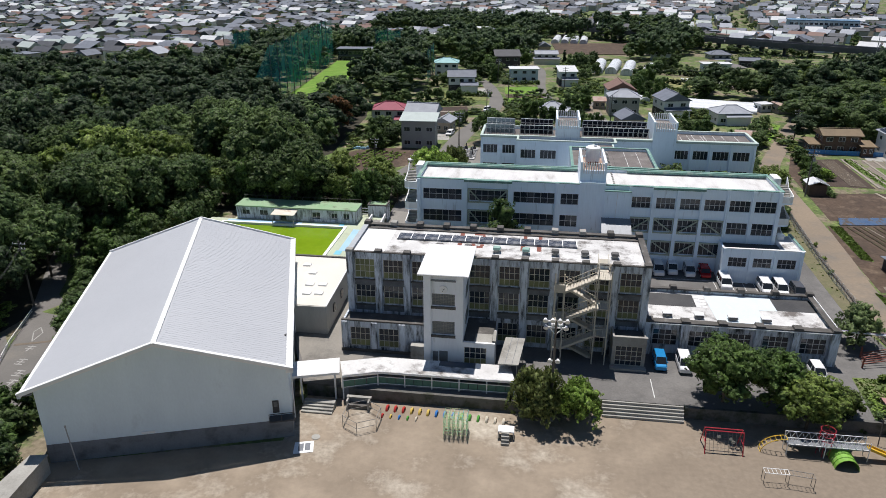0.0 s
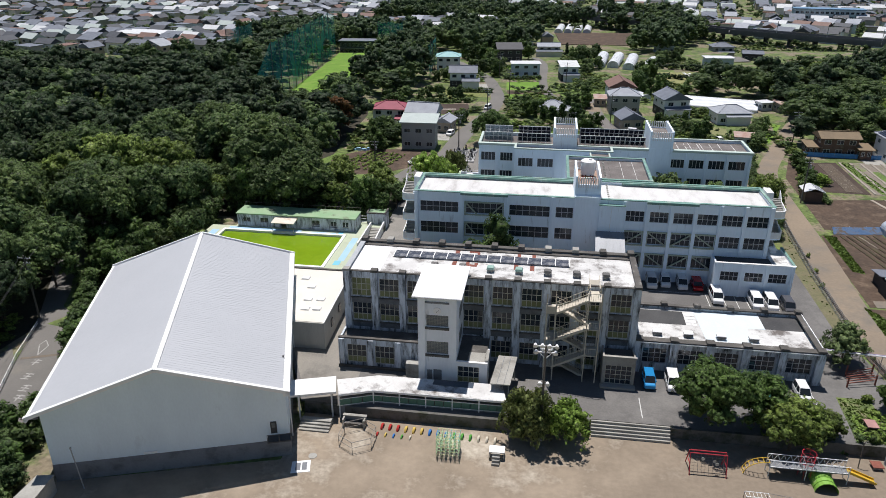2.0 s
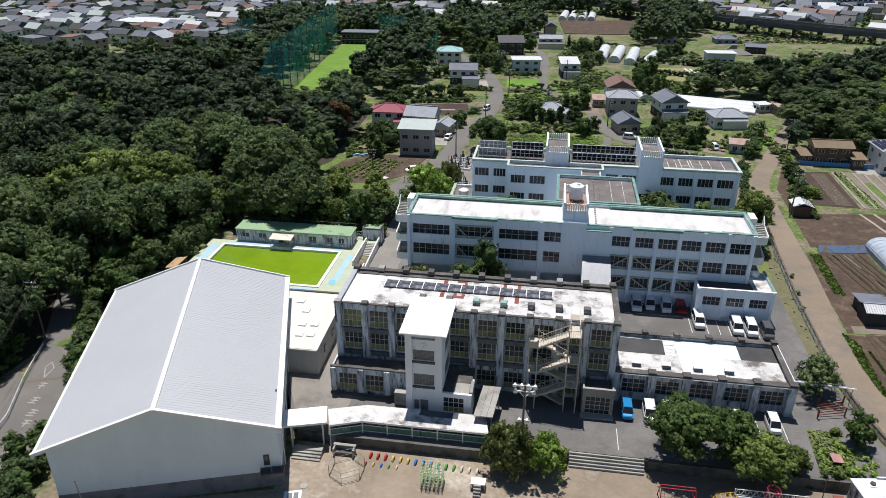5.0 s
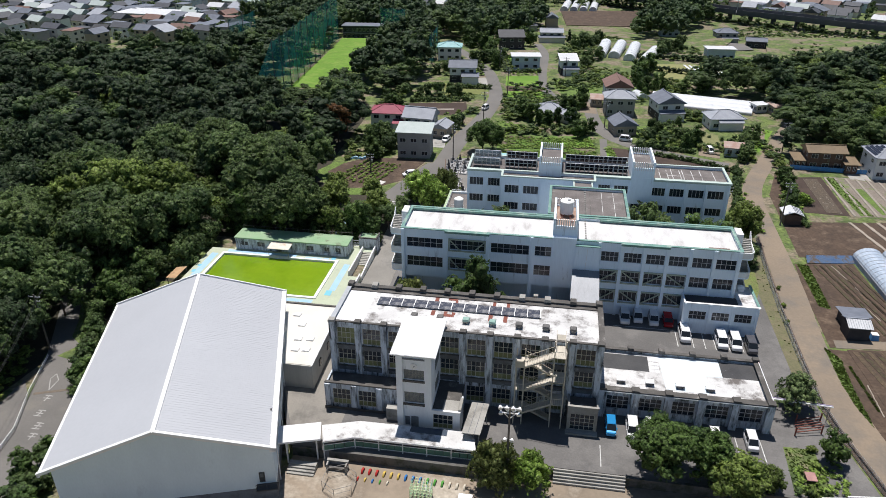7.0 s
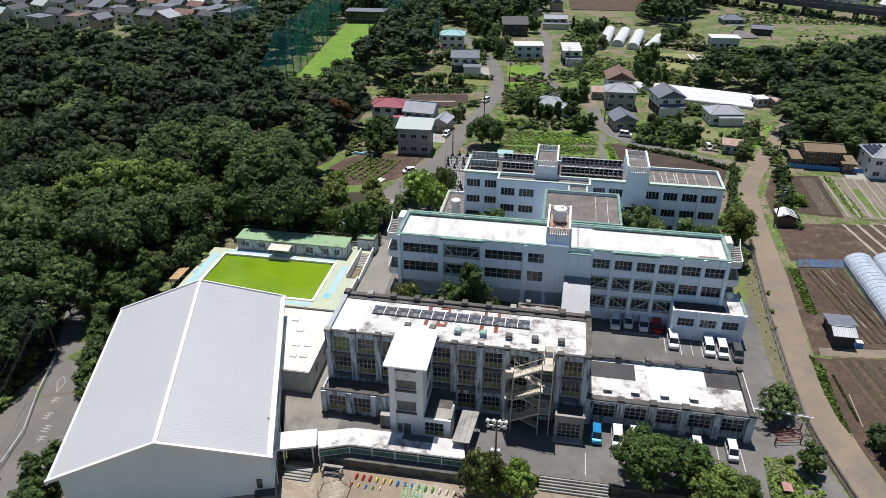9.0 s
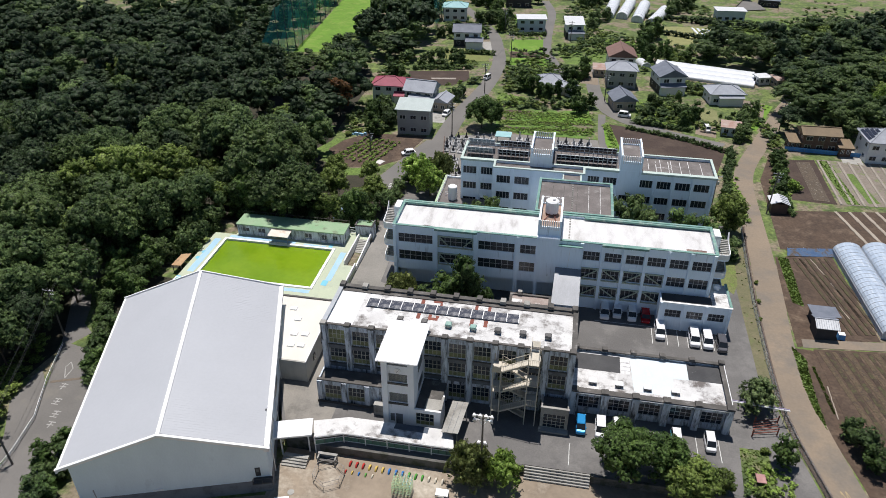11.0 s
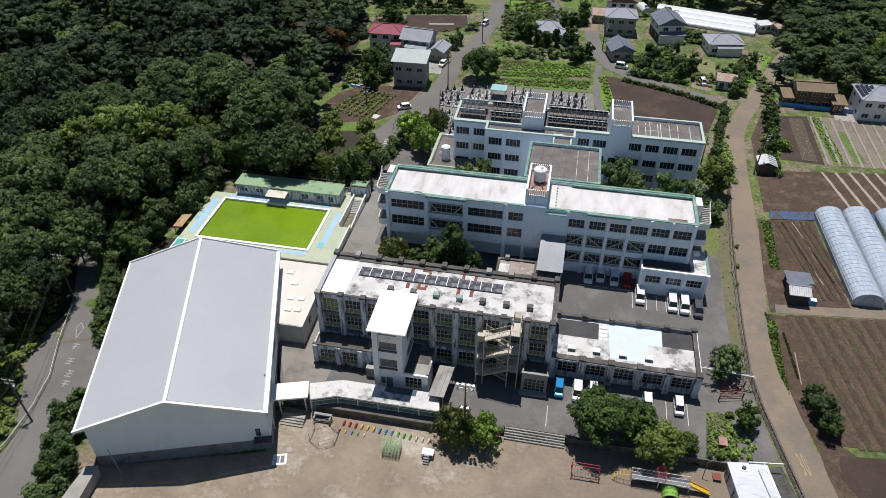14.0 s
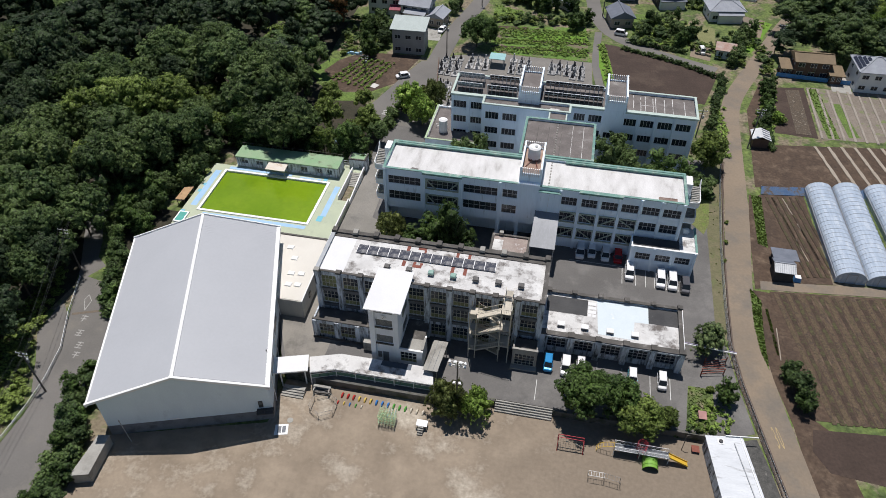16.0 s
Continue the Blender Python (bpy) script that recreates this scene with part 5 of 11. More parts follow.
part("gutter_outlet", Geo().box(RXB - 1.0, RXB - 0.78, RYA + 7.2, RYA + 7.5, EV + 0.22, EV + 0.42), DARKSTEEL, gym)


def gable(y, t):
    shape = [(0, PLINTH), (GW, PLINTH), (GW, EV), (RM, RG - 0.25), (0, EV)]
    return Geo().prism([(x, y, z) for x, z in shape], [(x, y + t, z) for x, z in shape])


part("gable_wall", gable(0.0, 0.3), GYMWALL, gym)
part("gable_wall", gable(GL - 0.3, 0.3), GYMWALL, gym)
part("side_wall", Geo().box(0, 0.3, 0.3, GL - 0.3, PLINTH, EV - 0.05), GYMWALL, gym)
part("side_wall", Geo().box(GW - 0.3, GW, 0.3, GL - 0.3, PLINTH, EV - 0.05), GYMWALL, gym)
part("soffit", Geo().box(RXA + 0.3, 0, RYA + 0.4, RYB - 0.2, EV - 0.28, EV - 0.2), GREYBAND, gym)
part("plinth", Geo().box(-0.04, GW + 0.04, -0.04, GL + 0.04, -0.2, PLINTH), GREYBAND, gym, "grey concrete plinth")
part("vent_grille", Geo().box(9.6, 11.0, -0.1, 0.0, 2.5, 2.75), WHITE, gym, "pale strip vent above the plinth")
gd = part("upper_door", Geo().box(GW - 2.0, GW - 1.3, -0.08, 0.0, 3.4, 5.0), DARKFRAME, gym, "dark narrow door above a small balcony")
part("door_pane", Geo().box(GW - 1.85, GW - 1.45, -0.1, -0.08, 4.2, 4.85), BLOCKGLASS, gd)
bal = part("balcony", Geo().box(GW - 2.4, GW + 0.3, -1.2, 0.0, 2.9, 3.05), DARKSTEEL, gym, "small dark steel balcony")
part("rail", Geo().box(GW - 2.4, GW + 0.3, -1.2, -1.15, 3.95, 4.02).box(GW - 2.4, GW - 2.33, -1.2, -1.13, 3.05, 3.95).box(GW + 0.23, GW + 0.3, -1.2, -1.13, 3.05, 3.95).box(GW - 1.1, GW - 1.03, -1.2, -1.13, 3.05, 3.95), DARKSTEEL, bal)
for y in (5.0, 14, 23, 32):
    part("side_window", Geo().box(GW, GW + 0.05, y, y + 4, 4.6, 6.4), BLOCKGLASS, gym)
    part("down_pipe", Geo().tube((GW + 0.12, y - 1.5, 0), (GW + 0.12, y - 1.5, EV - 0.3), 0.08), WHITE, gym)

gan = placed("gym_annex", "low cream flat-roofed annex beside the gymnasium", "building", -32, 92, Z0)
GA = [(-33.6, 83.6), (-28.0, 83.6), (-28.6, 100.6), (-39.0, 100.6)]
part("wall", Geo().slab(GA, 0.0, 5.7), surf("cream_wall", (0.46, 0.45, 0.41), (0.38, 0.37, 0.34), 0.88, 0.4, 5, 0.06, 0.1, c=(0.2, 0.19, 0.17), cscale=0.7, cut=(0.6, 0.8), stretch=(1, 1, 0.2)), gan)
part("roof", Geo().slab([(-33.3, 83.8), (-28.2, 83.8), (-28.8, 100.4), (-38.8, 100.4)], 5.7, 5.76), surf("cream_roof", (0.66, 0.63, 0.57), (0.6, 0.57, 0.51), 0.85, 0.2, 5, 0.04, 0.06, c=(0.4, 0.36, 0.31), cscale=0.3, cut=(0.66, 0.85)), gan, "cream painted flat roof")
part("rear_coping", Geo().box(-39.1, -28.5, 100.35, 100.75, 5.76, 5.95), DARKCAP, gan)
part("side_coping", Geo().slab([(-28.15, 83.6), (-27.95, 83.6), (-28.45, 100.35), (-28.7, 100.35)], 5.76, 5.86), WHITE, gan)
for x, y in ((-31.9, 87.3), (-30.2, 87.5), (-32.4, 90.2), (-30.5, 90.4), (-33.2, 94.2), (-35.0, 97.0)):
    part("roof_hatch", Geo().box(x - 0.62, x + 0.62, y - 0.5, y + 0.5, 5.76, 5.98, 0.06), WHITE, gan)
for x, y in ((-28.1, 87.0), (-28.25, 91.5), (-28.4, 96)):
    part("window", Geo().box(x, x + 0.12, y, y + 0.9, 3.2, 4.4), PANE, gan)

pool_deck = surf("painted_pool_deck", (0.46, 0.5, 0.36), (0.4, 0.44, 0.33), 0.85, 0.25, 5, 0.06, 0.08, c=(0.33, 0.36, 0.28), cscale=0.4, cut=(0.55, 0.75))
bluepaint = surf("sky_blue_paint", (0.3, 0.48, 0.68), (0.36, 0.53, 0.7), 0.8, 0.6, 6, 0.06, 0.05, c=(0.46, 0.5, 0.42), cscale=0.7, cut=(0.58, 0.7))
teal = surf("teal_paint", (0.16, 0.5, 0.6), (0.2, 0.42, 0.55), 0.8, 0.8, 6, 0.06, 0.05)
PZ = 2.5
pool = placed("swimming_pool", "raised outdoor swimming pool with green water", "pool", -48, 115, Z0)
W0, W1, W2, W3 = -60.7, -35.7, 107.6, 122.6
dg = Geo()
dg.slab([(-63.9, 102.5), (-29.6, 102.5), (-29.6, W2), (-63.9, W2)], 0.0, PZ).slab([(-63.9, W3), (-32.2, W3), (-32.2, 124.4), (-63.9, 124.4)], 0.0, PZ)
dg.slab([(-63.9, W2), (W0, W2), (W0, W3), (-63.9, W3)], 0.0, PZ).slab([(W1, W2), (-29.6, W2), (-29.6, 117.0), (W1, 117.0)], 0.0, PZ).slab([(W1, 117.0), (-32.2, 117.0), (-32.2, W3), (W1, W3)], 0.0, PZ).slab([(-59.0, 124.4), (-32.2, 124.4), (-32.2, 131.0), (-59.0, 131.0)], 0.0, PZ).slab([(-32.2, 127.4), (-29.5, 127.4), (-29.5, 131.0), (-32.2, 131.0)], 0.0, PZ)
part("deck", dg, pool_deck, pool, "painted pale green concrete deck")
part("basin", Geo().box(W0, W1, W2, W3, 0.6, 1.0), GREENPAINT, pool)
water = surf("green_water", (0.165, 0.275, 0.01), (0.135, 0.23, 0.008), 0.15, 0.12, 1.2, 0.06, 0.015, c=(0.2, 0.3, 0.015), cscale=0.1, cut=(0.45, 0.7), spec=0.5)
part("water", Geo().box(W0 + 0.5, W1 - 0.5, W2 + 0.5, W3 - 0.5, 1.0, PZ - 0.25), water, pool, "bright algae-green water")
for b in ((W0, W1, W2, W2 + 0.55), (W0, W1, W3 - 0.55, W3), (W0, W0 + 0.55, W2 + 0.55, W3 - 0.55), (W1 - 0.55, W1, W2 + 0.55, W3 - 0.55)):
    part("pool_edge", Geo().box(*b, 1.0, PZ + 0.18), WHITE, pool, "white concrete pool edge")
for b in ((-60, -45, 123.0, 123.9), (-43, -38, 122.9, 123.4), (-59, -36, 106.2, 107.2), (-62.8, -61.4, 109, 122), (-34.2, -33.0, 111.0, 121.5)):
    part("paint_strip", Geo().box(*b, PZ, PZ + 0.012), bluepaint, pool, "worn sky-blue painted strip")
for b in ((-64.0, -63.0, 105, 107.2), (-34.6, -33.4, 109.2, 111.0), (-37.5, -36.6, 122.9, 124.2), (-63.2, -62.6, 116, 116.9), (-63.4, -62.7, 113.6, 114.6)):
    part("paint_strip", Geo().box(*b, PZ, PZ + 0.016), teal, pool, "teal painted strip")
kid = part("wading_pool", Geo().box(-63.8, -61.6, 103.0, 106.4, PZ, PZ + 0.3), WHITE, pool, "small wading basin")
part("wading_water", Geo().box(-63.5, -61.9, 103.3, 106.1, PZ + 0.3, PZ + 0.31), surf("aqua_paint", (0.12, 0.42, 0.36), None, 0.3, 1, 6, 0.1, 0.0), kid)
part("stair_wall", Geo().box(-32.25, -32.0, 117.4, 128.2, Z0 - 0.2, PZ + 0.85), WHITE, pool, "weathered white parapet")
part("stair_wall", Geo().prism([(-29.75, 117.0, 0.0), (-29.5, 117.0, 0.0), (-29.5, 129.0, 0.0), (-29.75, 129.0, 0.0)], [(-29.75, 117.0, 2.5), (-29.5, 117.0, 2.5), (-29.5, 129.0, PZ + 0.9), (-29.75, 129.0, PZ + 0.9)]), WHITE, pool, "weathered white parapet")
part("stair_wall", Geo().box(-29.85, -29.6, 103.0, 117.0, PZ, PZ + 0.75), WHITE, pool, "weathered white parapet")
for i in range(8):
    part("step", Geo().box(-32.0, -29.75, 123.4 + 0.5 * i, 123.9 + 0.5 * i, Z0 - 0.1, Z0 + 0.12 * (i + 1)), CONC, pool)
house = placed("pool_house", "low changing house with faded green flat roof", "building", -46.5, 127, PZ)
part("wall", Geo().wall(-58.6, -34.4, PZ, 5.0, 124.6, 124.85, [(-57.5, -55.9, 3.4, 4.3), (-53.9, -52.2, 3.3, 4.4), (-49.6, -48.5, PZ, 4.6), (-43.2, -41.6, 3.1, 4.5), (-39.4, -38.2, 3.1, 4.4), (-37.0, -35.8, 3.1, 4.4)]), STAINED, house)
part("side_wall", Geo().box(-58.6, -58.35, 124.85, 128.9, PZ, 5.0), STAINED, house)
part("side_wall", Geo().box(-34.65, -34.4, 124.85, 128.9, PZ, 5.0), STAINED, house)
part("back_wall", Geo().box(-58.35, -34.65, 128.65, 128.9, PZ, 5.0), STAINED, house)
part("roof", Geo().box(-58.75, -34.25, 124.4, 129.05, 5.0, 5.22), GREENPAINT, house, "faded green painted roof")
for x, w in ((-56.7, 1.6), (-53.05, 1.7), (-42.4, 1.6), (-38.8, 1.2), (-36.4, 1.2)):
    window(house, x, 124.72, 3.3, w, 1.1, 2, 1, ALU)
part("awning", Geo().prism([(-50.6, 121.9, 4.45), (-46.0, 121.9, 4.45), (-46.0, 124.6, 4.7), (-50.6, 124.6, 4.7)], [(-50.6, 121.9, 4.55), (-46.0, 121.9, 4.55), (-46.0, 124.6, 4.8), (-50.6, 124.6, 4.8)]), surf("rusty_white_sheet", (0.66, 0.62, 0.55), (0.62, 0.55, 0.45), 0.7, 0.6, 5, 0.05, 0.05, c=(0.45, 0.28, 0.17), cscale=0.5, cut=(0.55, 0.7)), house, "rust-streaked white awning")
for x in (-50.4, -46.2):
    part("awning_post", Geo().tube((x, 122.1, PZ), (x, 122.1, 4.45), 0.06), STEEL, house)
part("fence_rail", Geo().tube((-58.6, 129, 5.9), (-34.4, 129, 5.9), 0.04), POLE, house)
for i in range(11):
    part("fence_post", Geo().tube((-58.6 + 2.42 * i, 129, 5.2), (-58.6 + 2.42 * i, 129, 5.95), 0.05), POLE, house)
shed = placed("pump_house", "small stained concrete pump house by the pool", "building", -31, 130, Z0)
part("wall", Geo().box(-33.2, -29.4, 129.2, 132.0, Z0, 4.7), STAINED, shed)
part("roof", Geo().box(-33.0, -29.6, 129.4, 131.8, 4.7, 4.75), GREENPAINT, shed)
part("coping", Geo().box(-33.3, -29.3, 129.1, 129.4, 4.7, 4.95).box(-33.3, -33.0, 129.4, 132.1, 4.7, 4.95).box(-29.6, -29.3, 129.4, 132.1, 4.7, 4.95), DARKCAP, shed)
for z in (PZ + 0.3, PZ + 0.9, PZ + 1.5):
    part("gate_rail", Geo().box(-34.4, -33.3, 129.3, 129.36, z, z + 0.12), WHITE, shed)

# lean-to beside the pool
hutch = placed("pool_shelter", "low open shelter with weathered tan board roof", "shelter", -64.9, 111.5, Z0)
part("roof", Geo().prism([(-66.2, 109.3, 3.2), (-64.0, 109.1, 3.5), (-64.0, 113.8, 3.5), (-66.2, 113.6, 3.2)], [(-66.2, 109.3, 3.28), (-64.0, 109.1, 3.58), (-64.0, 113.8, 3.58), (-66.2, 113.6, 3.28)]), surf("tan_boards", (0.46, 0.31, 0.17), (0.36, 0.22, 0.12), 0.85, 0.8, 6, 0.15, 0.1, c=(0.1, 0.07, 0.05), cscale=1.0, cut=(0.6, 0.7)), hutch)
for x, y in ((-66.0, 109.5), (-64.2, 109.4), (-64.2, 113.5), (-66.0, 113.3)):
    part("post", Geo().box(x - 0.06, x + 0.06, y - 0.06, y + 0.06, 0.3, 3.3), POLE, hutch)


# ---- vehicles ----
TYRE = surf("rubber", (0.02, 0.02, 0.02), None, 0.85, 3, 9, 0.1, 0.0)
CARGLASS = glass_like("car_glass", (0.02, 0.025, 0.03), 0.1, 0.05)
LAMP = surf("clear_lamp", (0.7, 0.7, 0.68), None, 0.15, 3, 9, 0.02, 0.0)
REDLAMP = surf("red_lamp", (0.35, 0.02, 0.02), None, 0.2, 3, 9, 0.02, 0.0)


def paint(name, col, metal=0.2):
    return surf(name, col, tuple(0.93 * v for v in col), 0.25, 1.0, 20.0, 0.01, 0.0, metal=metal, spec=0.6)


def lofted(rings):
    """A skin through rings of equal count, closed at both ends."""
    g, n = Geo(), len(rings[0])
    for r in rings:
        g.v += r
    for k in range(len(rings) - 1):
        for i in range(n):
            j = (i + 1) % n
            g.f.append((k * n + i, k * n + j, (k + 1) * n + j, (k + 1) * n + i))
    g.f.append(tuple(range(n - 1, -1, -1)))
    g.f.append(tuple(range((len(rings) - 1) * n, len(rings) * n)))
    return g


CAR_MESH = {}


def car(x, y, turn, body, label, shape="van", z=None, roof=None, name="car", category="car"):
    """A small parked car or van, its nose towards -y before the turn."""
    ln, wd, ht, nose, tail = {"van": (3.9, 1.62, 1.82, 0.75, 0.12), "big": (4.6, 1.72, 1.86, 0.9, 0.15), "hatch": (3.9, 1.66, 1.5, 1.05, 0.35), "kei": (3.4, 1.48, 1.75, 0.6, 0.1), "sedan": (4.5, 1.7, 1.45, 1.3, 0.9)}[shape]
    ob = thing(name, label, category, pose(x, y, TERRACE + 0.03 if z is None else z, 0, 0, turn), "parked cars")
    h, w, belt = ln / 2, wd / 2, ht * 0.56
    if shape not in CAR_MESH:
        def ring(yy, half, z0, z1):
            c = 0.12
            return [(-half + c, yy, z0), (half - c, yy, z0), (half, yy, z0 + c), (half, yy, z1 - c), (half - c, yy, z1), (-half + c, yy, z1), (-half, yy, z1 - c), (-half, yy, z0 + c)]
        lower = lofted([ring(-h, w * 0.86, 0.3, belt * 0.78), ring(-h + 0.15, w * 0.97, 0.2, belt * 0.88), ring(-h + nose, w, 0.2, belt), ring(h - tail - 0.2, w, 0.2, belt), ring(h - 0.08, w * 0.97, 0.22, belt), ring(h, w * 0.9, 0.3, belt * 0.95)])
        f0, r0 = -h + nose * 0.75, h - tail
        f1, r1 = f0 + (ht - belt) * 0.75, r0 - (ht - belt) * 0.35
        cab = Geo().prism([(-w * 0.95, f0, belt - 0.02), (w * 0.95, f0, belt - 0.02), (w * 0.95, r0, belt - 0.02), (-w * 0.95, r0, belt - 0.02)],
                          [(-w * 0.82, f1, ht - 0.07), (w * 0.82, f1, ht - 0.07), (w * 0.82, r1, ht - 0.07), (-w * 0.82, r1, ht - 0.07)])
        top = Geo().prism([(-w * 0.84, f1 - 0.05, ht - 0.08), (w * 0.84, f1 - 0.05, ht - 0.08), (w * 0.84, r1 + 0.05, ht - 0.08), (-w * 0.84, r1 + 0.05, ht - 0.08)],
                          [(-w * 0.76, f1 + 0.08, ht), (w * 0.76, f1 + 0.08, ht), (w * 0.76, r1 - 0.06, ht), (-w * 0.76, r1 - 0.06, ht)])
        pil = []
        for sx in (-1, 1):
            for ya, yb in ((f0, f1), (0.1, 0.1), (r0 - 0.05, r1)):
                pil.append(Geo().beam((sx * w * 0.955, ya, belt), (sx * w * 0.83, yb, ht - 0.07), 0.07, 0.07))
        tyre = Geo().tube((-0.1, 0, 0), (0.1, 0, 0), 0.3, 14)
        rim = Geo().tube((-0.11, 0, 0), (0.11, 0, 0), 0.18, 10)
        CAR_MESH[shape] = [q.mesh("car_part") for q in (lower, cab, top, tyre, rim, *pil)]
        CAR_MESH[shape][1].materials.append(CARGLASS)
        CAR_MESH[shape][3].materials.append(TYRE)
        CAR_MESH[shape][4].materials.append(ALU)
    lower, cab, top, tyre, rim, *pil = CAR_MESH[shape]

    def own(me, mat):
        k = (me.name, mat.name)
        if k not in CACHE:
            CACHE[k] = me.copy()
            CACHE[k].materials.append(mat)
        return CACHE[k]

    plain_part("body", own(lower, body), None, ob)
    plain_part("cabin_glass", cab, None, ob)
    plain_part("roof", own(top, roof or body), None, ob)
    for q in pil:
        plain_part("pillar", own(q, roof or body), None, ob)
    for sx in (-1, 1):
        for yy in (-h + 0.65, h - 0.65):
            wheel = plain_part("wheel", tyre, None, ob, "", pose(sx * (w - 0.1), yy, 0.3))
            plain_part("rim", rim, None, wheel)
        plain_part("headlight", own(CAR_MESH.setdefault("lamp", Geo().box(-0.16, 0.16, -0.03, 0.05, -0.07, 0.07).mesh("headlight")), LAMP), None, ob, "", pose(sx * (w - 0.28), -h + 0.04, belt * 0.68))
        plain_part("tail_light", own(CAR_MESH["lamp"], REDLAMP), None, ob, "", pose(sx * (w - 0.25), h - 0.02, belt * 0.8, 0, 0, 180))
        plain_part("mirror", own(CAR_MESH.setdefault("mir", Geo().box(-0.09, 0.09, -0.06, 0.06, -0.06, 0.06).mesh("mirror")), body), None, ob, "", pose(sx * (w + 0.06), -h + nose + 0.25, belt + 0.05))
    return ob


CAR_WHITE, CAR_BLUE, CAR_AQUA = paint("white_car_paint", (0.78, 0.78, 0.78), 0.0), paint("blue_car_paint", (0.02, 0.25, 0.55)), paint("aqua_car_paint", (0.12, 0.5, 0.6))
CAR_SILVER, CAR_GREY, CAR_RED, CAR_PALE = paint("silver_car_paint", (0.5, 0.51, 0.52), 0.5), paint("dark_grey_car_paint", (0.1, 0.1, 0.11)), paint("red_car_paint", (0.45, 0.015, 0.02)), paint("pale_blue_car_paint", (0.3, 0.42, 0.5), 0.3)
for x, y, tn, b, sh, lab, rf in (
        (16.7, 81.6, 0, CAR_BLUE, "kei", "bright blue boxy minicar parked at the school wall", None), (19.7, 81.6, 0, CAR_WHITE, "van", "white minivan parked at the school wall", None),
        (22.2, 82.0, 0, CAR_WHITE, "kei", "white boxy minicar parked at the school wall", None), (30.9, 81.4, 0, CAR_AQUA, "kei", "aqua minicar with a white roof", CAR_WHITE), (35.8, 81.6, 0, CAR_WHITE, "kei", "white boxy minicar parked at the school wall", None),
        (20.5, 111.7, 0, CAR_WHITE, "big", "white minivan parked under the school wall", None), (22.8, 112.1, 0, CAR_WHITE, "van", "white van parked under the school wall", None), (25.5, 111.6, 0, CAR_WHITE, "van", "white van parked under the school wall", None),
        (28.0, 111.6, 0, CAR_RED, "hatch", "red hatchback half in the shade of the annex", None), (30.3, 107.6, 0, CAR_WHITE, "big", "white minivan in the car park", None), (36.2, 106.6, 0, CAR_WHITE, "big", "white minivan in the car park", None), (38.4, 106.4, 0, CAR_WHITE, "big", "white minivan in the car park", None),
        (40.8, 105.6, 0, CAR_GREY, "van", "dark grey van in the car park", None), (-39.6, 137.6, 0, CAR_PALE, "big", "pale blue van parked under the trees", CAR_PALE),
        (-26.6, 204.5, -12, CAR_WHITE, "hatch", "white hatchback parked beside a house", None), (-31.6, 174.2, -62, CAR_WHITE, "hatch", "white car parked beside the vegetable field", None), (50.8, 206.6, 10, CAR_WHITE, "kei", "white minicar parked on a gravel plot", None), (27.3, 213.3, 80, CAR_WHITE, "van", "white van before a garage", None),
        (-18.6, 240.0, -20, CAR_WHITE, "kei", "white minicar at the edge of the lane", None), (12.2, 247.5, 60, CAR_WHITE, "kei", "white minicar beside a garden", None),
        (72, 392, 20, CAR_WHITE, "hatch", "white car on a distant lot", None), (75, 391, 20, CAR_SILVER, "hatch", "silver car on a distant lot", None), (78, 390, 20, CAR_GREY, "hatch", "grey car on a distant lot", None), (81, 389, 20, CAR_WHITE, "van", "white car on a distant lot", None)):
    car(x, y, tn, b, lab, sh, z=height(x, y) + 0.04, roof=rf)

# parking lines
LINE = surf("worn_white_line", (0.6, 0.6, 0.58), (0.45, 0.45, 0.43), 0.9, 1.2, 8, 0.15, 0.0, c=(0.15, 0.15, 0.15), cscale=2.0, cut=(0.6, 0.7))
lines = placed("parking_lines", "worn white parking lines on the asphalt", "marking", 30, 100, Z0, kind="structure")
for b in [(x - 0.06, x + 0.06, 104.4, 109.2) for x in (29.0, 31.6, 33.5, 35.2, 37.4, 39.6)] + [(29.0, 39.6, 109.1, 109.22), (18.5, 29.0, 109.2, 109.32), (15.1, 15.22, 74.0, 78.2), (33.9, 34.02, 78.5, 83), (37.2, 37.32, 78.5, 83), (29.2, 29.32, 79, 83.5), (25.0, 25.1, 79, 84)]:
    part("line", Geo().box(*b, Z0 + 0.02, Z0 + 0.026), LINE, lines)

# ---- things in the yard ----
rust_pipe = surf("worn_grey_pipe", (0.2, 0.19, 0.18), (0.28, 0.26, 0.24), 0.6, 2, 8, 0.1, 0.0, metal=0.4)


def pipes(owner, name, segs, r, mat):
    for a, b in segs:
        part(name, Geo().tube(a, b, r), mat, owner)


hexa = placed("hexagon_climber", "low hexagonal frame of bare steel pipe", "play frame", -18.9, 66.6, 0)
hp = [(-18.9 + 2.3 * math.cos(math.pi / 3 * i + 0.5), 66.6 + 2.3 * math.sin(math.pi / 3 * i + 0.5)) for i in range(6)]
pipes(hexa, "post", [((x, y, 0), (x, y, 1.5)) for x, y in hp], 0.035, rust_pipe)
pipes(hexa, "rail", [((*a, 1.5), (*b, 1.5)) for a, b in zip(hp, hp[1:] + hp[:1])], 0.035, rust_pipe)
pipes(hexa, "rail", [((*a, 0.7), (*b, 0.7)) for a, b in zip(hp, hp[1:] + hp[:1])], 0.03, rust_pipe)

TORI = Geo()
for i in range(12):
    for j in range(6):
        a, b = math.pi * i / 11, 2 * math.pi * j / 6
        TORI.v.append(((0.36 + 0.13 * math.cos(b)) * math.cos(a), 0.13 * math.sin(b), (0.36 + 0.13 * math.cos(b)) * math.sin(a)))
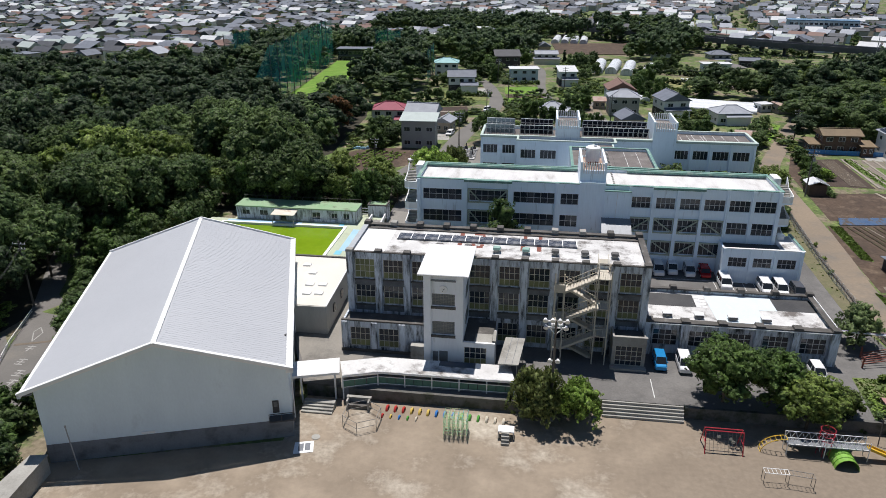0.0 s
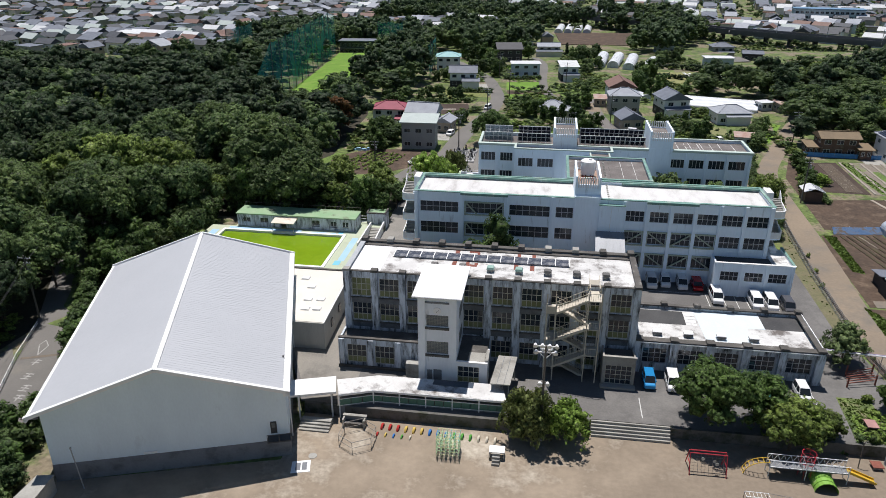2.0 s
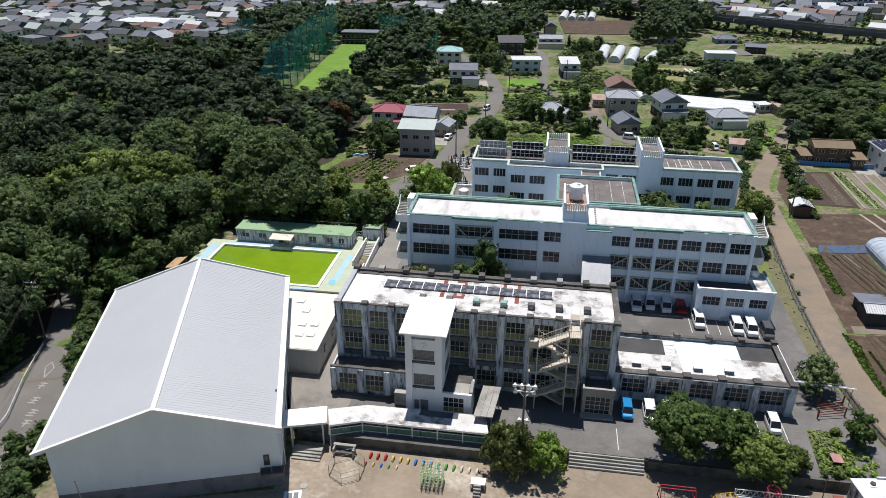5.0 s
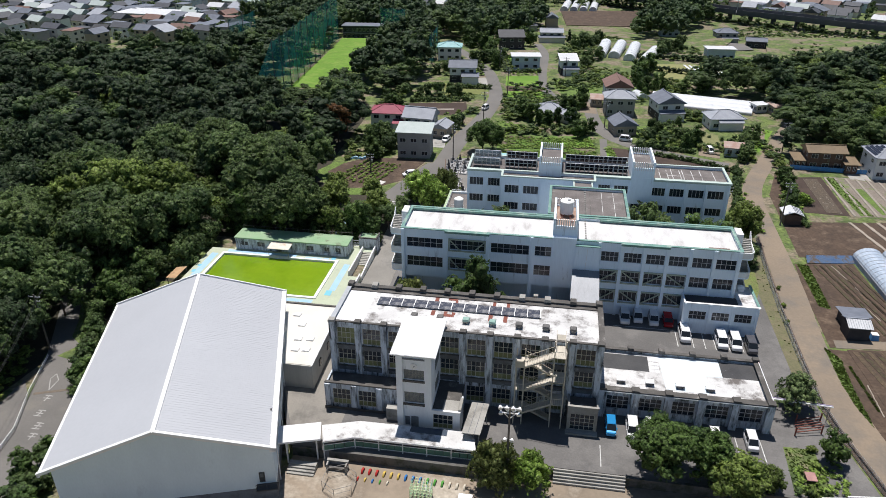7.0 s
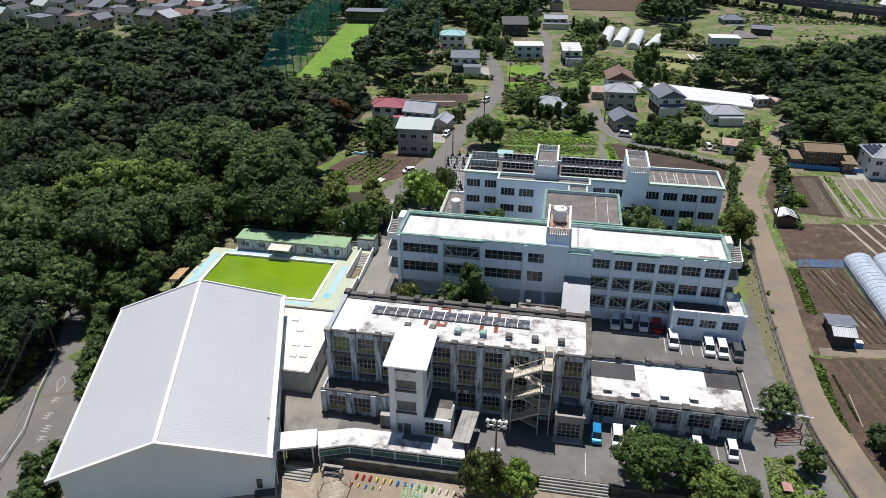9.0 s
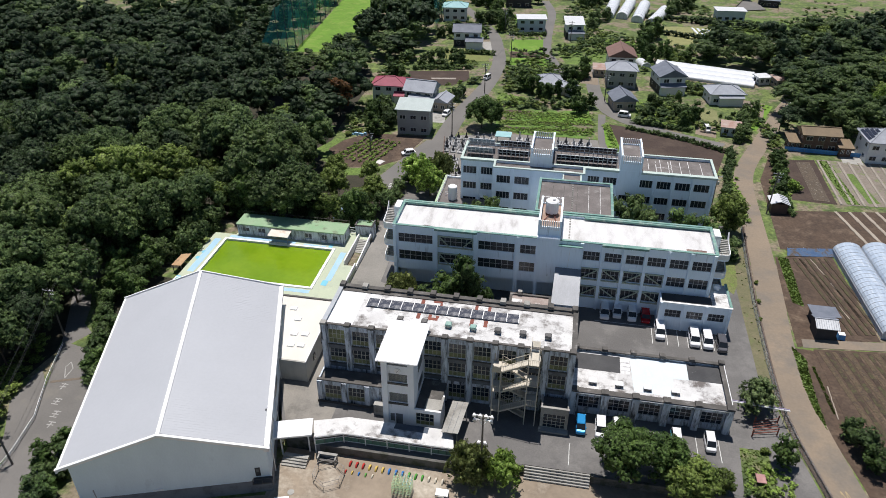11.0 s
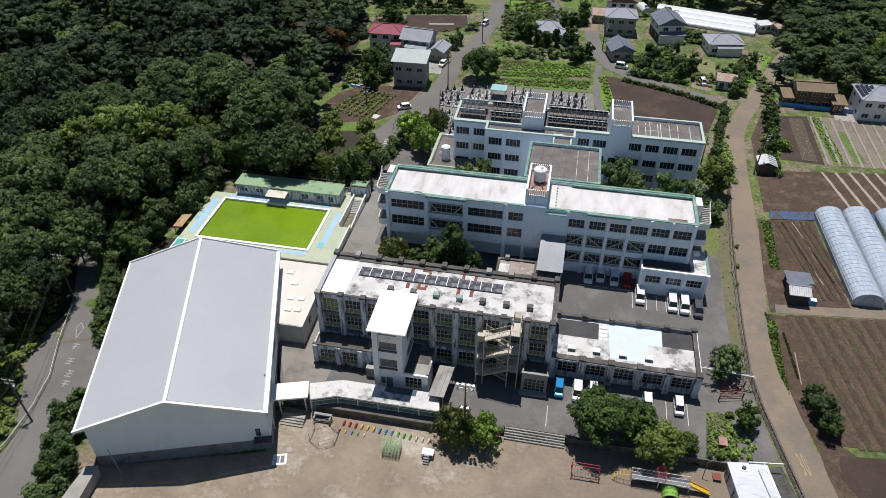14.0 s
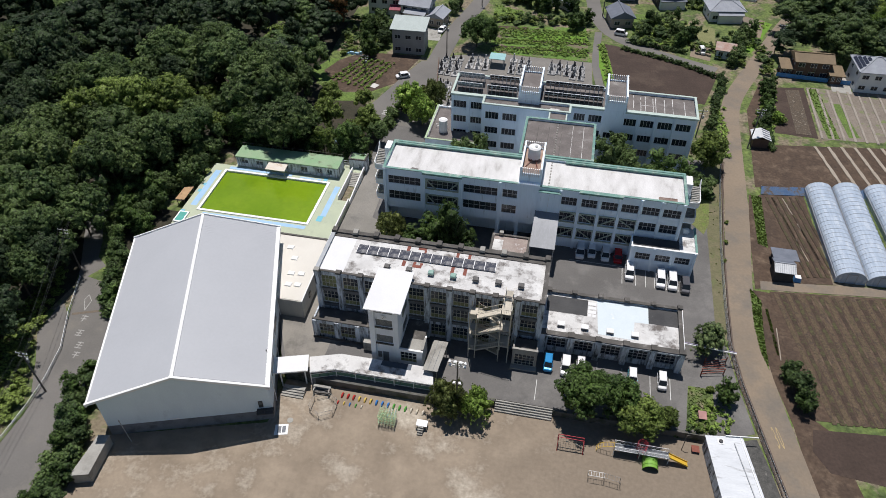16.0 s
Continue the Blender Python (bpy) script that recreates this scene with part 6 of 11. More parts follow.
for i in range(11):
    for j in range(6):
        TORI.f.append((6 * i + j, 6 * i + 6 + j, 6 * i + 6 + (j + 1) % 6, 6 * i + (j + 1) % 6))
HUES = {"red": (0.5, 0.035, 0.03), "yellow": (0.7, 0.5, 0.12), "blue": (0.04, 0.2, 0.55), "green": (0.1, 0.36, 0.06), "cream": (0.68, 0.62, 0.5)}
TYRES = {}
for k, c in HUES.items():
    TYRES[k] = TORI.mesh("buried_tyre")
    TYRES[k].materials.append(surf(k + "_tyre_paint", c, None, 0.6, 2, 8, 0.1, 0.05))


def tyre(k, x, y, s):
    tagged(plain_part("buried_tyre", TYRES[k], None, None, "", Matrix.LocRotScale((x, y, 0.0), Euler((0, 0, radians(84))), (s, s, s))), f"half-buried old tyre painted {k}", "tyre", "painted tyres in the yard")


for i, k in enumerate(["red"] * 3 + ["yellow"] * 3 + ["blue"] * 3 + ["green"] * 3 + ["cream"] * 3):
    tyre(k, -16.5 + 1.0 * i, 69.5 - 0.055 * i, 1.15)
for i, k in enumerate(["red", "yellow", "blue", "green", "cream"]):
    tyre(k, -16.8 + 1.02 * i, 68.0 - 0.03 * i, 0.8)

jungle = placed("jungle_gym", "pale green steel jungle gym of many bars", "play frame", -7.8, 66.0, 0)
jg = [surf("pale_green_bar", (0.3, 0.55, 0.34), (0.4, 0.58, 0.3), 0.5, 2, 8, 0.05, 0.0), surf("pale_yellow_bar", (0.55, 0.55, 0.25), None, 0.5, 2, 8, 0.05, 0.0), surf("aqua_bar", (0.16, 0.45, 0.5), None, 0.5, 2, 8, 0.05, 0.0)]
for i in range(6):
    for j in range(5):
        x, y = -9.1 + 0.52 * i, 65.0 + 0.52 * j
        part("upright", Geo().tube((x, y, 0), (x, y, 2.6), 0.022, 5), jg[0], jungle)
for k in range(1, 6):
    for i in range(6):
        part("bar", Geo().tube((-9.1 + 0.52 * i, 65.0, 0.52 * k), (-9.1 + 0.52 * i, 67.08, 0.52 * k), 0.022, 5), jg[2] if k == 5 and i > 2 else jg[0], jungle)
    for j in range(5):
        part("bar", Geo().tube((-9.1, 65.0 + 0.52 * j, 0.52 * k), (-6.5, 65.0 + 0.52 * j, 0.52 * k), 0.022, 5), jg[1] if k % 2 else jg[0], jungle)

booth = placed("podium", "small white platform with steps in the yard", "podium", -2.1, 65.5, 0)
part("platform", Geo().box(-3.0, -1.2, 65.6, 66.8, 0.95, 1.1), WHITE, booth)
for x in (-2.95, -1.25):
    for y in (65.65, 66.7):
        part("leg", Geo().box(x - 0.05, x + 0.05, y - 0.05, y + 0.05, 0, 0.95), STEEL, booth)
for i in range(4):
    part("step", Geo().box(-2.6, -1.7, 64.5 + 0.28 * i, 64.78 + 0.28 * i, 0, 0.27 * (i + 1)), CONC, booth)

hatch = placed("concrete_hatch", "concrete frame with iron covers set in the yard", "hatch", -24.0, 61.0, 0, kind="structure")
part("kerb", Geo().slab([(-25.0, 59.9), (-22.9, 60.5), (-23.4, 62.4), (-25.4, 61.8)], -0.1, 0.06), WHITE, hatch, "whitewashed kerb")
part("cover", Geo().slab([(-24.6, 60.4), (-24.05, 60.55), (-24.35, 61.75), (-24.9, 61.6)], 0.06, 0.085), GREYBAND, hatch)
part("cover", Geo().slab([(-23.9, 60.6), (-23.35, 60.75), (-23.65, 61.95), (-24.2, 61.8)], 0.06, 0.085), GREYBAND, hatch)
part("ring", Geo().tube((-23.4, 63.1, 0), (-23.4, 63.1, 0.07), 0.5, 18), CONC, hatch)

# floodlight mast
mast = thing("floodlight_mast", "tall grey steel mast with two tiers of floodlights", "light mast", pose(-0.8, 1.7, 0))
part("pole", Geo().tube((3.6, 68.4, 0), (3.6, 68.4, 13.2), 0.2, 10, 0.11), POLE, mast)
part("base_plate", Geo().box(3.25, 3.95, 68.05, 68.75, 0, 0.15), CONC, mast)
part("crossarm", Geo().box(2.3, 4.9, 68.33, 68.43, 13.0, 13.14), WHITE, mast)
part("crossarm", Geo().box(2.3, 4.9, 68.33, 68.43, 12.2, 12.34), WHITE, mast)
part("brace", Geo().beam((2.9, 68.38, 12.2), (3.6, 68.38, 11.4), 0.08, 0.08).beam((4.3, 68.38, 12.2), (3.6, 68.38, 11.4), 0.08, 0.08), WHITE, mast)
part("low_arm", Geo().box(3.1, 4.1, 68.33, 68.43, 8.0, 8.1), WHITE, mast)
for x, z, ty in [(2.4, 13.35, -1), (3.2, 13.35, -1), (4.0, 13.35, -1), (4.8, 13.35, -1), (2.5, 12.5, -1), (3.3, 12.6, 1), (4.1, 12.6, 1), (4.7, 12.5, -1), (3.15, 8.25, -1), (4.05, 8.25, -1)]:
    lamp = part("floodlight", Geo().tube((x, 68.38, z), (x, 68.38 + 0.42 * ty, z - 0.12), 0.12, 10, 0.3), WHITE, mast)
    part("lens", Geo().tube((x, 68.38 + 0.42 * ty, z - 0.12), (x, 68.38 + 0.45 * ty, z - 0.13), 0.27, 10), LAMP, lamp)

# steps from the yard to the forecourt
def steps(name, x0, x1, y0, n, run, rise, label, m=None):
    ob = placed(name, label, "steps", (x0 + x1) / 2, y0, 0, kind="structure")
    for i in range(n):
        part("step", Geo().box(x0, x1, y0 + run * i, y0 + run * n + 0.3, rise * i, rise * (i + 1)), CONC, ob)
    return ob


steps("yard_steps", 8.9, 18.3, 71.45, 5, 0.29, 0.3, "broad worn concrete steps up to the forecourt")
steps("alley_steps", -26.6, -22.8, 67.4, 4, 0.4, 0.2, "low concrete steps to the covered walkway")
# Weathered concrete, darkened further to hold the shade of trees and walkway roof.
WALLDARK = surf("shade_darkened_weathered_concrete", (0.13, 0.125, 0.115), (0.09, 0.088, 0.08), 0.92, 0.6, 5.0, 0.12, 0.2, c=(0.05, 0.055, 0.035), cscale=0.6, cut=(0.5, 0.65))
wall = placed("retaining_wall", "low weathered concrete retaining wall along the yard, shade put into its dark colour", "wall", 20, 71.8, 0, kind="structure")
for a, b in ((0.3, 8.8), (18.4, 44.0)):
    part("wall", Geo().box(a, b, 72.45, 72.75, -0.2, Z0 + 0.05), WALLDARK, wall)
    part("cap", Geo().box(a, b, 72.4, 72.8, Z0 + 0.05, Z0 + 0.1), WALLDARK, wall)
part("wall", Geo().box(-26.9, 0.25, 70.95, 71.38, -0.2, Z0 + 0.05), WALLDARK, wall)
part("wall", Geo().box(-0.1, 0.3, 71.38, 72.8, -0.2, Z0 + 0.05), WALLDARK, wall)
block = placed("low_block", "dark open sink bay with a pale cap beside the steps", "block", -20.0, 69.4, 0)
part("back", Geo().box(-21.4, -18.6, 69.7, 69.9, 0, 1.2), GREYBAND, block)
for x in (-21.4, -18.8):
    part("side", Geo().box(x, x + 0.2, 68.7, 69.7, 0, 1.2), CONC, block)
part("trough", Geo().box(-21.2, -18.8, 68.95, 69.7, 0, 0.55), DARKCAP, block)
part("cap", Geo().box(-21.5, -18.5, 69.5, 69.95, 1.2, 1.32), CONC, block)
corner = placed("concrete_store", "long low concrete box at the corner of the yard", "block", -50.4, 50, 0)
part("body", Geo().slab([(-51.2, 46.0), (-48.7, 46.8), (-49.2, 53.4), (-50.8, 53.0)], 0, 2.2), CONC, corner)
part("cap", Geo().slab([(-51.3, 45.9), (-48.6, 46.7), (-49.1, 53.5), (-50.9, 53.1)], 2.2, 2.35), CONC, corner)
pole2 = placed("bent_pole", "thin grey pole beside the gymnasium wall", "pole", -46.6, 54.4, 0)
part("pole", Geo().tube((-46.6, 54.3, 0), (-47.2, 54.5, 5.2), 0.07), STEEL, pole2)
part("cap", Geo().tube((-47.2, 54.5, 5.2), (-47.2, 54.5, 5.4), 0.1), STEEL, pole2)

# climbing frames
RED = surf("red_frame_paint", (0.45, 0.03, 0.045), (0.38, 0.025, 0.04), 0.5, 2, 8, 0.06, 0.0)
YEL = surf("yellow_frame_paint", (0.62, 0.4, 0.04), (0.55, 0.34, 0.03), 0.5, 2, 8, 0.06, 0.0)
GRN = surf("green_tunnel_paint", (0.2, 0.4, 0.06), (0.17, 0.34, 0.05), 0.6, 1, 8, 0.08, 0.0, c=(0.4, 0.36, 0.3), cscale=0.8, cut=(0.64, 0.75))
net = placed("rope_climber", "red steel frame with a rope climbing net", "play frame", 21.6, 67.4, 0)
for x in (19.6, 23.6):
    for y0, y1 in ((66.2, 67.1), (68.6, 67.6)):
        part("leg", Geo().tube((x, y0, 0), (x, y1, 2.5), 0.06), RED, net)
    part("side_rail", Geo().tube((x, 66.6, 1.2), (x, 68.2, 1.2), 0.04), RED, net)
for y in (67.1, 67.6):
    part("top_rail", Geo().tube((19.6, y, 2.5), (23.6, y, 2.5), 0.06), RED, net)
for i in range(9):
    x = 20.0 + 0.4 * i
    part("rope", Geo().tube((x, 67.1, 2.4), (x + 0.1, 66.3, 0.3), 0.016, 4), rust_pipe, net)
for j in range(6):
    part("rope", Geo().tube((19.7, 67.05 - 0.13 * j, 2.1 - 0.35 * j), (23.5, 67.05 - 0.13 * j, 2.1 - 0.35 * j), 0.016, 4), rust_pipe, net)
for x, z in ((21.0, 1.9), (22.3, 1.7), (22.6, 1.3)):
    part("hoop", Geo().tube((x, 66.95, z), (x, 66.9, z), 0.22, 8), CREAM, net)

play = placed("play_bridge", "play structure with white truss bridge, tunnel and slide", "play frame", 31.5, 67.8, 0)
for x in (28.3, 32.2, 36.6):
    for y in (67.2, 68.4):
        part("post", Geo().tube((x, y, 0), (x, y, 2.4), 0.05), WHITE, play)
part("deck", Geo().box(28.3, 36.6, 67.2, 68.4, 1.35, 1.45), GREYBAND, play)
for y in (67.2, 68.4):
    for z in (1.5, 2.35):
        part("rail", Geo().tube((28.3, y, z), (36.6, y, z), 0.04), WHITE, play)
    for i in range(12):
        x = 28.3 + 0.69 * i
        part("truss_bar", Geo().tube((x, y, 1.5), (x + 0.35, y, 2.35), 0.025, 5), WHITE, play)
        part("truss_bar", Geo().tube((x + 0.35, y, 2.35), (x + 0.69, y, 1.5), 0.025, 5), WHITE, play)
arc = [(28.3 - 2.6 * math.sin(math.pi / 2 * i / 7), 1.9 * math.cos(math.pi / 2 * i / 7)) for i in range(8)]
for y in (67.4, 68.2):
    for (xa, za), (xb, zb) in zip(arc, arc[1:]):
        part("arch_rail", Geo().tube((xa, y, za), (xb, y, zb), 0.04), YEL, play)
for xa, za in arc:
    part("rung", Geo().tube((xa, 67.4, za), (xa, 68.2, za), 0.035), YEL, play)
part("slide_chute", Geo().prism([(36.6, 67.4, 1.4), (36.6, 68.2, 1.4), (39.6, 67.9, 0.35), (39.6, 67.1, 0.35)], [(36.6, 67.4, 1.5), (36.6, 68.2, 1.5), (39.6, 67.9, 0.45), (39.6, 67.1, 0.45)]), YEL, play, "yellow slide")
for d in (0.0, 0.8):
    part("slide_side", Geo().beam((36.6, 67.4 + d, 1.6), (39.6, 67.1 + d, 0.55), 0.06, 0.22), YEL, play)
tun = Geo()
for i in range(9):
    a = math.pi * i / 8
    for y in (65.5, 68.0):
        tun.v.append((34.0 + 1.2 * math.cos(a), y, 1.25 * math.sin(a)))
tun.f = [(2 * i, 2 * i + 1, 2 * i + 3, 2 * i + 2) for i in range(8)]
tm = part("tunnel", tun, GRN, play, "green half-round tunnel")
for y in (65.5, 66.1, 66.7, 67.3, 67.9):
    part("tunnel_rib", Geo().sweep([(34.0 + 1.23 * math.cos(math.pi * i / 8), y, 1.28 * math.sin(math.pi * i / 8)) for i in range(9)], 0.04, 5), GRN, tm)
for k in range(3):
    z = 2.0 + 0.6 * k
    for i in range(14):
        a, b = 2 * math.pi * i / 14, 2 * math.pi * (i + 1) / 14
        part("hoop", Geo().tube((32.4 + 0.75 * math.cos(a), 68.0 + 0.75 * math.sin(a), z), (32.4 + 0.75 * math.cos(b), 68.0 + 0.75 * math.sin(b), z), 0.035, 5), RED, play)
for i in range(6):
    a = 2 * math.pi * i / 6
    part("hoop_post", Geo().tube((32.4 + 0.75 * math.cos(a), 68.0 + 0.75 * math.sin(a), 0), (32.4 + 0.75 * math.cos(a), 68.0 + 0.75 * math.sin(a), 3.2), 0.03, 5), RED, play)
bars = thing("ladder_frame", "white horizontal ladder bars of steel pipe", "play frame", pose(-0.3, -0.9, 0))
for y in (62.9, 63.7):
    part("rail", Geo().tube((24.9, y, 1.5), (27.3, y, 1.5), 0.035), WHITE, bars)
    part("rail", Geo().tube((27.3, y, 1.5), (29.7, y - 0.3, 1.5), 0.035), rust_pipe, bars)
    for x, d in ((24.9, 0), (27.3, 0), (29.7, -0.3)):
        part("post", Geo().tube((x, y + d, 0), (x, y + d, 1.5), 0.035), rust_pipe, bars)
for i in range(13):
    x = 24.9 + 0.4 * i
    part("rung", Geo().tube((x, 62.9 - max(0, x - 27.3) * 0.125, 1.5), (x, 63.7 - max(0, x - 27.3) * 0.125, 1.5), 0.022, 5), WHITE if x < 27.4 else rust_pipe, bars)

# storehouse at the corner of the yard
hut = placed("storehouse", "long white flat-roofed storehouse beside the boundary", "building", 46, 66, 0)
HU = [(41.9, 71.6), (47.6, 72.4), (50.0, 60.5), (43.8, 59.6)]
part("wall", Geo().slab([(42.1, 71.4), (47.4, 72.1), (49.7, 60.8), (44.0, 59.9)], 0, 2.9), STAINED, hut)
part("roof", Geo().slab(HU, 2.9, 3.05), STOREROOF, hut, "pale sheet roof")
part("roof_edge", Geo().beam((47.2, 72.3, 3.1), (49.6, 60.6, 3.1), 0.12, 0.14), WHITE, hut)
part("pipe", Geo().beam((46.2, 70.9, 3.2), (48.4, 61.4, 3.2), 0.12, 0.12), STEEL, hut)
part("pipe", Geo().beam((45.0, 72.0, 3.25), (50.0, 72.6, 3.25), 0.14, 0.14), WHITE, hut)
part("roof_vent", Geo().tube((44.2, 70.9, 3.05), (44.2, 70.9, 3.3), 0.32, 14), DARKSTEEL, hut)
part("vent_base", Geo().box(43.7, 44.7, 70.4, 71.4, 3.05, 3.12), WHITE, hut)
bench = placed("bench", "small weathered reddish box seat", "bench", 41.0, 71.0, 0)
part("seat", Geo().box(40.4, 41.6, 70.0, 71.2, 0.4, 0.5), RUST, bench)
part("base", Geo().box(40.6, 41.4, 70.2, 71.0, 0, 0.4), CONC, bench)
shelf = placed("garden_bench", "pinkish painted bench on the garden plot", "bench", 42.0, 76.2, Z0)
part("seat", Geo().box(41.4, 42.7, 75.2, 76.8, Z0 + 0.6, Z0 + 0.72), surf("pink_board", (0.4, 0.22, 0.2), None, 0.8, 1, 6, 0.1, 0.0), shelf)
for x in (41.55, 42.55):
    part("leg", Geo().box(x - 0.06, x + 0.06, 75.4, 76.6, Z0, Z0 + 0.6), DARKSTEEL, shelf)
small_lamp = placed("leaning_post", "thin dark post with a bent top", "post", 38.9, 70.6, 0)
part("post", Geo().tube((38.9, 70.2, 0), (39.1, 70.8, 3.2), 0.06), POLE, small_lamp)
part("arm", Geo().tube((39.1, 70.8, 3.2), (39.6, 70.9, 3.4), 0.05), POLE, small_lamp)
sheet("garden_plot", [(39.5, 73.3), (44.2, 73.3), (44.2, 82.0), (40.2, 82.0)], EARTH, "weedy garden plot beside the forecourt", lift=0.05)
sheet("boundary_bank", [(45.8, 95), (47.8, 95), (49.6, 126), (51.4, 150), (47.6, 150), (46.4, 126)], surf("dry_bank", (0.16, 0.14, 0.085), (0.12, 0.12, 0.06), 0.95, 0.4, 3, 0.2, 0.4, c=(0.12, 0.14, 0.055), cscale=0.35, cut=(0.56, 0.68)), "grassy bank along the boundary", lift=0.04)

sheet("grass_patch", [(42.6, 126.6), (45.6, 122.6), (46.9, 126.4), (47.9, 138.0), (43.2, 139.0)], surf("olive_grass", (0.16, 0.18, 0.06), (0.11, 0.12, 0.045), 0.95, 0.5, 3, 0.3, 0.4, c=(0.14, 0.21, 0.04), cscale=0.5, cut=(0.52, 0.64)), "bright grass at the end of the car park", lift=0.06)
# boundary fence along the lane
fence = placed("boundary_fence", "grey wire mesh fence with steel posts along the lane", "fence", 48.3, 105, Z0)
FL = [(55.5, 52), (53.5, 60.5), (51.8, 68.5), (50.4, 75.3), (48.6, 84.4), (47.7, 92), (47.9, 103), (48.6, 120), (50.0, 138), (51.2, 150)]
mesh_grey = surf("wire_mesh_grey", (0.34, 0.36, 0.37), (0.28, 0.3, 0.31), 0.6, 1, 9, 0.15, 0.0, metal=0.3)
for (ax, ay), (bx, by) in zip(FL, FL[1:]):
    n = max(1, int(math.hypot(bx - ax, by - ay) / 2.2))
    for i in range(n):
        x0, y0, x1, y1 = ax + (bx - ax) * i / n, ay + (by - ay) * i / n, ax + (bx - ax) * (i + 1) / n, ay + (by - ay) * (i + 1) / n
        part("post", Geo().tube((x0, y0, Z0), (x0, y0, Z0 + 1.6), 0.045), STEEL, fence)
        wires = Geo()
        for k in range(6):
            wires.beam((x0, y0, Z0 + 0.15 + 0.28 * k), (x1, y1, Z0 + 0.15 + 0.28 * k), 0.02, 0.025)
        for k in range(1, 8):
            xx, yy = x0 + (x1 - x0) * k / 8, y0 + (y1 - y0) * k / 8
            wires.box(xx - 0.01, xx + 0.01, yy - 0.01, yy + 0.01, Z0 + 0.1, Z0 + 1.55)
        part("mesh_panel", wires, mesh_grey, fence)
RUSTKERB = surf("rust_brown_kerb", (0.13, 0.095, 0.075), (0.09, 0.07, 0.058), 0.92, 0.6, 5, 0.15, 0.2, c=(0.2, 0.185, 0.165), cscale=0.8, cut=(0.6, 0.72))
kerb = placed("roadside_kerb", "low rust-brown kerb wall along the lane", "kerb", 49.3, 105, Z0, kind="structure")
for (ax, ay), (bx, by) in zip(FL, FL[1:]):
    part("kerb", Geo().beam((ax + 0.7, ay, Z0 + 0.2), (bx + 0.7, by, Z0 + 0.2), 0.25, 0.5), RUSTKERB, kerb)
ramp = placed("rusty_gate", "rust-brown steel gate frame by the fence", "gate", 44.6, 86.5, Z0)
for i in range(6):
    part("bar", Geo().beam((42.3 + 0.15 * i, 84.6 + 0.55 * i, Z0 + 0.6), (46.2 + 0.1 * i, 85.6 + 0.55 * i, Z0 + 0.9), 0.1, 0.1), RUST, ramp)
for x, y in ((42.4, 84.6), (46.2, 85.6), (43.2, 87.4), (46.8, 88.3)):
    part("post", Geo().box(x - 0.08, x + 0.08, y - 0.08, y + 0.08, Z0, Z0 + 1.6), RUST, ramp)
pipeb = placed("pipe_bridge", "white pipes crossing between wing and fence", "pipe", 43.5, 89, Z0)
part("pipe", Geo().tube((39.0, 88.6, 4.6), (48.0, 88.2, 4.4), 0.1), WHITE, pipeb)
part("pipe", Geo().tube((39.0, 88.9, 4.6), (48.0, 88.5, 4.4), 0.07), surf("violet_pipe", (0.35, 0.3, 0.45), None, 0.6, 1, 6, 0.05, 0.0), pipeb)
part("support", Geo().tube((47.6, 88.3, Z0), (47.6, 88.3, 4.5), 0.06), STEEL, pipeb)

sheet("gravel_gap", [(47.7, 72.6), (50.3, 73.5), (51.6, 68.5), (53.2, 61), (50.1, 60.5)], surf("dark_gravel", (0.1, 0.097, 0.09), (0.06, 0.06, 0.056), 0.95, 1.2, 5.0, 0.3, 0.4, c=(0.2, 0.19, 0.175), cscale=1.5, cut=(0.62, 0.7)), "dark gravel behind the storehouse", lift=0.03)
sheet("service_strip", [(44.3, 72), (50.2, 74.5), (48.4, 84), (47.4, 92), (46.0, 96), (46.5, 126), (47.7, 150), (44.4, 150)], ASPHALT, "worn asphalt strip beside the east wing", lift=0.03)
sheet("dirt_strip", [(53.5, 60.5), (54.6, 60.5), (52.4, 69), (51.2, 75.3), (49.3, 84.4), (48.5, 92), (48.6, 104), (50.4, 132), (52.4, 150), (51.4, 150), (49.2, 126), (47.9, 104), (47.7, 92), (48.6, 84.4), (50.4, 75.3), (51.8, 68.5)], SOIL, "bare earth strip outside the fence", lift=0.025)
sheet("roadside_earth", [(60, 44), (70, 44), (62, 77.4), (59.4, 79.5), (57.6, 88), (57.4, 107.6), (53.2, 107.8), (52.9, 98.2), (53.3, 92.5), (54.2, 87.3), (55.5, 81.7), (56.4, 77.2), (57.1, 70.3), (59, 60)], SOIL, "bare earth beside the lane", lift=0.02)
rail = placed("guard_rail", "white steel guard rail along the lane by the wood", "guard rail", -68, 70, 0)
GR = [(-67.0, 40), (-66.9, 50), (-66.7, 57), (-67.1, 62.5), (-68.4, 69), (-72.0, 77), (-75.2, 86)]
for (ax, ay), (bx, by) in zip(GR, GR[1:]):
    n = max(1, int(math.hypot(bx - ax, by - ay) / 2))
    for z in (0.45, 0.8):
        part("rail", Geo().tube((ax, ay, z), (bx, by, z), 0.05), WHITE, rail)
    for i in range(n):
        x, y = ax + (bx - ax) * i / n, ay + (by - ay) * i / n
        part("post", Geo().tube((x, y, 0), (x, y, 0.9), 0.05), STEEL, rail)


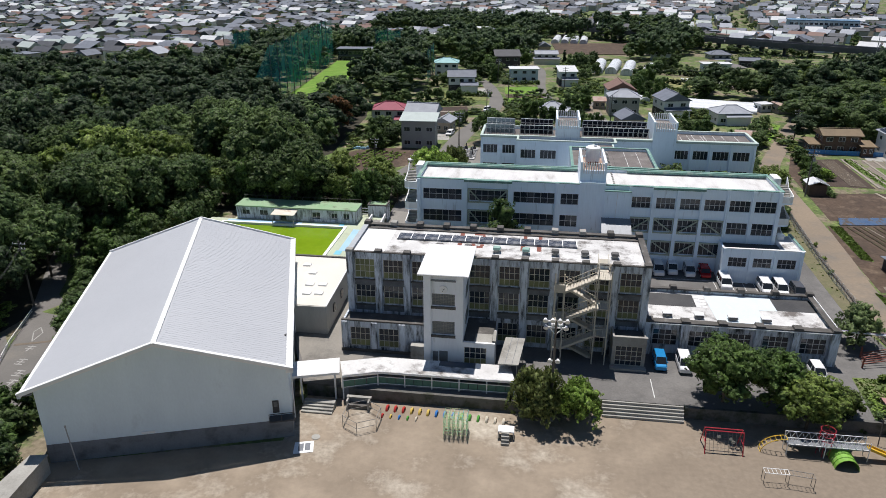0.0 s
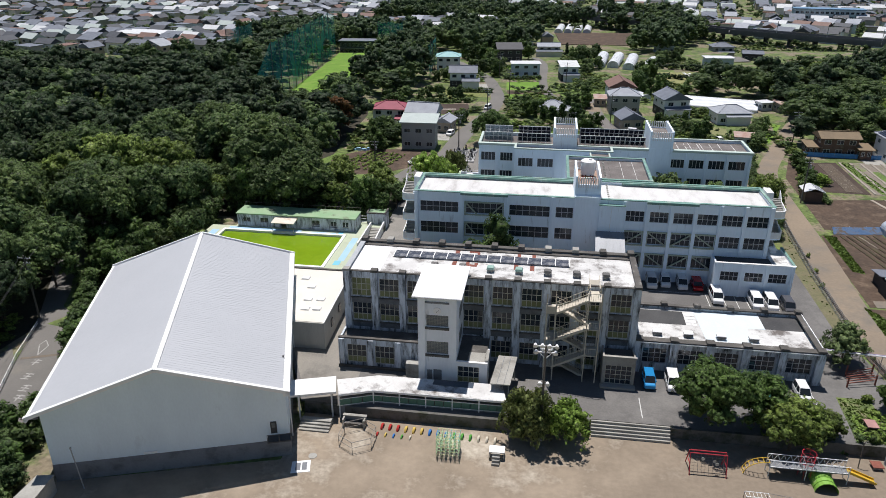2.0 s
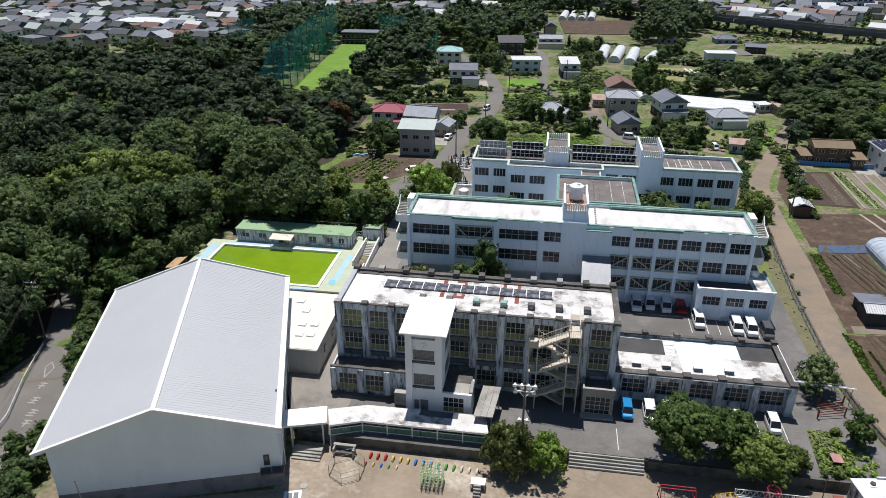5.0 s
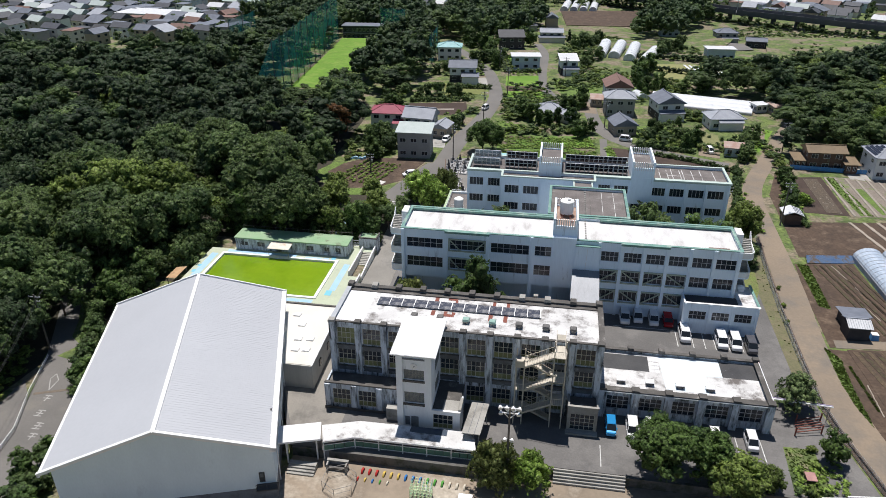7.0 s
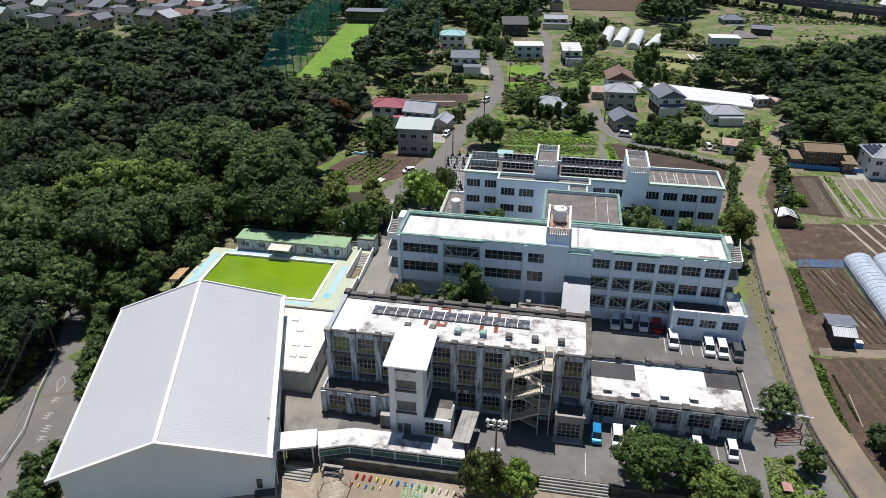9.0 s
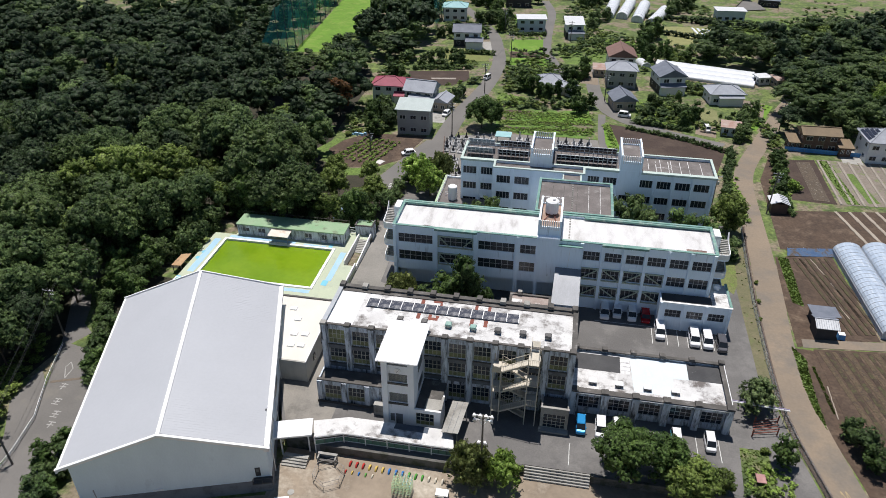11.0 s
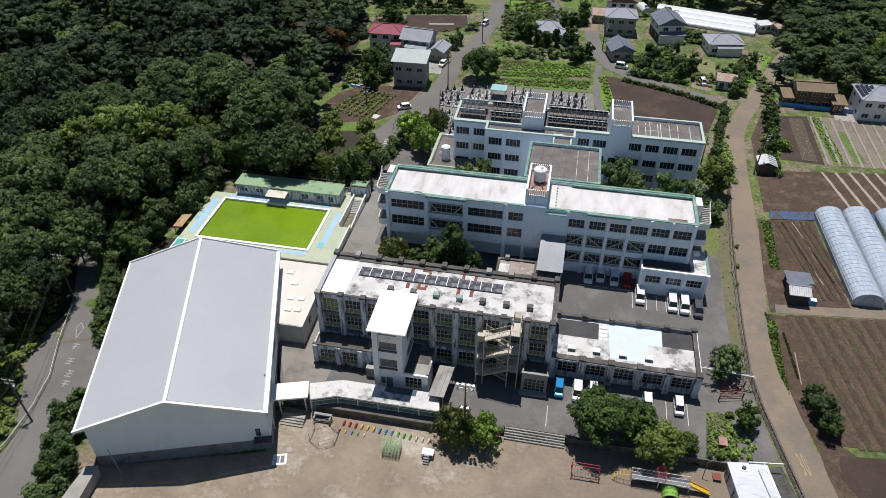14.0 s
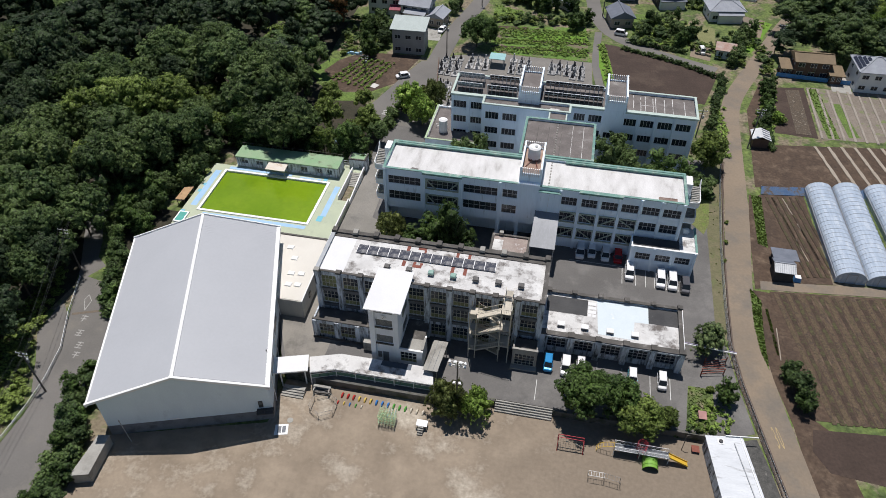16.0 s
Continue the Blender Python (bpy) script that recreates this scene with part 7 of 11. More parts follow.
# ---- houses ----
WALLS = {"grey": surf("grey_render", (0.34, 0.34, 0.33), (0.3, 0.3, 0.29), 0.88, 0.5, 5, 0.06, 0.08), "cream": surf("cream_render", (0.64, 0.62, 0.56), (0.58, 0.56, 0.51), 0.88, 0.5, 5, 0.05, 0.08),
         "white": surf("white_render", (0.72, 0.73, 0.73), (0.66, 0.67, 0.67), 0.85, 0.5, 5, 0.04, 0.06), "dark": surf("dark_boards", (0.035, 0.035, 0.04), (0.05, 0.05, 0.055), 0.75, 0.8, 6, 0.1, 0.1),
         "brown": surf("brown_boards", (0.14, 0.085, 0.065), (0.1, 0.065, 0.05), 0.85, 0.8, 6, 0.1, 0.1), "paleblue": surf("pale_blue_render", (0.5, 0.58, 0.63), (0.45, 0.53, 0.58), 0.85, 0.5, 5, 0.05, 0.06), "tan": surf("tan_render", (0.38, 0.33, 0.27), (0.32, 0.28, 0.23), 0.88, 0.5, 5, 0.05, 0.08)}


def tiles(name, a, b, c=None):
    return surf(name, a, b, 0.7, 0.5, 4.0, 0.12, 0.3, c=c, cscale=0.4, cut=(0.6, 0.75))


ROOFS = {"silver": tiles("silver_tiles", (0.33, 0.35, 0.385), (0.26, 0.275, 0.31)), "slate": tiles("slate_grey_tiles", (0.16, 0.175, 0.21), (0.11, 0.125, 0.155)), "brown": tiles("brown_tiles", (0.2, 0.115, 0.09), (0.15, 0.09, 0.075)),
         "wine": tiles("wine_red_sheet", (0.3, 0.07, 0.1), (0.24, 0.055, 0.08)), "mint": tiles("pale_green_grey_sheet", (0.42, 0.47, 0.45), (0.37, 0.42, 0.4)), "white": tiles("white_sheet_roof", (0.58, 0.59, 0.6), (0.5, 0.51, 0.52)),
         "ochre": tiles("ochre_brown_tiles", (0.2, 0.145, 0.085), (0.15, 0.11, 0.065)), "rust": tiles("rusty_sheet", (0.3, 0.17, 0.13), (0.4, 0.34, 0.3)), "aqua": tiles("aqua_sheet", (0.3, 0.5, 0.5), (0.25, 0.43, 0.44)),
         "black": tiles("black_sheet_roof", (0.05, 0.05, 0.055), (0.07, 0.07, 0.075)), "charcoal": tiles("charcoal_tiles", (0.075, 0.08, 0.095), (0.055, 0.06, 0.07)), "orange": tiles("orange_tiles", (0.42, 0.2, 0.1), (0.36, 0.17, 0.09)), "blue": tiles("blue_tiles", (0.14, 0.25, 0.38), (0.11, 0.2, 0.3))}


def roof_geo(w, d, h, rise, kind, eave=0.6, thick=0.18):
    """Roof over a w x d box of height h; the ridge along the longer side."""
    a, b, g = w / 2 + eave, d / 2 + eave, Geo()
    if kind == "flat":
        return g.box(-a, a, -b, b, h, h + 0.25)
    if kind == "shed":
        lo = [(-a, -b, h), (a, -b, h), (a, b, h + rise), (-a, b, h + rise)]
        return g.prism(lo, [(x, y, z + thick) for x, y, z in lo])
    swap = d > w
    if swap:
        a, b = b, a
    in_ = b * 0.95 if kind == "hip" else 0.0
    zt = h + rise
    base = [(-a, -b, h - 0.1), (a, -b, h - 0.1), (a, b, h - 0.1), (-a, b, h - 0.1)]
    k = len(g.v)
    v = base + [(x, y, z + thick) for x, y, z in base] + [(-a + in_, 0, zt + thick), (a - in_, 0, zt + thick)] + ([(-a, 0, zt - 0.05), (a, 0, zt - 0.05)] if kind == "gable" else [])
    if swap:
        v = [(-y, x, z) for x, y, z in v]
    g.v = v
    g.f = [(3, 2, 1, 0), (0, 1, 5, 4), (2, 3, 7, 6), (4, 5, 9, 8), (6, 7, 8, 9)]
    g.f += [(1, 2, 6, 5), (3, 0, 4, 7), (5, 6, 9), (7, 4, 8)]
    if kind == "gable":
        g.v = g.v[:10]
    return g


def house(x, y, turn, w, d, h, rise, roof, wall, top, label, storeys=2, porch=None, name="house", group="", eave=0.6, category="house", n=None, z=None, base=None):
    ob = thing(name, label, category, pose(x, y, height(x, y) if z is None else z, 0, 0, turn), group)
    plain_part("wall", Geo().box(-w / 2, w / 2, -d / 2, d / 2, -0.3, h), WALLS[wall], ob)
    if base:
        plain_part("lower_wall", Geo().box(-w / 2 - 0.03, w / 2 + 0.03, -d / 2 - 0.03, d / 2 + 0.03, -0.3, h * 0.46), WALLS[base], ob)
    r = plain_part("roof", roof_geo(w, d, h, rise, roof, eave), ROOFS[top], ob)
    if roof in ("gable", "hip"):
        a, b = (w / 2 + eave, d / 2 + eave) if w >= d else (d / 2 + eave, w / 2 + eave)
        q = a - (b * 0.95 if roof == "hip" else 0)
        pts = ((-q, 0, h + rise + 0.24), (q, 0, h + rise + 0.24)) if w >= d else ((0, -q, h + rise + 0.24), (0, q, h + rise + 0.24))
        plain_part("ridge", Geo().beam(*pts, 0.32, 0.2), ROOFS[top], r)
        if roof == "hip":
            for sx in (-1, 1):
                for sy in (-1, 1):
                    e = (sx * a, sy * b, h + 0.12) if w >= d else (-sy * b, sx * a, h + 0.12)
                    s = (sx * q, 0, h + rise + 0.22) if w >= d else (0, sx * q, h + rise + 0.22)
                    plain_part("hip_ridge", Geo().beam(e, s, 0.24, 0.16), ROOFS[top], r)
        else:
            for sx in (-1, 1):
                g = Geo()
                if w >= d:
                    g.prism([(sx * (w / 2), -d / 2, h - 0.01), (sx * (w / 2), d / 2, h - 0.01), (sx * (w / 2), 0, h + rise * 0.93)], [(sx * (w / 2 - 0.15), -d / 2, h - 0.01), (sx * (w / 2 - 0.15), d / 2, h - 0.01), (sx * (w / 2 - 0.15), 0, h + rise * 0.93)])
                else:
                    g.prism([(-w / 2, sx * d / 2, h - 0.01), (w / 2, sx * d / 2, h - 0.01), (0, sx * d / 2, h + rise * 0.93)], [(-w / 2, sx * (d / 2 - 0.15), h - 0.01), (w / 2, sx * (d / 2 - 0.15), h - 0.01), (0, sx * (d / 2 - 0.15), h + rise * 0.93)])
                plain_part("gable_end", g, WALLS[wall], ob)
    k = n or max(2, int(w / 3))
    sh = h / storeys
    for s in range(storeys):
        for i in range(k):
            window(ob, -w / 2 + w * (i + 0.5) / k, -d / 2 - 0.02, s * sh + 0.9, min(1.7, w / k * 0.55), 1.2, 2 if y < 260 else 1, 1, ALU)
        for i in range(2):
            window(ob, (w / 2 + 0.02) * (-1 if x > 15 else 1), -d / 4 + d / 2 * i, s * sh + 1.0, 1.2, 1.0, 2 if y < 260 else 1, 1, ALU, turn=-90 if x > 15 else 90)
    if porch:
        px, pw, pd, ph, pt = porch
        plain_part("lean_to", Geo().box(px - pw / 2, px + pw / 2, -d / 2 - pd, -d / 2, -0.2, ph), WALLS[wall], ob)
        lo = [(px - pw / 2 - 0.3, -d / 2 - pd - 0.4, ph), (px + pw / 2 + 0.3, -d / 2 - pd - 0.4, ph), (px + pw / 2 + 0.3, -d / 2 - 0.005, ph + 0.7), (px - pw / 2 - 0.3, -d / 2 - 0.005, ph + 0.7)]
        plain_part("lean_to_roof", Geo().prism(lo, [(a, b, c + 0.15) for a, b, c in lo]), ROOFS[pt], ob)
    return ob


house(-33.4, 191.2, 2, 9.2, 6.6, 7.4, 0.9, "shed", "grey", "mint", "grey two-storey house with pale green-grey sheet roof")
house(-36.0, 212.8, -6, 9.0, 7.2, 5.2, 2.3, "gable", "cream", "silver", "old two-storey house with weathered grey tile roof", base="brown", porch=(0.6, 6.5, 2.0, 3.4, "silver"))
house(-28.8, 209.8, -10, 4.6, 6.0, 3.2, 1.2, "gable", "tan", "silver", "small tiled outhouse beside the old house", 1)
house(-47.0, 216.5, 3, 10.5, 7.6, 5.2, 1.7, "hip", "white", "wine", "white house with wine-red hipped sheet roof", porch=(3.6, 3.0, 2.2, 2.6, "wine"))
house(3.2, 235.5, 4, 7.4, 6.4, 3.0, 1.7, "hip", "white", "silver", "small hip-roofed house with pale grey tiles", 1, base="dark", porch=(0, 4.6, 1.6, 2.5, "silver"))
house(9.0, 231.0, -40, 7.0, 4.0, 2.8, 0.8, "gable", "cream", "silver", "long low shed with pale ribbed roof", 1, name="shed", category="shed")
house(-32.0, 281.0, 6, 10.2, 8.0, 5.6, 2.0, "gable", "white", "slate", "two-storey house with white upper walls and dark tile roof", base="dark", porch=(3.0, 6.5, 4.0, 2.9, "slate"))
house(-43.0, 318.0, 6, 10.0, 8.0, 5.8, 1.6, "hip", "white", "aqua", "white house wrapped in green building net")
house(-18.0, 349.5, 10, 11.5, 7.0, 5.6, 2.2, "shed", "dark", "black", "black-boarded modern house with slanting roof")
house(-8.6, 305.5, 8, 11.4, 7.0, 5.4, 0.3, "flat", "paleblue", "white", "pale blue two-storey house with flat white roof")
house(9.2, 300.0, 8, 6.8, 8.2, 5.6, 1.2, "shed", "white", "white", "white house with slanting pale roof and dark lower walls", base="dark", porch=(0.6, 6.2, 2.0, 2.6, "slate"))
house(0.4, 377.0, 6, 11.0, 7.0, 5.2, 1.4, "gable", "cream", "silver", "two-storey farmhouse with pale roof", porch=(0, 13.0, 2.5, 3.0, "slate"))
house(27.0, 261.5, 4, 9.0, 10.5, 5.6, 2.4, "gable", "white", "brown", "white two-storey house with brown gabled roof")
house(19.6, 252.4, 2, 3.6, 5.0, 2.6, 0.5, "shed", "tan", "rust", "small lean-to shed with rust-pink roof", 1, name="shed", category="shed")
house(26.6, 243.4, 3, 9.6, 7.6, 6.0, 1.9, "hip", "grey", "silver", "grey two-storey house with hipped silver tile roof")
house(26.6, 222.2, 14, 6.8, 7.4, 3.2, 1.9, "gable", "tan", "slate", "low garage house with slate-grey gabled roof", 1)
house(41.9, 241.6, 14, 8.4, 9.4, 5.8, 2.2, "gable", "white", "slate", "white two-storey house with dark lower walls and grey gable", base="dark", porch=(0, 8.0, 1.8, 2.8, "slate"))
house(58.9, 233.4, 10, 10.4, 7.6, 3.6, 1.8, "hip", "white", "silver", "single-storey house with pale hipped tile roof", 1, porch=(1.0, 7.5, 1.2, 2.6, "silver"))
house(57.0, 205.6, -8, 4.6, 3.6, 2.6, 0.5, "shed", "paleblue", "rust", "blue-grey shed with rusty sheet roof", 1, name="shed", category="shed")
house(74.5, 253.5, 20, 4.0, 3.6, 2.6, 0.3, "flat", "white", "white", "small white shed beside the greenhouse", 1, name="shed", category="shed")
house(80.0, 251.5, 20, 4.6, 3.6, 2.8, 0.6, "shed", "tan", "rust", "small shed with red-white sheet roof", 1, name="shed", category="shed")
house(79.0, 199.6, 2, 9.4, 5.6, 5.0, 1.2, "gable", "brown", "ochre", "brown-boarded house with ochre tile roof", porch=(0.5, 0.1, 0.05, 2.6, "ochre"))
house(72.8, 199.2, 2, 2.8, 4.4, 2.4, 0.6, "shed", "brown", "ochre", "small brown lean-to with ochre roof", 1, name="shed", category="shed")
house(85.2, 197.0, 2, 3.0, 4.2, 2.6, 0.6, "shed", "brown", "ochre", "small brown lean-to with ochre roof", 1, name="shed", category="shed")
solar_house = house(94.2, 196.4, 2, 9.6, 9.0, 6.0, 2.2, "hip", "white", "silver", "new white two-storey house with solar roof")
for j in range(4):
    x = -4.75 + 0.84 * j
    n = int(2 * (5.1 * (1 - (x + 5.8) / 4.85) - 0.1) / 0.98)
    for i in range(n):
        part("solar_panel", Geo().box(-0.39, 0.39, -0.46, 0.46, 0, 0.06), CELLS, solar_house, "", pose(x, (i - (n - 1) / 2) * 0.98, 6.08 + 0.474 * (x + 5.4) + 0.09, 0, -25.4, 0))
sheet("drive", [(84.0, 190.8), (89, 190.2), (90.2, 201), (85.0, 202.5)], CONC, "pale concrete drive between the houses", lift=0.04)
blue_net = surf("blue_net", (0.07, 0.23, 0.5), (0.1, 0.28, 0.56), 0.8, 1.5, 7, 0.12, 0.1)
nf = placed("blue_net_fence", "low blue net fence along the field edge", "fence", 84, 193, TERRACE)
for i in range(11):
    x0, x1 = 70.2 + 2.6 * i, 72.8 + 2.6 * i
    part("net_panel", Geo().beam((x0, 196.6 - 0.17 * i, TERRACE + 0.6), (x1, 196.43 - 0.17 * i, TERRACE + 0.6), 0.05, 1.2), blue_net, nf)
    part("post", Geo().tube((x0, 196.6 - 0.17 * i, TERRACE), (x0, 196.6 - 0.17 * i, TERRACE + 1.35), 0.04), STEEL, nf)

house(76.5, 340.5, 4, 12, 6.5, 4.6, 0.4, "flat", "white", "white", "low white workshop with flat roof", 1, name="workshop", category="building")
house(90.0, 398.5, 6, 10.5, 8.0, 5.4, 1.8, "hip", "grey", "slate", "grey two-storey house with slate roof near the viaduct", porch=(1.0, 8.0, 2.5, 2.8, "slate"))
house(101.5, 381.0, -8, 9.0, 6.5, 3.4, 1.2, "gable", "dark", "slate", "dark low shed beside the car park", 1, name="shed", category="shed")
house(64.5, 420.5, 4, 10.0, 8.0, 6.0, 0.4, "flat", "paleblue", "white", "pale two-storey building beside the viaduct")
# ---- sheds beside the lane ----
sh1 = placed("tool_shed", "dark plank tool shed with striped white sheet roof", "shed", 61, 160, TERRACE)
part("wall", Geo().box(59.2, 62.8, 158.4, 162.0, TERRACE, 3.9), WALLS["brown"], sh1)
part("roof", Geo().prism([(58.8, 158.0, 3.9), (60.9, 158.0, 4.7), (60.9, 162.4, 4.7), (58.8, 162.4, 3.9)], [(58.8, 158.0, 4.0), (60.9, 158.0, 4.8), (60.9, 162.4, 4.8), (58.8, 162.4, 4.0)]), ROOFS["white"], sh1)
part("roof", Geo().prism([(60.9, 158.0, 4.7), (63.2, 158.0, 3.9), (63.2, 162.4, 3.9), (60.9, 162.4, 4.7)], [(60.9, 158.0, 4.8), (63.2, 158.0, 4.0), (63.2, 162.4, 4.0), (60.9, 162.4, 4.8)]), ROOFS["white"], sh1)
for i in range(4):
    y = 158.4 + 1.05 * i
    part("dark_sheet", Geo().prism([(61.2, y, 4.63), (63.1, y, 3.97), (63.1, y + 0.45, 3.97), (61.2, y + 0.45, 4.63)], [(61.2, y, 4.74), (63.1, y, 4.08), (63.1, y + 0.45, 4.08), (61.2, y + 0.45, 4.74)]), ROOFS["slate"], sh1)
sh2 = placed("field_shed", "black shed with ribbed silver roof beside the field", "shed", 60, 114, TERRACE)
part("wall", Geo().box(57.7, 61.1, 111.2, 114.6, TERRACE, 4.0), WALLS["dark"], sh2)
for s in (-1, 1):
    lo = [(57.4, 113.0, 4.75), (61.4, 113.0, 4.75), (61.4, 113.0 + s * 2.1, 4.0), (57.4, 113.0 + s * 2.1, 4.0)]
    lo = lo if s < 0 else lo[::-1]
    part("roof", Geo().prism(lo, [(a, b, c + 0.1) for a, b, c in lo]), ROOFS["white"] if s < 0 else ROOFS["slate"], sh2)
part("roof_ribs", Geo().beam((57.4, 113.0, 4.9), (61.4, 113.0, 4.9), 0.2, 0.1), ROOFS["silver"], sh2)
for i in range(10):
    x = 57.6 + 0.4 * i
    part("rib", Geo().beam((x, 113.0, 4.88), (x, 110.9, 4.12), 0.05, 0.04), ROOFS["silver"], sh2)
part("lean_to", Geo().box(58.3, 61.8, 115.2, 118.4, TERRACE, 3.5), WALLS["dark"], sh2)
part("lean_to_roof", Geo().prism([(57.8, 115.0, 3.9), (62.7, 115.0, 3.9), (62.7, 118.9, 3.5), (57.8, 118.9, 3.5)], [(57.8, 115.0, 4.0), (62.7, 115.0, 4.0), (62.7, 118.9, 3.6), (57.8, 118.9, 3.6)]), ROOFS["slate"], sh2)
tubb = placed("water_tub", "blue and white plastic water tank beside the shed", "tank", 62.9, 112.2, TERRACE)
part("tub", Geo().box(61.7, 63.0, 111.6, 112.8, TERRACE, TERRACE + 1.0, 0.1), blue_net, tubb)
part("lid", Geo().box(61.8, 62.9, 111.7, 112.7, TERRACE + 1.0, TERRACE + 1.1), WHITE, tubb)

# ---- plastic greenhouses ----
FILM = surf("milky_film", (0.44, 0.5, 0.58), (0.32, 0.385, 0.47), 0.3, 0.7, 6, 0.08, 0.05, c=(0.58, 0.62, 0.66), cscale=0.6, cut=(0.52, 0.7), stretch=(2.2, 0.25, 1))
FILMWHITE = surf("white_film", (0.66, 0.68, 0.7), (0.58, 0.6, 0.62), 0.4, 0.4, 6, 0.06, 0.05)


def tunnel(x0, y0, x1, y1, w, h, film, label, ribs=14, z=None, group="plastic greenhouses"):
    """A hooped plastic greenhouse from one end's middle to the other's."""
    ln, turn = math.hypot(x1 - x0, y1 - y0), math.degrees(math.atan2(y1 - y0, x1 - x0)) - 90
    ob = thing("greenhouse", label, "greenhouse", pose(x0, y0, height(x0, y0) if z is None else z, 0, 0, turn), group)
    prof = [(w / 2 * c, h * (0.35 + 0.65 * s)) for c, s in ((math.cos(math.pi * i / 12), math.sin(math.pi * i / 12)) for i in range(13))]
    prof = [(w / 2, 0)] + prof + [(-w / 2, 0)]
    g = Geo()
    m = 24
    for k in range(m + 1):
        sag = 0.985 if k % 2 else 1.0
        g.v += [(px * sag, ln * k / m, pz * sag) for px, pz in prof]
    q = len(prof)
    g.f = [(k * q + i, k * q + i + 1, (k + 1) * q + i + 1, (k + 1) * q + i) for k in range(m) for i in range(q - 1)]
    plain_part("film", g, film, ob)
    for y in (0.0, ln):
        e = Geo().poly([(px, y, pz) for px, pz in (prof if y else prof[::-1])])
        plain_part("end_film", e, film, ob)
        plain_part("end_frame", Geo().box(-0.9, 0.9, y - 0.05, y + 0.05, 0, 0.12).box(-0.95, -0.85, y - 0.05, y + 0.05, 0, h * 0.75).box(0.85, 0.95, y - 0.05, y + 0.05, 0, h * 0.75).box(-0.95, 0.95, y - 0.05, y + 0.05, h * 0.75, h * 0.8), STEEL, ob)
    for k in range(ribs + 1):
        plain_part("hoop", Geo().sweep([(px * 1.005, ln * k / ribs, pz * 1.005) for px, pz in prof], 0.035), FILMWHITE, ob)
    for sx in (-1, 1):
        plain_part("side_roll", Geo().tube((sx * w * 0.5, 0, h * 0.38), (sx * w * 0.5, ln, h * 0.38), 0.07), STEEL, ob)
    return ob


tunnel(72.3, 113.4, 71.4, 142.4, 5.6, 3.0, FILM, "hooped greenhouse of milky blue plastic film", 22)
tunnel(78.2, 113.6, 77.4, 143.6, 5.6, 3.0, FILM, "hooped greenhouse of milky blue plastic film", 22)
tunnel(85.8, 116, 84.2, 144.4, 5.6, 3.0, FILM, "hooped greenhouse of milky blue plastic film", 22)
for x0, y0, x1, y1, w in ((46.6, 256.0, 71.6, 249.9, 5.0), (42.6, 262.5, 72.4, 255.1, 5.0), (40.6, 268.4, 73.2, 260.0, 5.0)):
    tunnel(x0, y0, x1, y1, w, 1.6, FILMWHITE, "long low greenhouse of white plastic film", 12)
for x0, y0, x1, y1 in ((23.6, 333, 27.4, 362), (29.6, 332, 34.6, 361), (36.0, 327, 41.0, 357), (42.0, 323, 49.5, 348)):
    tunnel(x0, y0, x1, y1, 5.0, 3.0, FILMWHITE, "white hooped greenhouse among the gardens", 8)
for i in range(4):
    tunnel(6 + 6.4 * i, 507, 8.5 + 6.4 * i, 538, 5.0, 3.0, FILMWHITE, "distant white hooped greenhouse", 6)
for x0, y0, x1, y1 in ((34.5, 268, 36.5, 262),):
    tunnel(x0, y0, x1, y1, 3.6, 2.2, FILMWHITE, "small white plastic tunnel", 4)
bn = placed("blue_sheet", "blue net laid over frames at the field edge", "net", 64, 140.6, TERRACE)
part("sheet", Geo().prism([(59.0, 139.2, TERRACE + 0.1), (86, 143.0, TERRACE + 0.1), (86, 145.2, TERRACE + 0.9), (59.2, 141.2, TERRACE + 0.9)], [(59.0, 139.2, TERRACE + 0.14), (86, 143.0, TERRACE + 0.14), (86, 145.2, TERRACE + 0.94), (59.2, 141.2, TERRACE + 0.94)]), surf("dark_blue_netting", (0.05, 0.1, 0.2), (0.09, 0.14, 0.22), 0.8, 0.8, 6, 0.2, 0.1, c=(0.09, 0.07, 0.055), cscale=0.8, cut=(0.5, 0.62)), bn)
for i in range(9):
    part("post", Geo().tube((59.2 + 3.35 * i, 141.2 + 0.5 * i, TERRACE), (59.2 + 3.35 * i, 141.2 + 0.5 * i, TERRACE + 1.1), 0.04), STEEL, bn)

# ---- fields ----
def ridges(name, a, b, along, n, w, h, material, label, broken=0.0, other=None):
    """Parallel soil or film ridges: starts between a and b, each running by the vector along."""
    ob = placed(name, label, "field", a[0], a[1], TERRACE, kind="structure")
    for i in range(n):
        u = i / max(1, n - 1)
        x, y = a[0] + (b[0] - a[0]) * u, a[1] + (b[1] - a[1]) * u
        g = Geo()
        for k in range(7):
            if random.random() < broken:
                continue
            p, q, j = k / 7, (k + 1) / 7, random.uniform(-0.06, 0.06)
            g.beam((x + along[0] * p + j, y + along[1] * p, TERRACE + h / 2), (x + along[0] * q - j, y + along[1] * q, TERRACE + h / 2), w * random.uniform(0.85, 1.15), h)
        part("ridge", g, material if i % 2 or other is None else other, ob)
    return ob


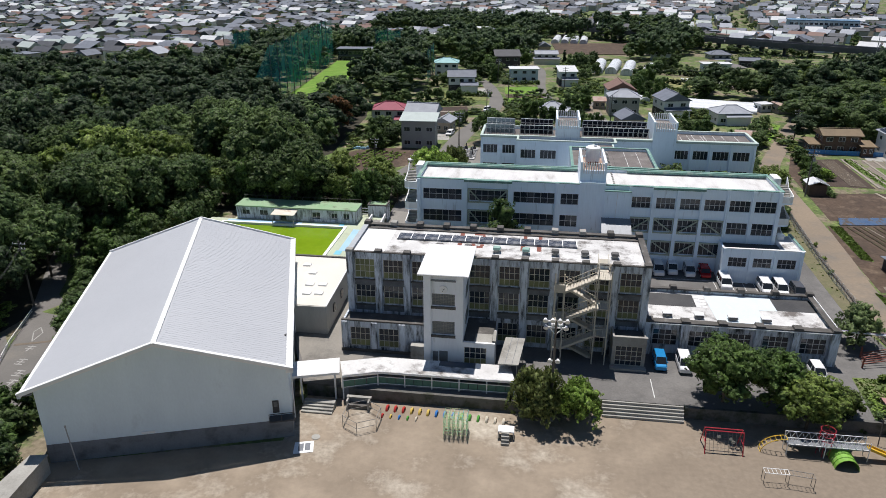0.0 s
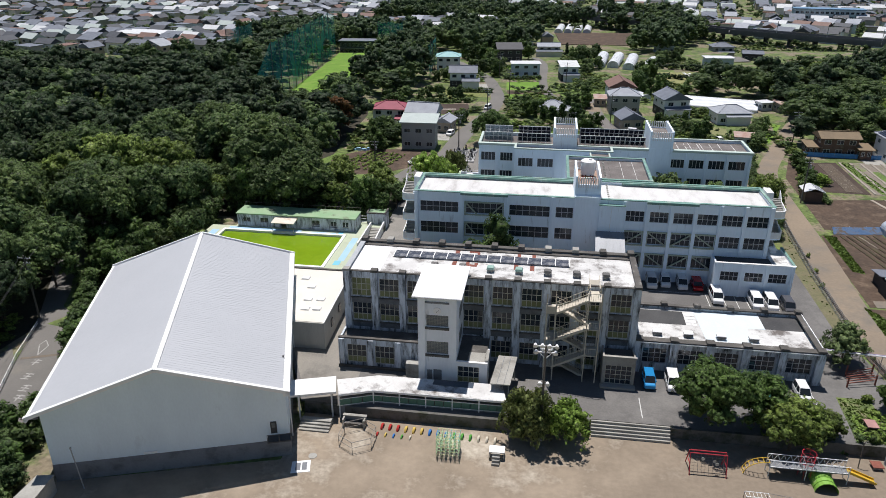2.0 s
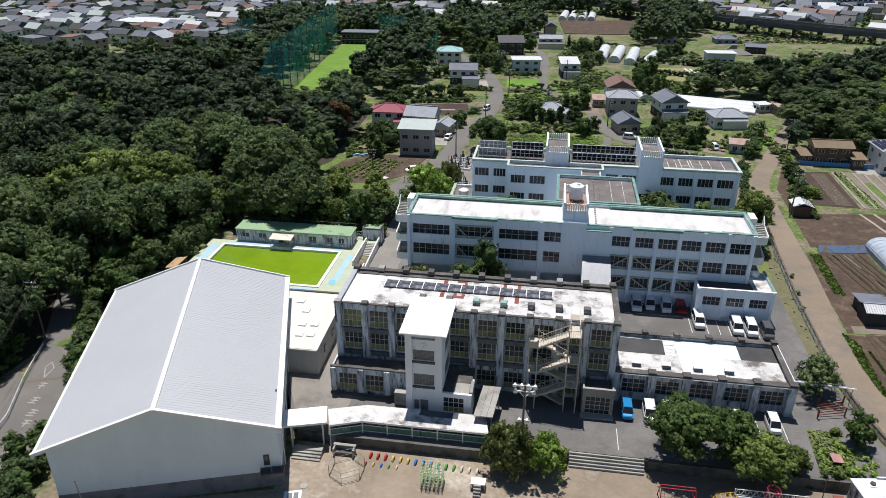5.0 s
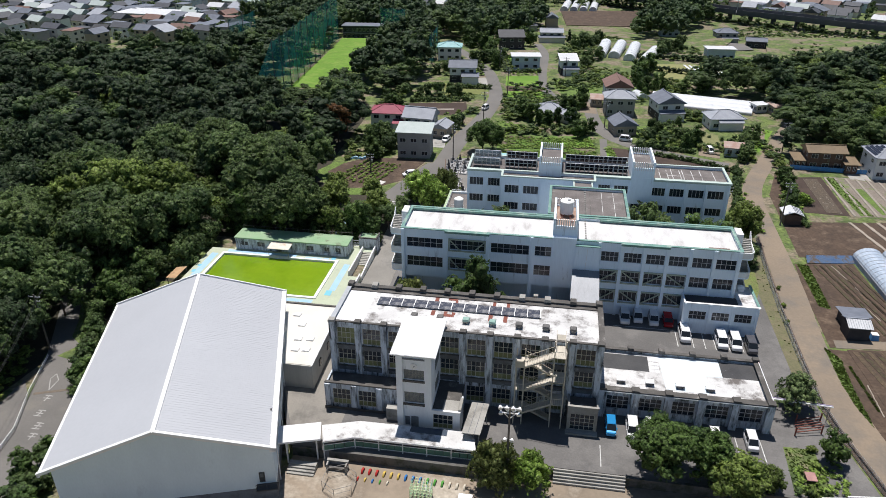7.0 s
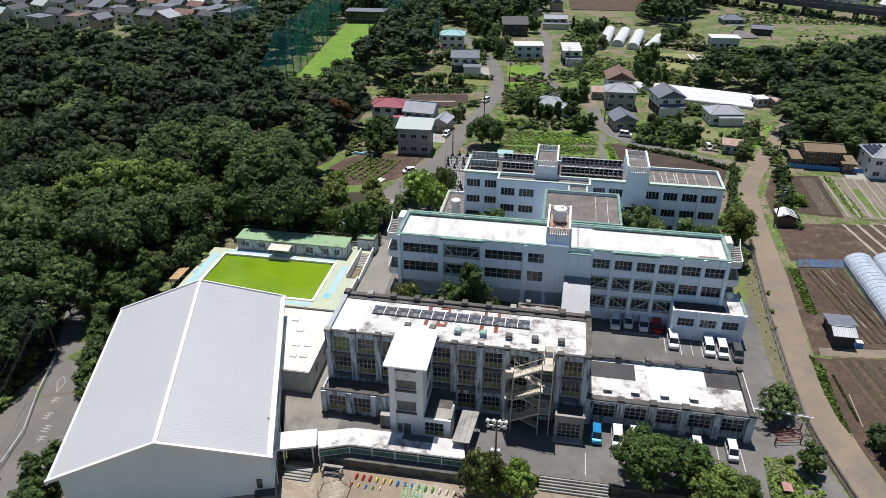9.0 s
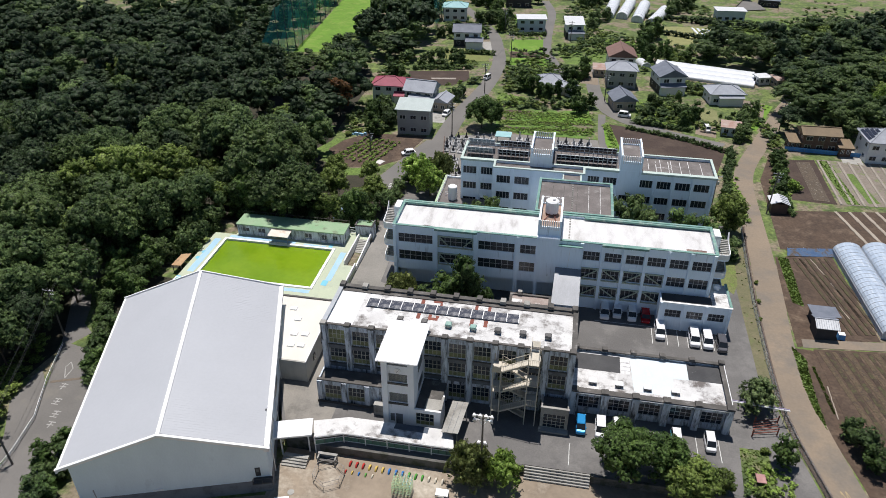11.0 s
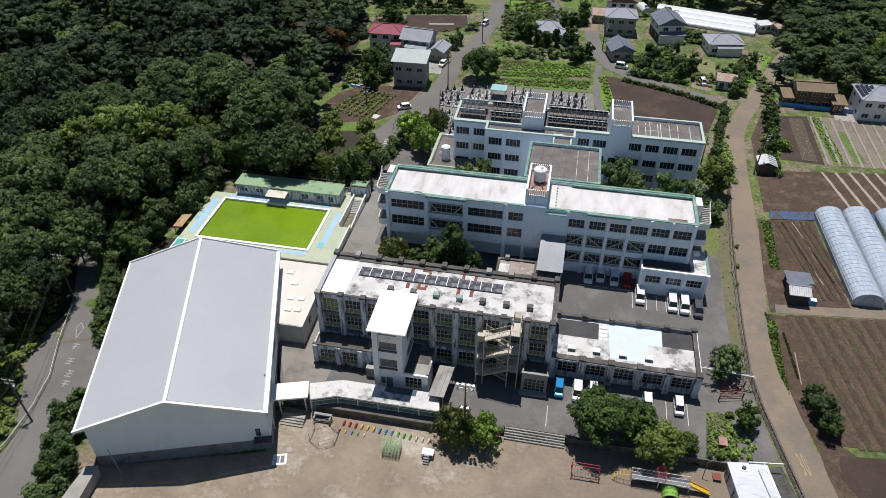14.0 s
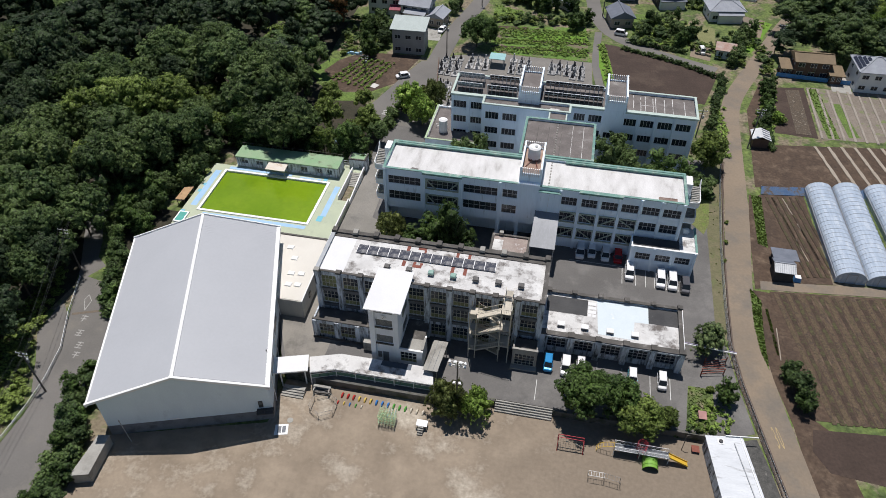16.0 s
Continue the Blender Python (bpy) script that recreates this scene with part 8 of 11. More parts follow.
FILMROW = surf("dusty_film_row", (0.36, 0.31, 0.25), (0.28, 0.235, 0.185), 0.6, 0.6, 5, 0.1, 0.1)
RIDGE = surf("soil_ridge", (0.066, 0.044, 0.031), (0.045, 0.031, 0.023), 0.95, 0.5, 3, 0.35, 0.8, c=(0.07, 0.066, 0.03), cscale=0.6, cut=(0.46, 0.6))
WEEDRIDGE = surf("weedy_soil_ridge", (0.11, 0.078, 0.05), (0.08, 0.063, 0.036), 0.95, 0.8, 3, 0.4, 0.8, c=(0.07, 0.05, 0.037), cscale=0.9, cut=(0.5, 0.6))
PALEROW = surf("pale_soil_row", (0.31, 0.275, 0.235), (0.24, 0.21, 0.175), 0.95, 0.4, 3, 0.2, 0.5)
sheet("lower_field", [(57.2, 100), (57.6, 88), (59.6, 79), (104, 82), (110, 114), (56.8, 108)], SOIL, "brown ploughed field beside the lane", lift=0.06)
ridges("field_rows", (57.8, 107.6), (108, 113), (5.2, -28.8), 44, 0.8, 0.1, RIDGE, "low brown soil ridges across the field", other=WEEDRIDGE)
sheet("dark_field", [(59.3, 77.2), (104, 81.6), (100, 66.0), (60.6, 69.6), (58.6, 73.0)], TILLED, "dark freshly tilled field", lift=0.03)
sheet("track", [(55.2, 108.2), (55.4, 110.6), (110, 116.6), (110, 114.2)], DUSTROAD, "dusty track into the fields", lift=0.05)
sheet("garden_field", [(58.5, 139.0), (57.6, 119.5), (63.5, 111.4), (69.2, 112.4), (68.3, 141.0)], SOIL, "brown field with a few crop rows", lift=0.03)
ridges("film_strip", (56.7, 98.4), (56.9, 98.4), (-0.3, -7.6), 1, 0.16, 0.12, FILMROW, "strip of pale film beside the field", 0.1)
ridges("film_rows", (60.2, 138.5), (66.6, 139.6), (4.6, -25.0), 6, 0.55, 0.14, RIDGE, "soil ridges beside the greenhouse")
ridges("pale_film", (61.4, 138.3), (63.6, 138.8), (4.2, -20.0), 2, 0.2, 0.14, FILMROW, "strips of pale film along the rows", 0.25)
sheet("middle_field", [(60.0, 142.0), (112, 150), (116, 168), (61.5, 160.0)], SOIL, "bare brown field", lift=0.03)
ridges("film_strips", (74.5, 161.8), (106, 166.5), (3.4, -17.0), 11, 0.75, 0.12, FILMROW, "pale film strips along the field")
sheet("upper_field", [(76.6, 165.5), (118, 169), (124, 192), (77.4, 191.6)], surf("pale_dry_soil", (0.225, 0.19, 0.155), (0.165, 0.14, 0.115), 0.95, 0.35, 2, 0.2, 0.3, c=(0.15, 0.185, 0.07), cscale=0.4, cut=(0.54, 0.64)), "dry grey field with weeds", lift=0.03)
ridges("dry_rows", (77.6, 191.2), (114, 191.4), (-0.6, -25.4), 15, 0.55, 0.14, PALEROW, "pale soil rows across the dry field")
sheet("weed_strip", [(77.4, 191), (80.2, 191), (81.2, 166.4), (78.4, 166.2)], GRASS, "weedy green strip in the field", lift=0.06)
sheet("weed_patch", [(82.6, 184), (84.6, 184), (86.2, 168), (83.6, 167.6)], GRASS, "weedy green strip in the field", lift=0.055)
sheet("black_field", [(65.9, 166.2), (76.0, 165.6), (76.8, 191.2), (67.7, 189.6)], TILLED, "dark soil bed", lift=0.035)
sheet("straw_bed", [(71.0, 166.8), (74.6, 166.6), (75.2, 189.6), (71.6, 189.0)], surf("straw_litter", (0.12, 0.092, 0.064), (0.05, 0.04, 0.032), 0.95, 1.6, 5, 0.5, 0.8, c=(0.26, 0.22, 0.17), cscale=1.6, cut=(0.56, 0.66)), "bed littered with dry straw stalks", lift=0.09)
sheet("verge", [(56.9, 138.5), (59.0, 138.2), (58.2, 121), (56.4, 122)], GRASS, "grassy verge beside the lane", lift=0.05)
sheet("verge_2", [(53.2, 108), (54.9, 105), (54.3, 98.5), (54.2, 91.7), (54.1, 88.2), (53.2, 92.5), (52.85, 98.2)], GRASS, "grassy verge beside the lane", lift=0.055)
sheet("bare_verge", [(54.2, 108.2), (63.5, 111.2), (57.6, 119.6), (58.4, 138), (56.4, 138.6), (55.0, 124)], SOIL, "bare earth beside the lane", lift=0.022)
sheet("lane_bank", [(58.2, 142), (61.5, 142), (66.8, 190), (70, 194), (66.0, 194), (60.2, 176)], SOIL, "bare earth bank beside the lane", lift=0.02)
sheet("tilled_plot", [(22.5, 206.5), (24.6, 195.5), (27, 178), (49.6, 176.5), (54.6, 194.6), (43, 198.4), (31, 204.4)], TILLED, "dark tilled plot behind the school", lift=0.04)
sheet("grass_strip", [(20.9, 206), (22.3, 206), (24.6, 195), (26.8, 178), (24.2, 178), (21.5, 192)], LAWN, "bright grass strip beside the tilled plot", lift=0.05)
sheet("kitchen_garden", [(-11.6, 212), (16.6, 216), (18.8, 194.2), (-10.2, 193.8)], surf("garden_green", (0.13, 0.23, 0.04), (0.09, 0.16, 0.03), 0.95, 0.3, 2, 0.25, 0.6, c=(0.16, 0.13, 0.09), cscale=0.25, cut=(0.52, 0.6)), "kitchen garden with leafy rows", lift=0.03)
for o, mat, lab in (([(1, 208.6), (17.2, 210.4), (17.8, 206.2), (1.4, 204.6)], LAWN, "bright leafy bed of the kitchen garden"), ([(-10.6, 203.0), (1.0, 204.2), (1.2, 200.8), (-10.4, 199.8)], GRASS, "green bed of the kitchen garden"),
                    ([(1.4, 204.2), (17.8, 205.8), (18.0, 204.4), (1.6, 202.8)], TILLED, "bare strip between the garden beds"), ([(-10.8, 212), (-1, 213), (-0.6, 210.4), (-10.6, 209.4)], SOIL, "bare bed of the kitchen garden"), ([(-10.4, 198.8), (18.2, 200.2), (18.4, 198.8), (-10.4, 197.4)], TILLED, "bare strip between the garden beds")):
    sheet("garden_bed", o, mat, lab, lift=0.045)
sheet("west_garden", [(-54.2, 173.5), (-51.8, 180.2), (-46, 186.5), (-29.2, 187.2), (-33.0, 170.6), (-38.0, 165.0), (-46, 163.2)], SOIL, "small brown vegetable field", lift=0.03)
sheet("lane_junction", [(-36.5, 158), (-31, 150), (-25.6, 150), (-24.6, 176), (-24.0, 186), (-28.6, 184.6), (-31.4, 176), (-33.2, 169.4)], ROADTOP, "asphalt mouth of the lane behind the school", lift=0.034, category="road")
sheet("field_edge", [(-58, 172), (-54.4, 181), (-51.6, 181), (-54, 173.2), (-45.6, 162.9), (-38.2, 164.6), (-36.8, 160), (-46, 158.5)], GRASS, "rough grass round the vegetable field", lift=0.026)
slab_mat = surf("pale_board", (0.6, 0.58, 0.54), (0.5, 0.48, 0.45), 0.8, 1.0, 6, 0.08, 0.05)
single("field_board", Geo().slab([(-39.6, 167.4), (-37.6, 166.6), (-36.8, 168.6), (-38.6, 169.4)], TERRACE + 0.03, TERRACE + 0.12), slab_mat, "pale board lying beside the field", "board")
bag_mat = surf("pale_blue_sacks", (0.2, 0.42, 0.58), (0.4, 0.55, 0.62), 0.6, 2.0, 6, 0.1, 0.1)
for k in range(6):
    bx, by = -51.0 + 0.75 * k, 184.0 + 0.5 * (k % 2)
    single("sack", Geo().box(bx, bx + 0.8, by, by + 0.9, TERRACE, TERRACE + 0.45 + 0.15 * (k % 3), 0.12), bag_mat, "pale blue plastic sack at the edge of the field", "sack", group="sacks")
crossing = placed("stop_marking", "worn white stop bars across the lane mouth", "marking", -30.5, 155.5, TERRACE, kind="structure")
for k in range(3):
    part("bar", Geo().box(-32.4, -28.6, 154.4 + 0.9 * k, 154.75 + 0.9 * k, TERRACE + 0.035, TERRACE + 0.041), LINE, crossing)
sheet("brown_plot", [(-47.2, 243.6), (-26.2, 247.6), (-24.4, 238), (-29.6, 231), (-45, 229)], TILLED, "dark tilled garden plot", lift=0.03)
sheet("pale_rows", [(-38, 237.6), (-29.4, 239.2), (-29.2, 237.6), (-37.6, 236.2)], PALEROW, "pale dry row in the plot", lift=0.08)
sheet("paddy", [(-15.4, 290), (-2.4, 292.4), (-1.6, 275.4), (-14.4, 274.2)], LAWN, "bright green paddy beside the lane", lift=0.05)
sheet("brown_paddy", [(-14.2, 273.2), (-1.2, 274.2), (0.4, 268), (-13.4, 266.4)], SOIL, "bare brown strip beside the lane", lift=0.05)
sheet("green_plot", [(-13.2, 265.6), (0.6, 267), (3.4, 258), (-12.4, 257)], LAWN, "bright green plot beside the lane", lift=0.05)
sheet("upper_paddy", [(-18, 330), (-4.4, 332), (-4.2, 314), (-16, 312)], LAWN, "bright green plot behind the houses", lift=0.05)
sheet("dry_grass", [(-40, 274), (-22, 272), (-20.5, 260), (-38, 256)], surf("dry_grass_green", (0.17, 0.19, 0.06), (0.14, 0.15, 0.05), 0.95, 0.4, 3, 0.2, 0.4), "dry grassy plot beside the lane", lift=0.03)
sheet("golf_green", [(-96.0, 257), (-84, 259), (-78.5, 296), (-86.5, 358), (-104.0, 356), (-99.0, 300), (-96.4, 262)], LAWN, "mown bright green driving range", lift=0.1)
sheet("far_field", [(8, 450), (52, 452), (56, 514), (4, 505)], SOIL, "distant brown fields", lift=0.3)
sheet("far_rows", [(35, 462), (48, 463), (51, 503), (38, 503)], PALEROW, "distant pale field strips", lift=0.35)
sheet("striped_field", [(46.5, 322), (67.5, 324.5), (77.5, 316), (64, 300.5), (48, 293.5)], surf("dry_crop", (0.24, 0.24, 0.1), (0.2, 0.2, 0.08), 0.95, 0.5, 3, 0.2, 0.4), "yellowing field", lift=0.04)
ridges("film_bands", (59, 322.5), (73.5, 318.5), (2.6, -17.5), 8, 0.95, 0.14, FILMWHITE, "white film strips in the field")
sheet("gravel_plot", [(48.6, 212), (54, 210), (52.8, 201.6), (47.2, 203.6)], DUSTROAD, "gravel parking plot", lift=0.05)
sheet("garden_lawn", [(46, 226), (56, 224), (55, 212), (46.5, 213)], surf("dry_lawn", (0.2, 0.2, 0.09), (0.16, 0.17, 0.07), 0.95, 0.4, 3, 0.2, 0.4), "dry lawn before a house", lift=0.035)
sheet("house_yard", [(64.5, 236), (72, 233), (69, 220), (64.5, 221)], DUSTROAD, "paved yard before a house", lift=0.035)
sheet("house_yard_2", [(12, 256), (19, 255), (19.6, 241), (13.4, 242)], DUSTROAD, "paved yard between houses", lift=0.035)
for nm, o, mat, lab in (
        ("rough_grass", [(-13, 227), (-3, 224), (-5, 217), (-13, 216)], GRASS, "rough bright grass behind the kitchen garden"),
        ("grass_bank", [(-12, 256), (4, 257), (8, 246), (2, 240), (-12, 244)], GRASS, "rough grass beside the lane"),
        ("green_plot_2", [(4, 288), (12, 288), (14, 272), (18, 264), (8, 262), (4, 276)], GRASS, "green garden plot between the houses"),
        ("green_plot_3", [(14, 284), (36, 280), (36, 272), (16, 268)], GRASS, "green garden plot between the houses"),
        ("green_plot_4", [(16, 300), (34, 296), (34, 288), (16, 290)], LAWN, "bright green garden plot behind the houses"),
        ("green_plot_5", [(-36, 300), (-26, 300), (-24, 290), (-38, 288)], GRASS, "green garden plot by the netted house"),
        ("orchard_grass", [(30, 230), (36, 230), (48, 227), (47, 208), (31, 211)], GRASS, "green garden ground before the houses"),
        ("lane_grass", [(61, 212), (65, 209), (74, 231), (70, 234)], LAWN, "bright grass strip beside the lane"),
        ("bank_grass", [(52.2, 150), (54.0, 150), (54.6, 176), (51.0, 174)], GRASS, "grassy bank beside the lane"),
        ("far_grass", [(66, 322), (100, 306), (110, 338), (76, 346)], GRASS, "green field before the viaduct"),
        ("far_grass_2", [(100, 350), (170, 350), (200, 380), (160, 404), (110, 400)], EARTH, "green field before the viaduct"),
        ("far_grass_3", [(56, 350), (78, 352), (96, 400), (66, 396)], EARTH, "green field before the viaduct"),
        ("far_soil", [(62, 300), (78, 294), (82, 306), (70, 312)], SOIL, "brown field edge"),
        ("car_park", [(72, 362), (78, 360), (98, 368), (96, 382), (80, 386)], ROADTOP, "asphalt car park before the viaduct"),
        ("house_drive", [(-29.6, 284), (-21, 286), (-20, 274), (-27, 273)], CONC, "pale concrete forecourt of a house"),
        ("grey_drive", [(-39, 206), (-27, 206), (-26, 198), (-40, 198)], CONC, "pale concrete forecourt of a house")):
    sheet(nm.rstrip("_2345"), o, mat, lab, lift=0.028)
# the speed limit painted on the lane
mk = placed("road_marking", "worn pale yellow speed limit number painted on the lane", "marking", 53.5, 72.2, TERRACE, kind="structure")
WORNYELLOW = surf("worn_yellow_line", (0.42, 0.32, 0.16), (0.28, 0.22, 0.14), 0.9, 1.2, 6, 0.2, 0.0)
for k, sign in enumerate("30"):
    fc = bpy.data.curves.new("digit", "FONT")
    fc.body, fc.size, fc.extrude = sign, 1.0, 0.003
    dummy = bpy.data.objects.new("digit", fc)
    scene.collection.objects.link(dummy)
    bpy.context.view_layer.update()
    dm = bpy.data.meshes.new_from_object(dummy)
    bpy.data.objects.remove(dummy)
    bpy.data.curves.remove(fc)
    part("digit", dm, WORNYELLOW, mk, "", Matrix.LocRotScale((53.4 + 0.66 * k, 72.5 + 0.12 * k, TERRACE + 0.04), Euler((0, 0, radians(12))), (1.05, 5.6, 1.0)))
FADEDLINE = surf("faded_lane_paint", (0.4, 0.39, 0.37), (0.22, 0.215, 0.2), 0.9, 2.0, 8, 0.25, 0.0)
mw = placed("lane_marking", "worn white lettering and outline on the lane", "marking", -65, 72, 0, kind="structure")
for (x, y), k in (((-68.7, 76.3), 2), ((-67.5, 73.0), 3), ((-65.9, 70.4), 3), ((-65.3, 68.2), 2)):
    for j in range(k):
        part("bar", Geo().box(x - 0.6, x + 0.6, y + 0.7 - 0.6 * j - 0.1, y + 0.7 - 0.6 * j + 0.1, 0.03, 0.036), FADEDLINE, mw)
    part("bar", Geo().box(x - 0.1, x + 0.1, y - 0.6, y + 0.9, 0.037, 0.04), FADEDLINE, mw)
for pts in (((-62.6, 60.2), (-62.5, 62.5), (-63.6, 64.4), (-63.7, 62.0)), ((-69.7, 78.3), (-69.8, 80.8), (-71.1, 82.2), (-71.3, 80.9))):
    for a, b in zip(pts, pts[1:] + pts[:1]):
        part("bar", Geo().beam((*a, 0.035), (*b, 0.035), 0.16, 0.01), FADEDLINE, mw)
single("drain_strip", Geo().beam((-71.5, 77.0, 0.03), (-66.3, 79.0, 0.03), 0.55, 0.03), surf("rusty_grating", (0.17, 0.135, 0.1), (0.12, 0.1, 0.08), 0.85, 1.0, 6, 0.15, 0.1), "rusty drain grating across the lane", "drain", kind="structure")

# ---- graveyard behind the school ----
grave_yard = placed("graveyard_paving", "grey gravel ground of the graveyard", "ground", 0, 185, TERRACE, kind="structure")
part("gravel", Geo().slab([(-23.4, 184.5), (-19.6, 164), (-18.4, 163), (-18.2, 160), (43, 160), (44, 172), (20.4, 176), (19.4, 193.6), (-8, 193.4), (-20, 190)], TERRACE - 0.1, TERRACE + 0.03), surf("grave_gravel", (0.22, 0.205, 0.185), (0.17, 0.16, 0.145), 0.95, 0.3, 5, 0.15, 0.3), grave_yard)
STONES = [surf("polished_dark_stone", (0.05, 0.05, 0.055), None, 0.25, 2, 8, 0.15, 0.0), surf("grey_granite", (0.3, 0.3, 0.3), None, 0.6, 2, 8, 0.15, 0.05), surf("pale_granite", (0.46, 0.45, 0.44), None, 0.6, 2, 8, 0.12, 0.05)]
GRAVES = []
for k, mat in enumerate(STONES):
    gr = []
    for g in (Geo().box(-0.95, 0.95, -0.95, 0.95, 0, 0.3), Geo().box(-0.45, 0.45, 0.0, 0.7, 0.3, 0.65), Geo().box(-0.33, 0.33, 0.08, 0.62, 0.65, 0.95), Geo().box(-0.18, 0.18, 0.2, 0.5, 0.95, 1.85 + 0.15 * k, 0.02), Geo().box(-0.7, -0.5, -0.8, -0.6, 0.3, 0.95, 0.02)):
        me = g.mesh("stone")
        me.materials.append(mat if g.v[0][2] > 0.2 or k else STONES[1])
        gr.append(me)
    GRAVES.append(gr)


def grave(x, y, turn):
    k = random.choice((0, 0, 0, 0, 1, 1, 2))
    ob = thing("gravestone", ("polished dark", "weathered grey granite", "pale granite")[k] + " gravestone on a stepped plinth", "gravestone", Matrix.LocRotScale((x, y, TERRACE + 0.03), Euler((0, 0, radians(turn))), (random.uniform(0.85, 1.1),) * 3), "gravestones")
    for nm, me in zip(("plinth", "base", "upper_base", "headstone", "lantern"), GRAVES[k]):
        plain_part(nm, me, None, ob)


for x0, y0, n, m in ((-22.0, 178.5, 3, 5), (-20.6, 166.5, 2, 4), (-14.5, 183.5, 3, 3), (-2.6, 183, 3, 4), (8.4, 185, 4, 3), (14.6, 183, 2, 4), (-16.0, 162.0, 2, 3), (-6.0, 162.5, 3, 2)):
    for i in range(n):
        for j in range(m):
            grave(x0 + 2.15 * i + random.uniform(-0.15, 0.15), y0 + 2.2 * j + random.uniform(-0.2, 0.2), random.choice((0, 180, 90)))
gs = placed("graveyard_shelter", "small open shelter with aqua sheet roof", "shelter", -7, 187, TERRACE)
part("roof", Geo().box(-9.2, -4.8, 184.8, 188.6, 4.1, 4.25), ROOFS["aqua"], gs)
for x in (-8.9, -5.1):
    for y in (185.1, 188.3):
        part("post", Geo().box(x - 0.08, x + 0.08, y - 0.08, y + 0.08, TERRACE, 4.1), STEEL, gs)
gwall = placed("graveyard_wall", "low brown block wall round the graveyard", "wall", -24, 175, TERRACE)
part("wall", Geo().beam((-23.8, 186, TERRACE + 0.5), (-20.2, 164, TERRACE + 0.5), 0.2, 1.0), WALLS["brown"], gwall)

# ---- poles and wires ----
def utility_pole(x, y, h, label="concrete utility pole with crossarms and wires", lean=(0, 0), z=None):
    z = height(x, y) if z is None else z
    ob = placed("utility_pole", label, "utility pole", x, y, z, "utility poles")
    part("pole", Geo().tube((x, y, z - 0.3), (x + lean[0], y + lean[1], z + h), 0.17, 8, 0.11), POLE, ob)
    for k, (dz, w) in enumerate(((0.5, 1.1), (1.3, 0.9))):
        part("crossarm", Geo().box(x + lean[0] - w, x + lean[0] + w, y + lean[1] - 0.05, y + lean[1] + 0.05, z + h - dz - 0.05, z + h - dz + 0.05), STEEL, ob)
        for s in (-1, 0.4, 1):
            part("insulator", Geo().tube((x + lean[0] + s * w * 0.9, y + lean[1], z + h - dz), (x + lean[0] + s * w * 0.9, y + lean[1], z + h - dz + 0.25), 0.06), WHITE, ob)
    part("transformer", Geo().tube((x + lean[0] + 0.4, y + lean[1], z + h - 2.6), (x + lean[0] + 0.4, y + lean[1], z + h - 1.8), 0.24, 10), STEEL, ob)
    return (x + lean[0], y + lean[1], z + h - 0.4)


def wire(a, b, sag=0.6):
    ob = placed("power_line", "thin black overhead wires between poles", "wire", a[0], a[1], a[2], "overhead wires")
    for dx, dz in ((-0.8, 0), (0.0, -0.7), (0.8, 0)):
        pts = [(a[0] + (b[0] - a[0]) * u + dx, a[1] + (b[1] - a[1]) * u, a[2] + (b[2] - a[2]) * u + dz - sag * 4 * u * (1 - u)) for u in [i / 8 for i in range(9)]]
        part("wire", Geo().sweep(pts, 0.02), DARKSTEEL, ob)


tops = [utility_pole(-65.6, 60.2, 9.0, lean=(-1.6, 1.0)), utility_pole(-76.4, 88, 11), utility_pole(-84, 112, 12)]
for a, b in zip(tops, tops[1:]):
    wire(a, b)
wire((-60, 20, 10), tops[0])
ptops = [utility_pole(-22.2, 189.5, 10), utility_pole(-17.6, 226, 10), utility_pole(-12.6, 262, 10), utility_pole(-19, 300, 10)]
for a, b in zip(ptops, ptops[1:]):
    wire(a, b)
utility_pole(58.2, 157.6, 10, lean=(0.9, 2.2))
utility_pole(71.8, 211, 9)
utility_pole(21.4, 226, 9)
utility_pole(-42.2, 173.8, 6)
utility_pole(46.2, 160, 8)
utility_pole(8.4, 292, 8)

# ---- driving range nets and far structures ----
NETG = bpy.data.materials.new("green_net")
NETG.use_nodes = True
nn, nl = NETG.node_tree.nodes, NETG.node_tree.links
ms, tr = nn.new("ShaderNodeMixShader"), nn.new("ShaderNodeBsdfTransparent")
nn["Principled BSDF"].inputs["Base Color"].default_value = (0.04, 0.36, 0.3, 1)
nn["Principled BSDF"].inputs["Roughness"].default_value = 0.8
nt, nr = nn.new("ShaderNodeTexNoise"), nn.new("ShaderNodeMapRange")
nt.inputs["Scale"].default_value = 0.12
nr.inputs[1].default_value, nr.inputs[2].default_value, nr.inputs[3].default_value, nr.inputs[4].default_value = 0.35, 0.65, 0.3, 0.65
nc = nn.new("ShaderNodeTexCoord")
nl.new(nc.outputs["Object"], nt.inputs["Vector"])
nl.new(nt.outputs["Fac"], nr.inputs[0])
nl.new(nr.outputs[0], ms.inputs[0])
nl.new(tr.outputs[0], ms.inputs[1])
nl.new(nn["Principled BSDF"].outputs[0], ms.inputs[2])
nl.new(ms.outputs[0], nn["Material Output"].inputs[0])


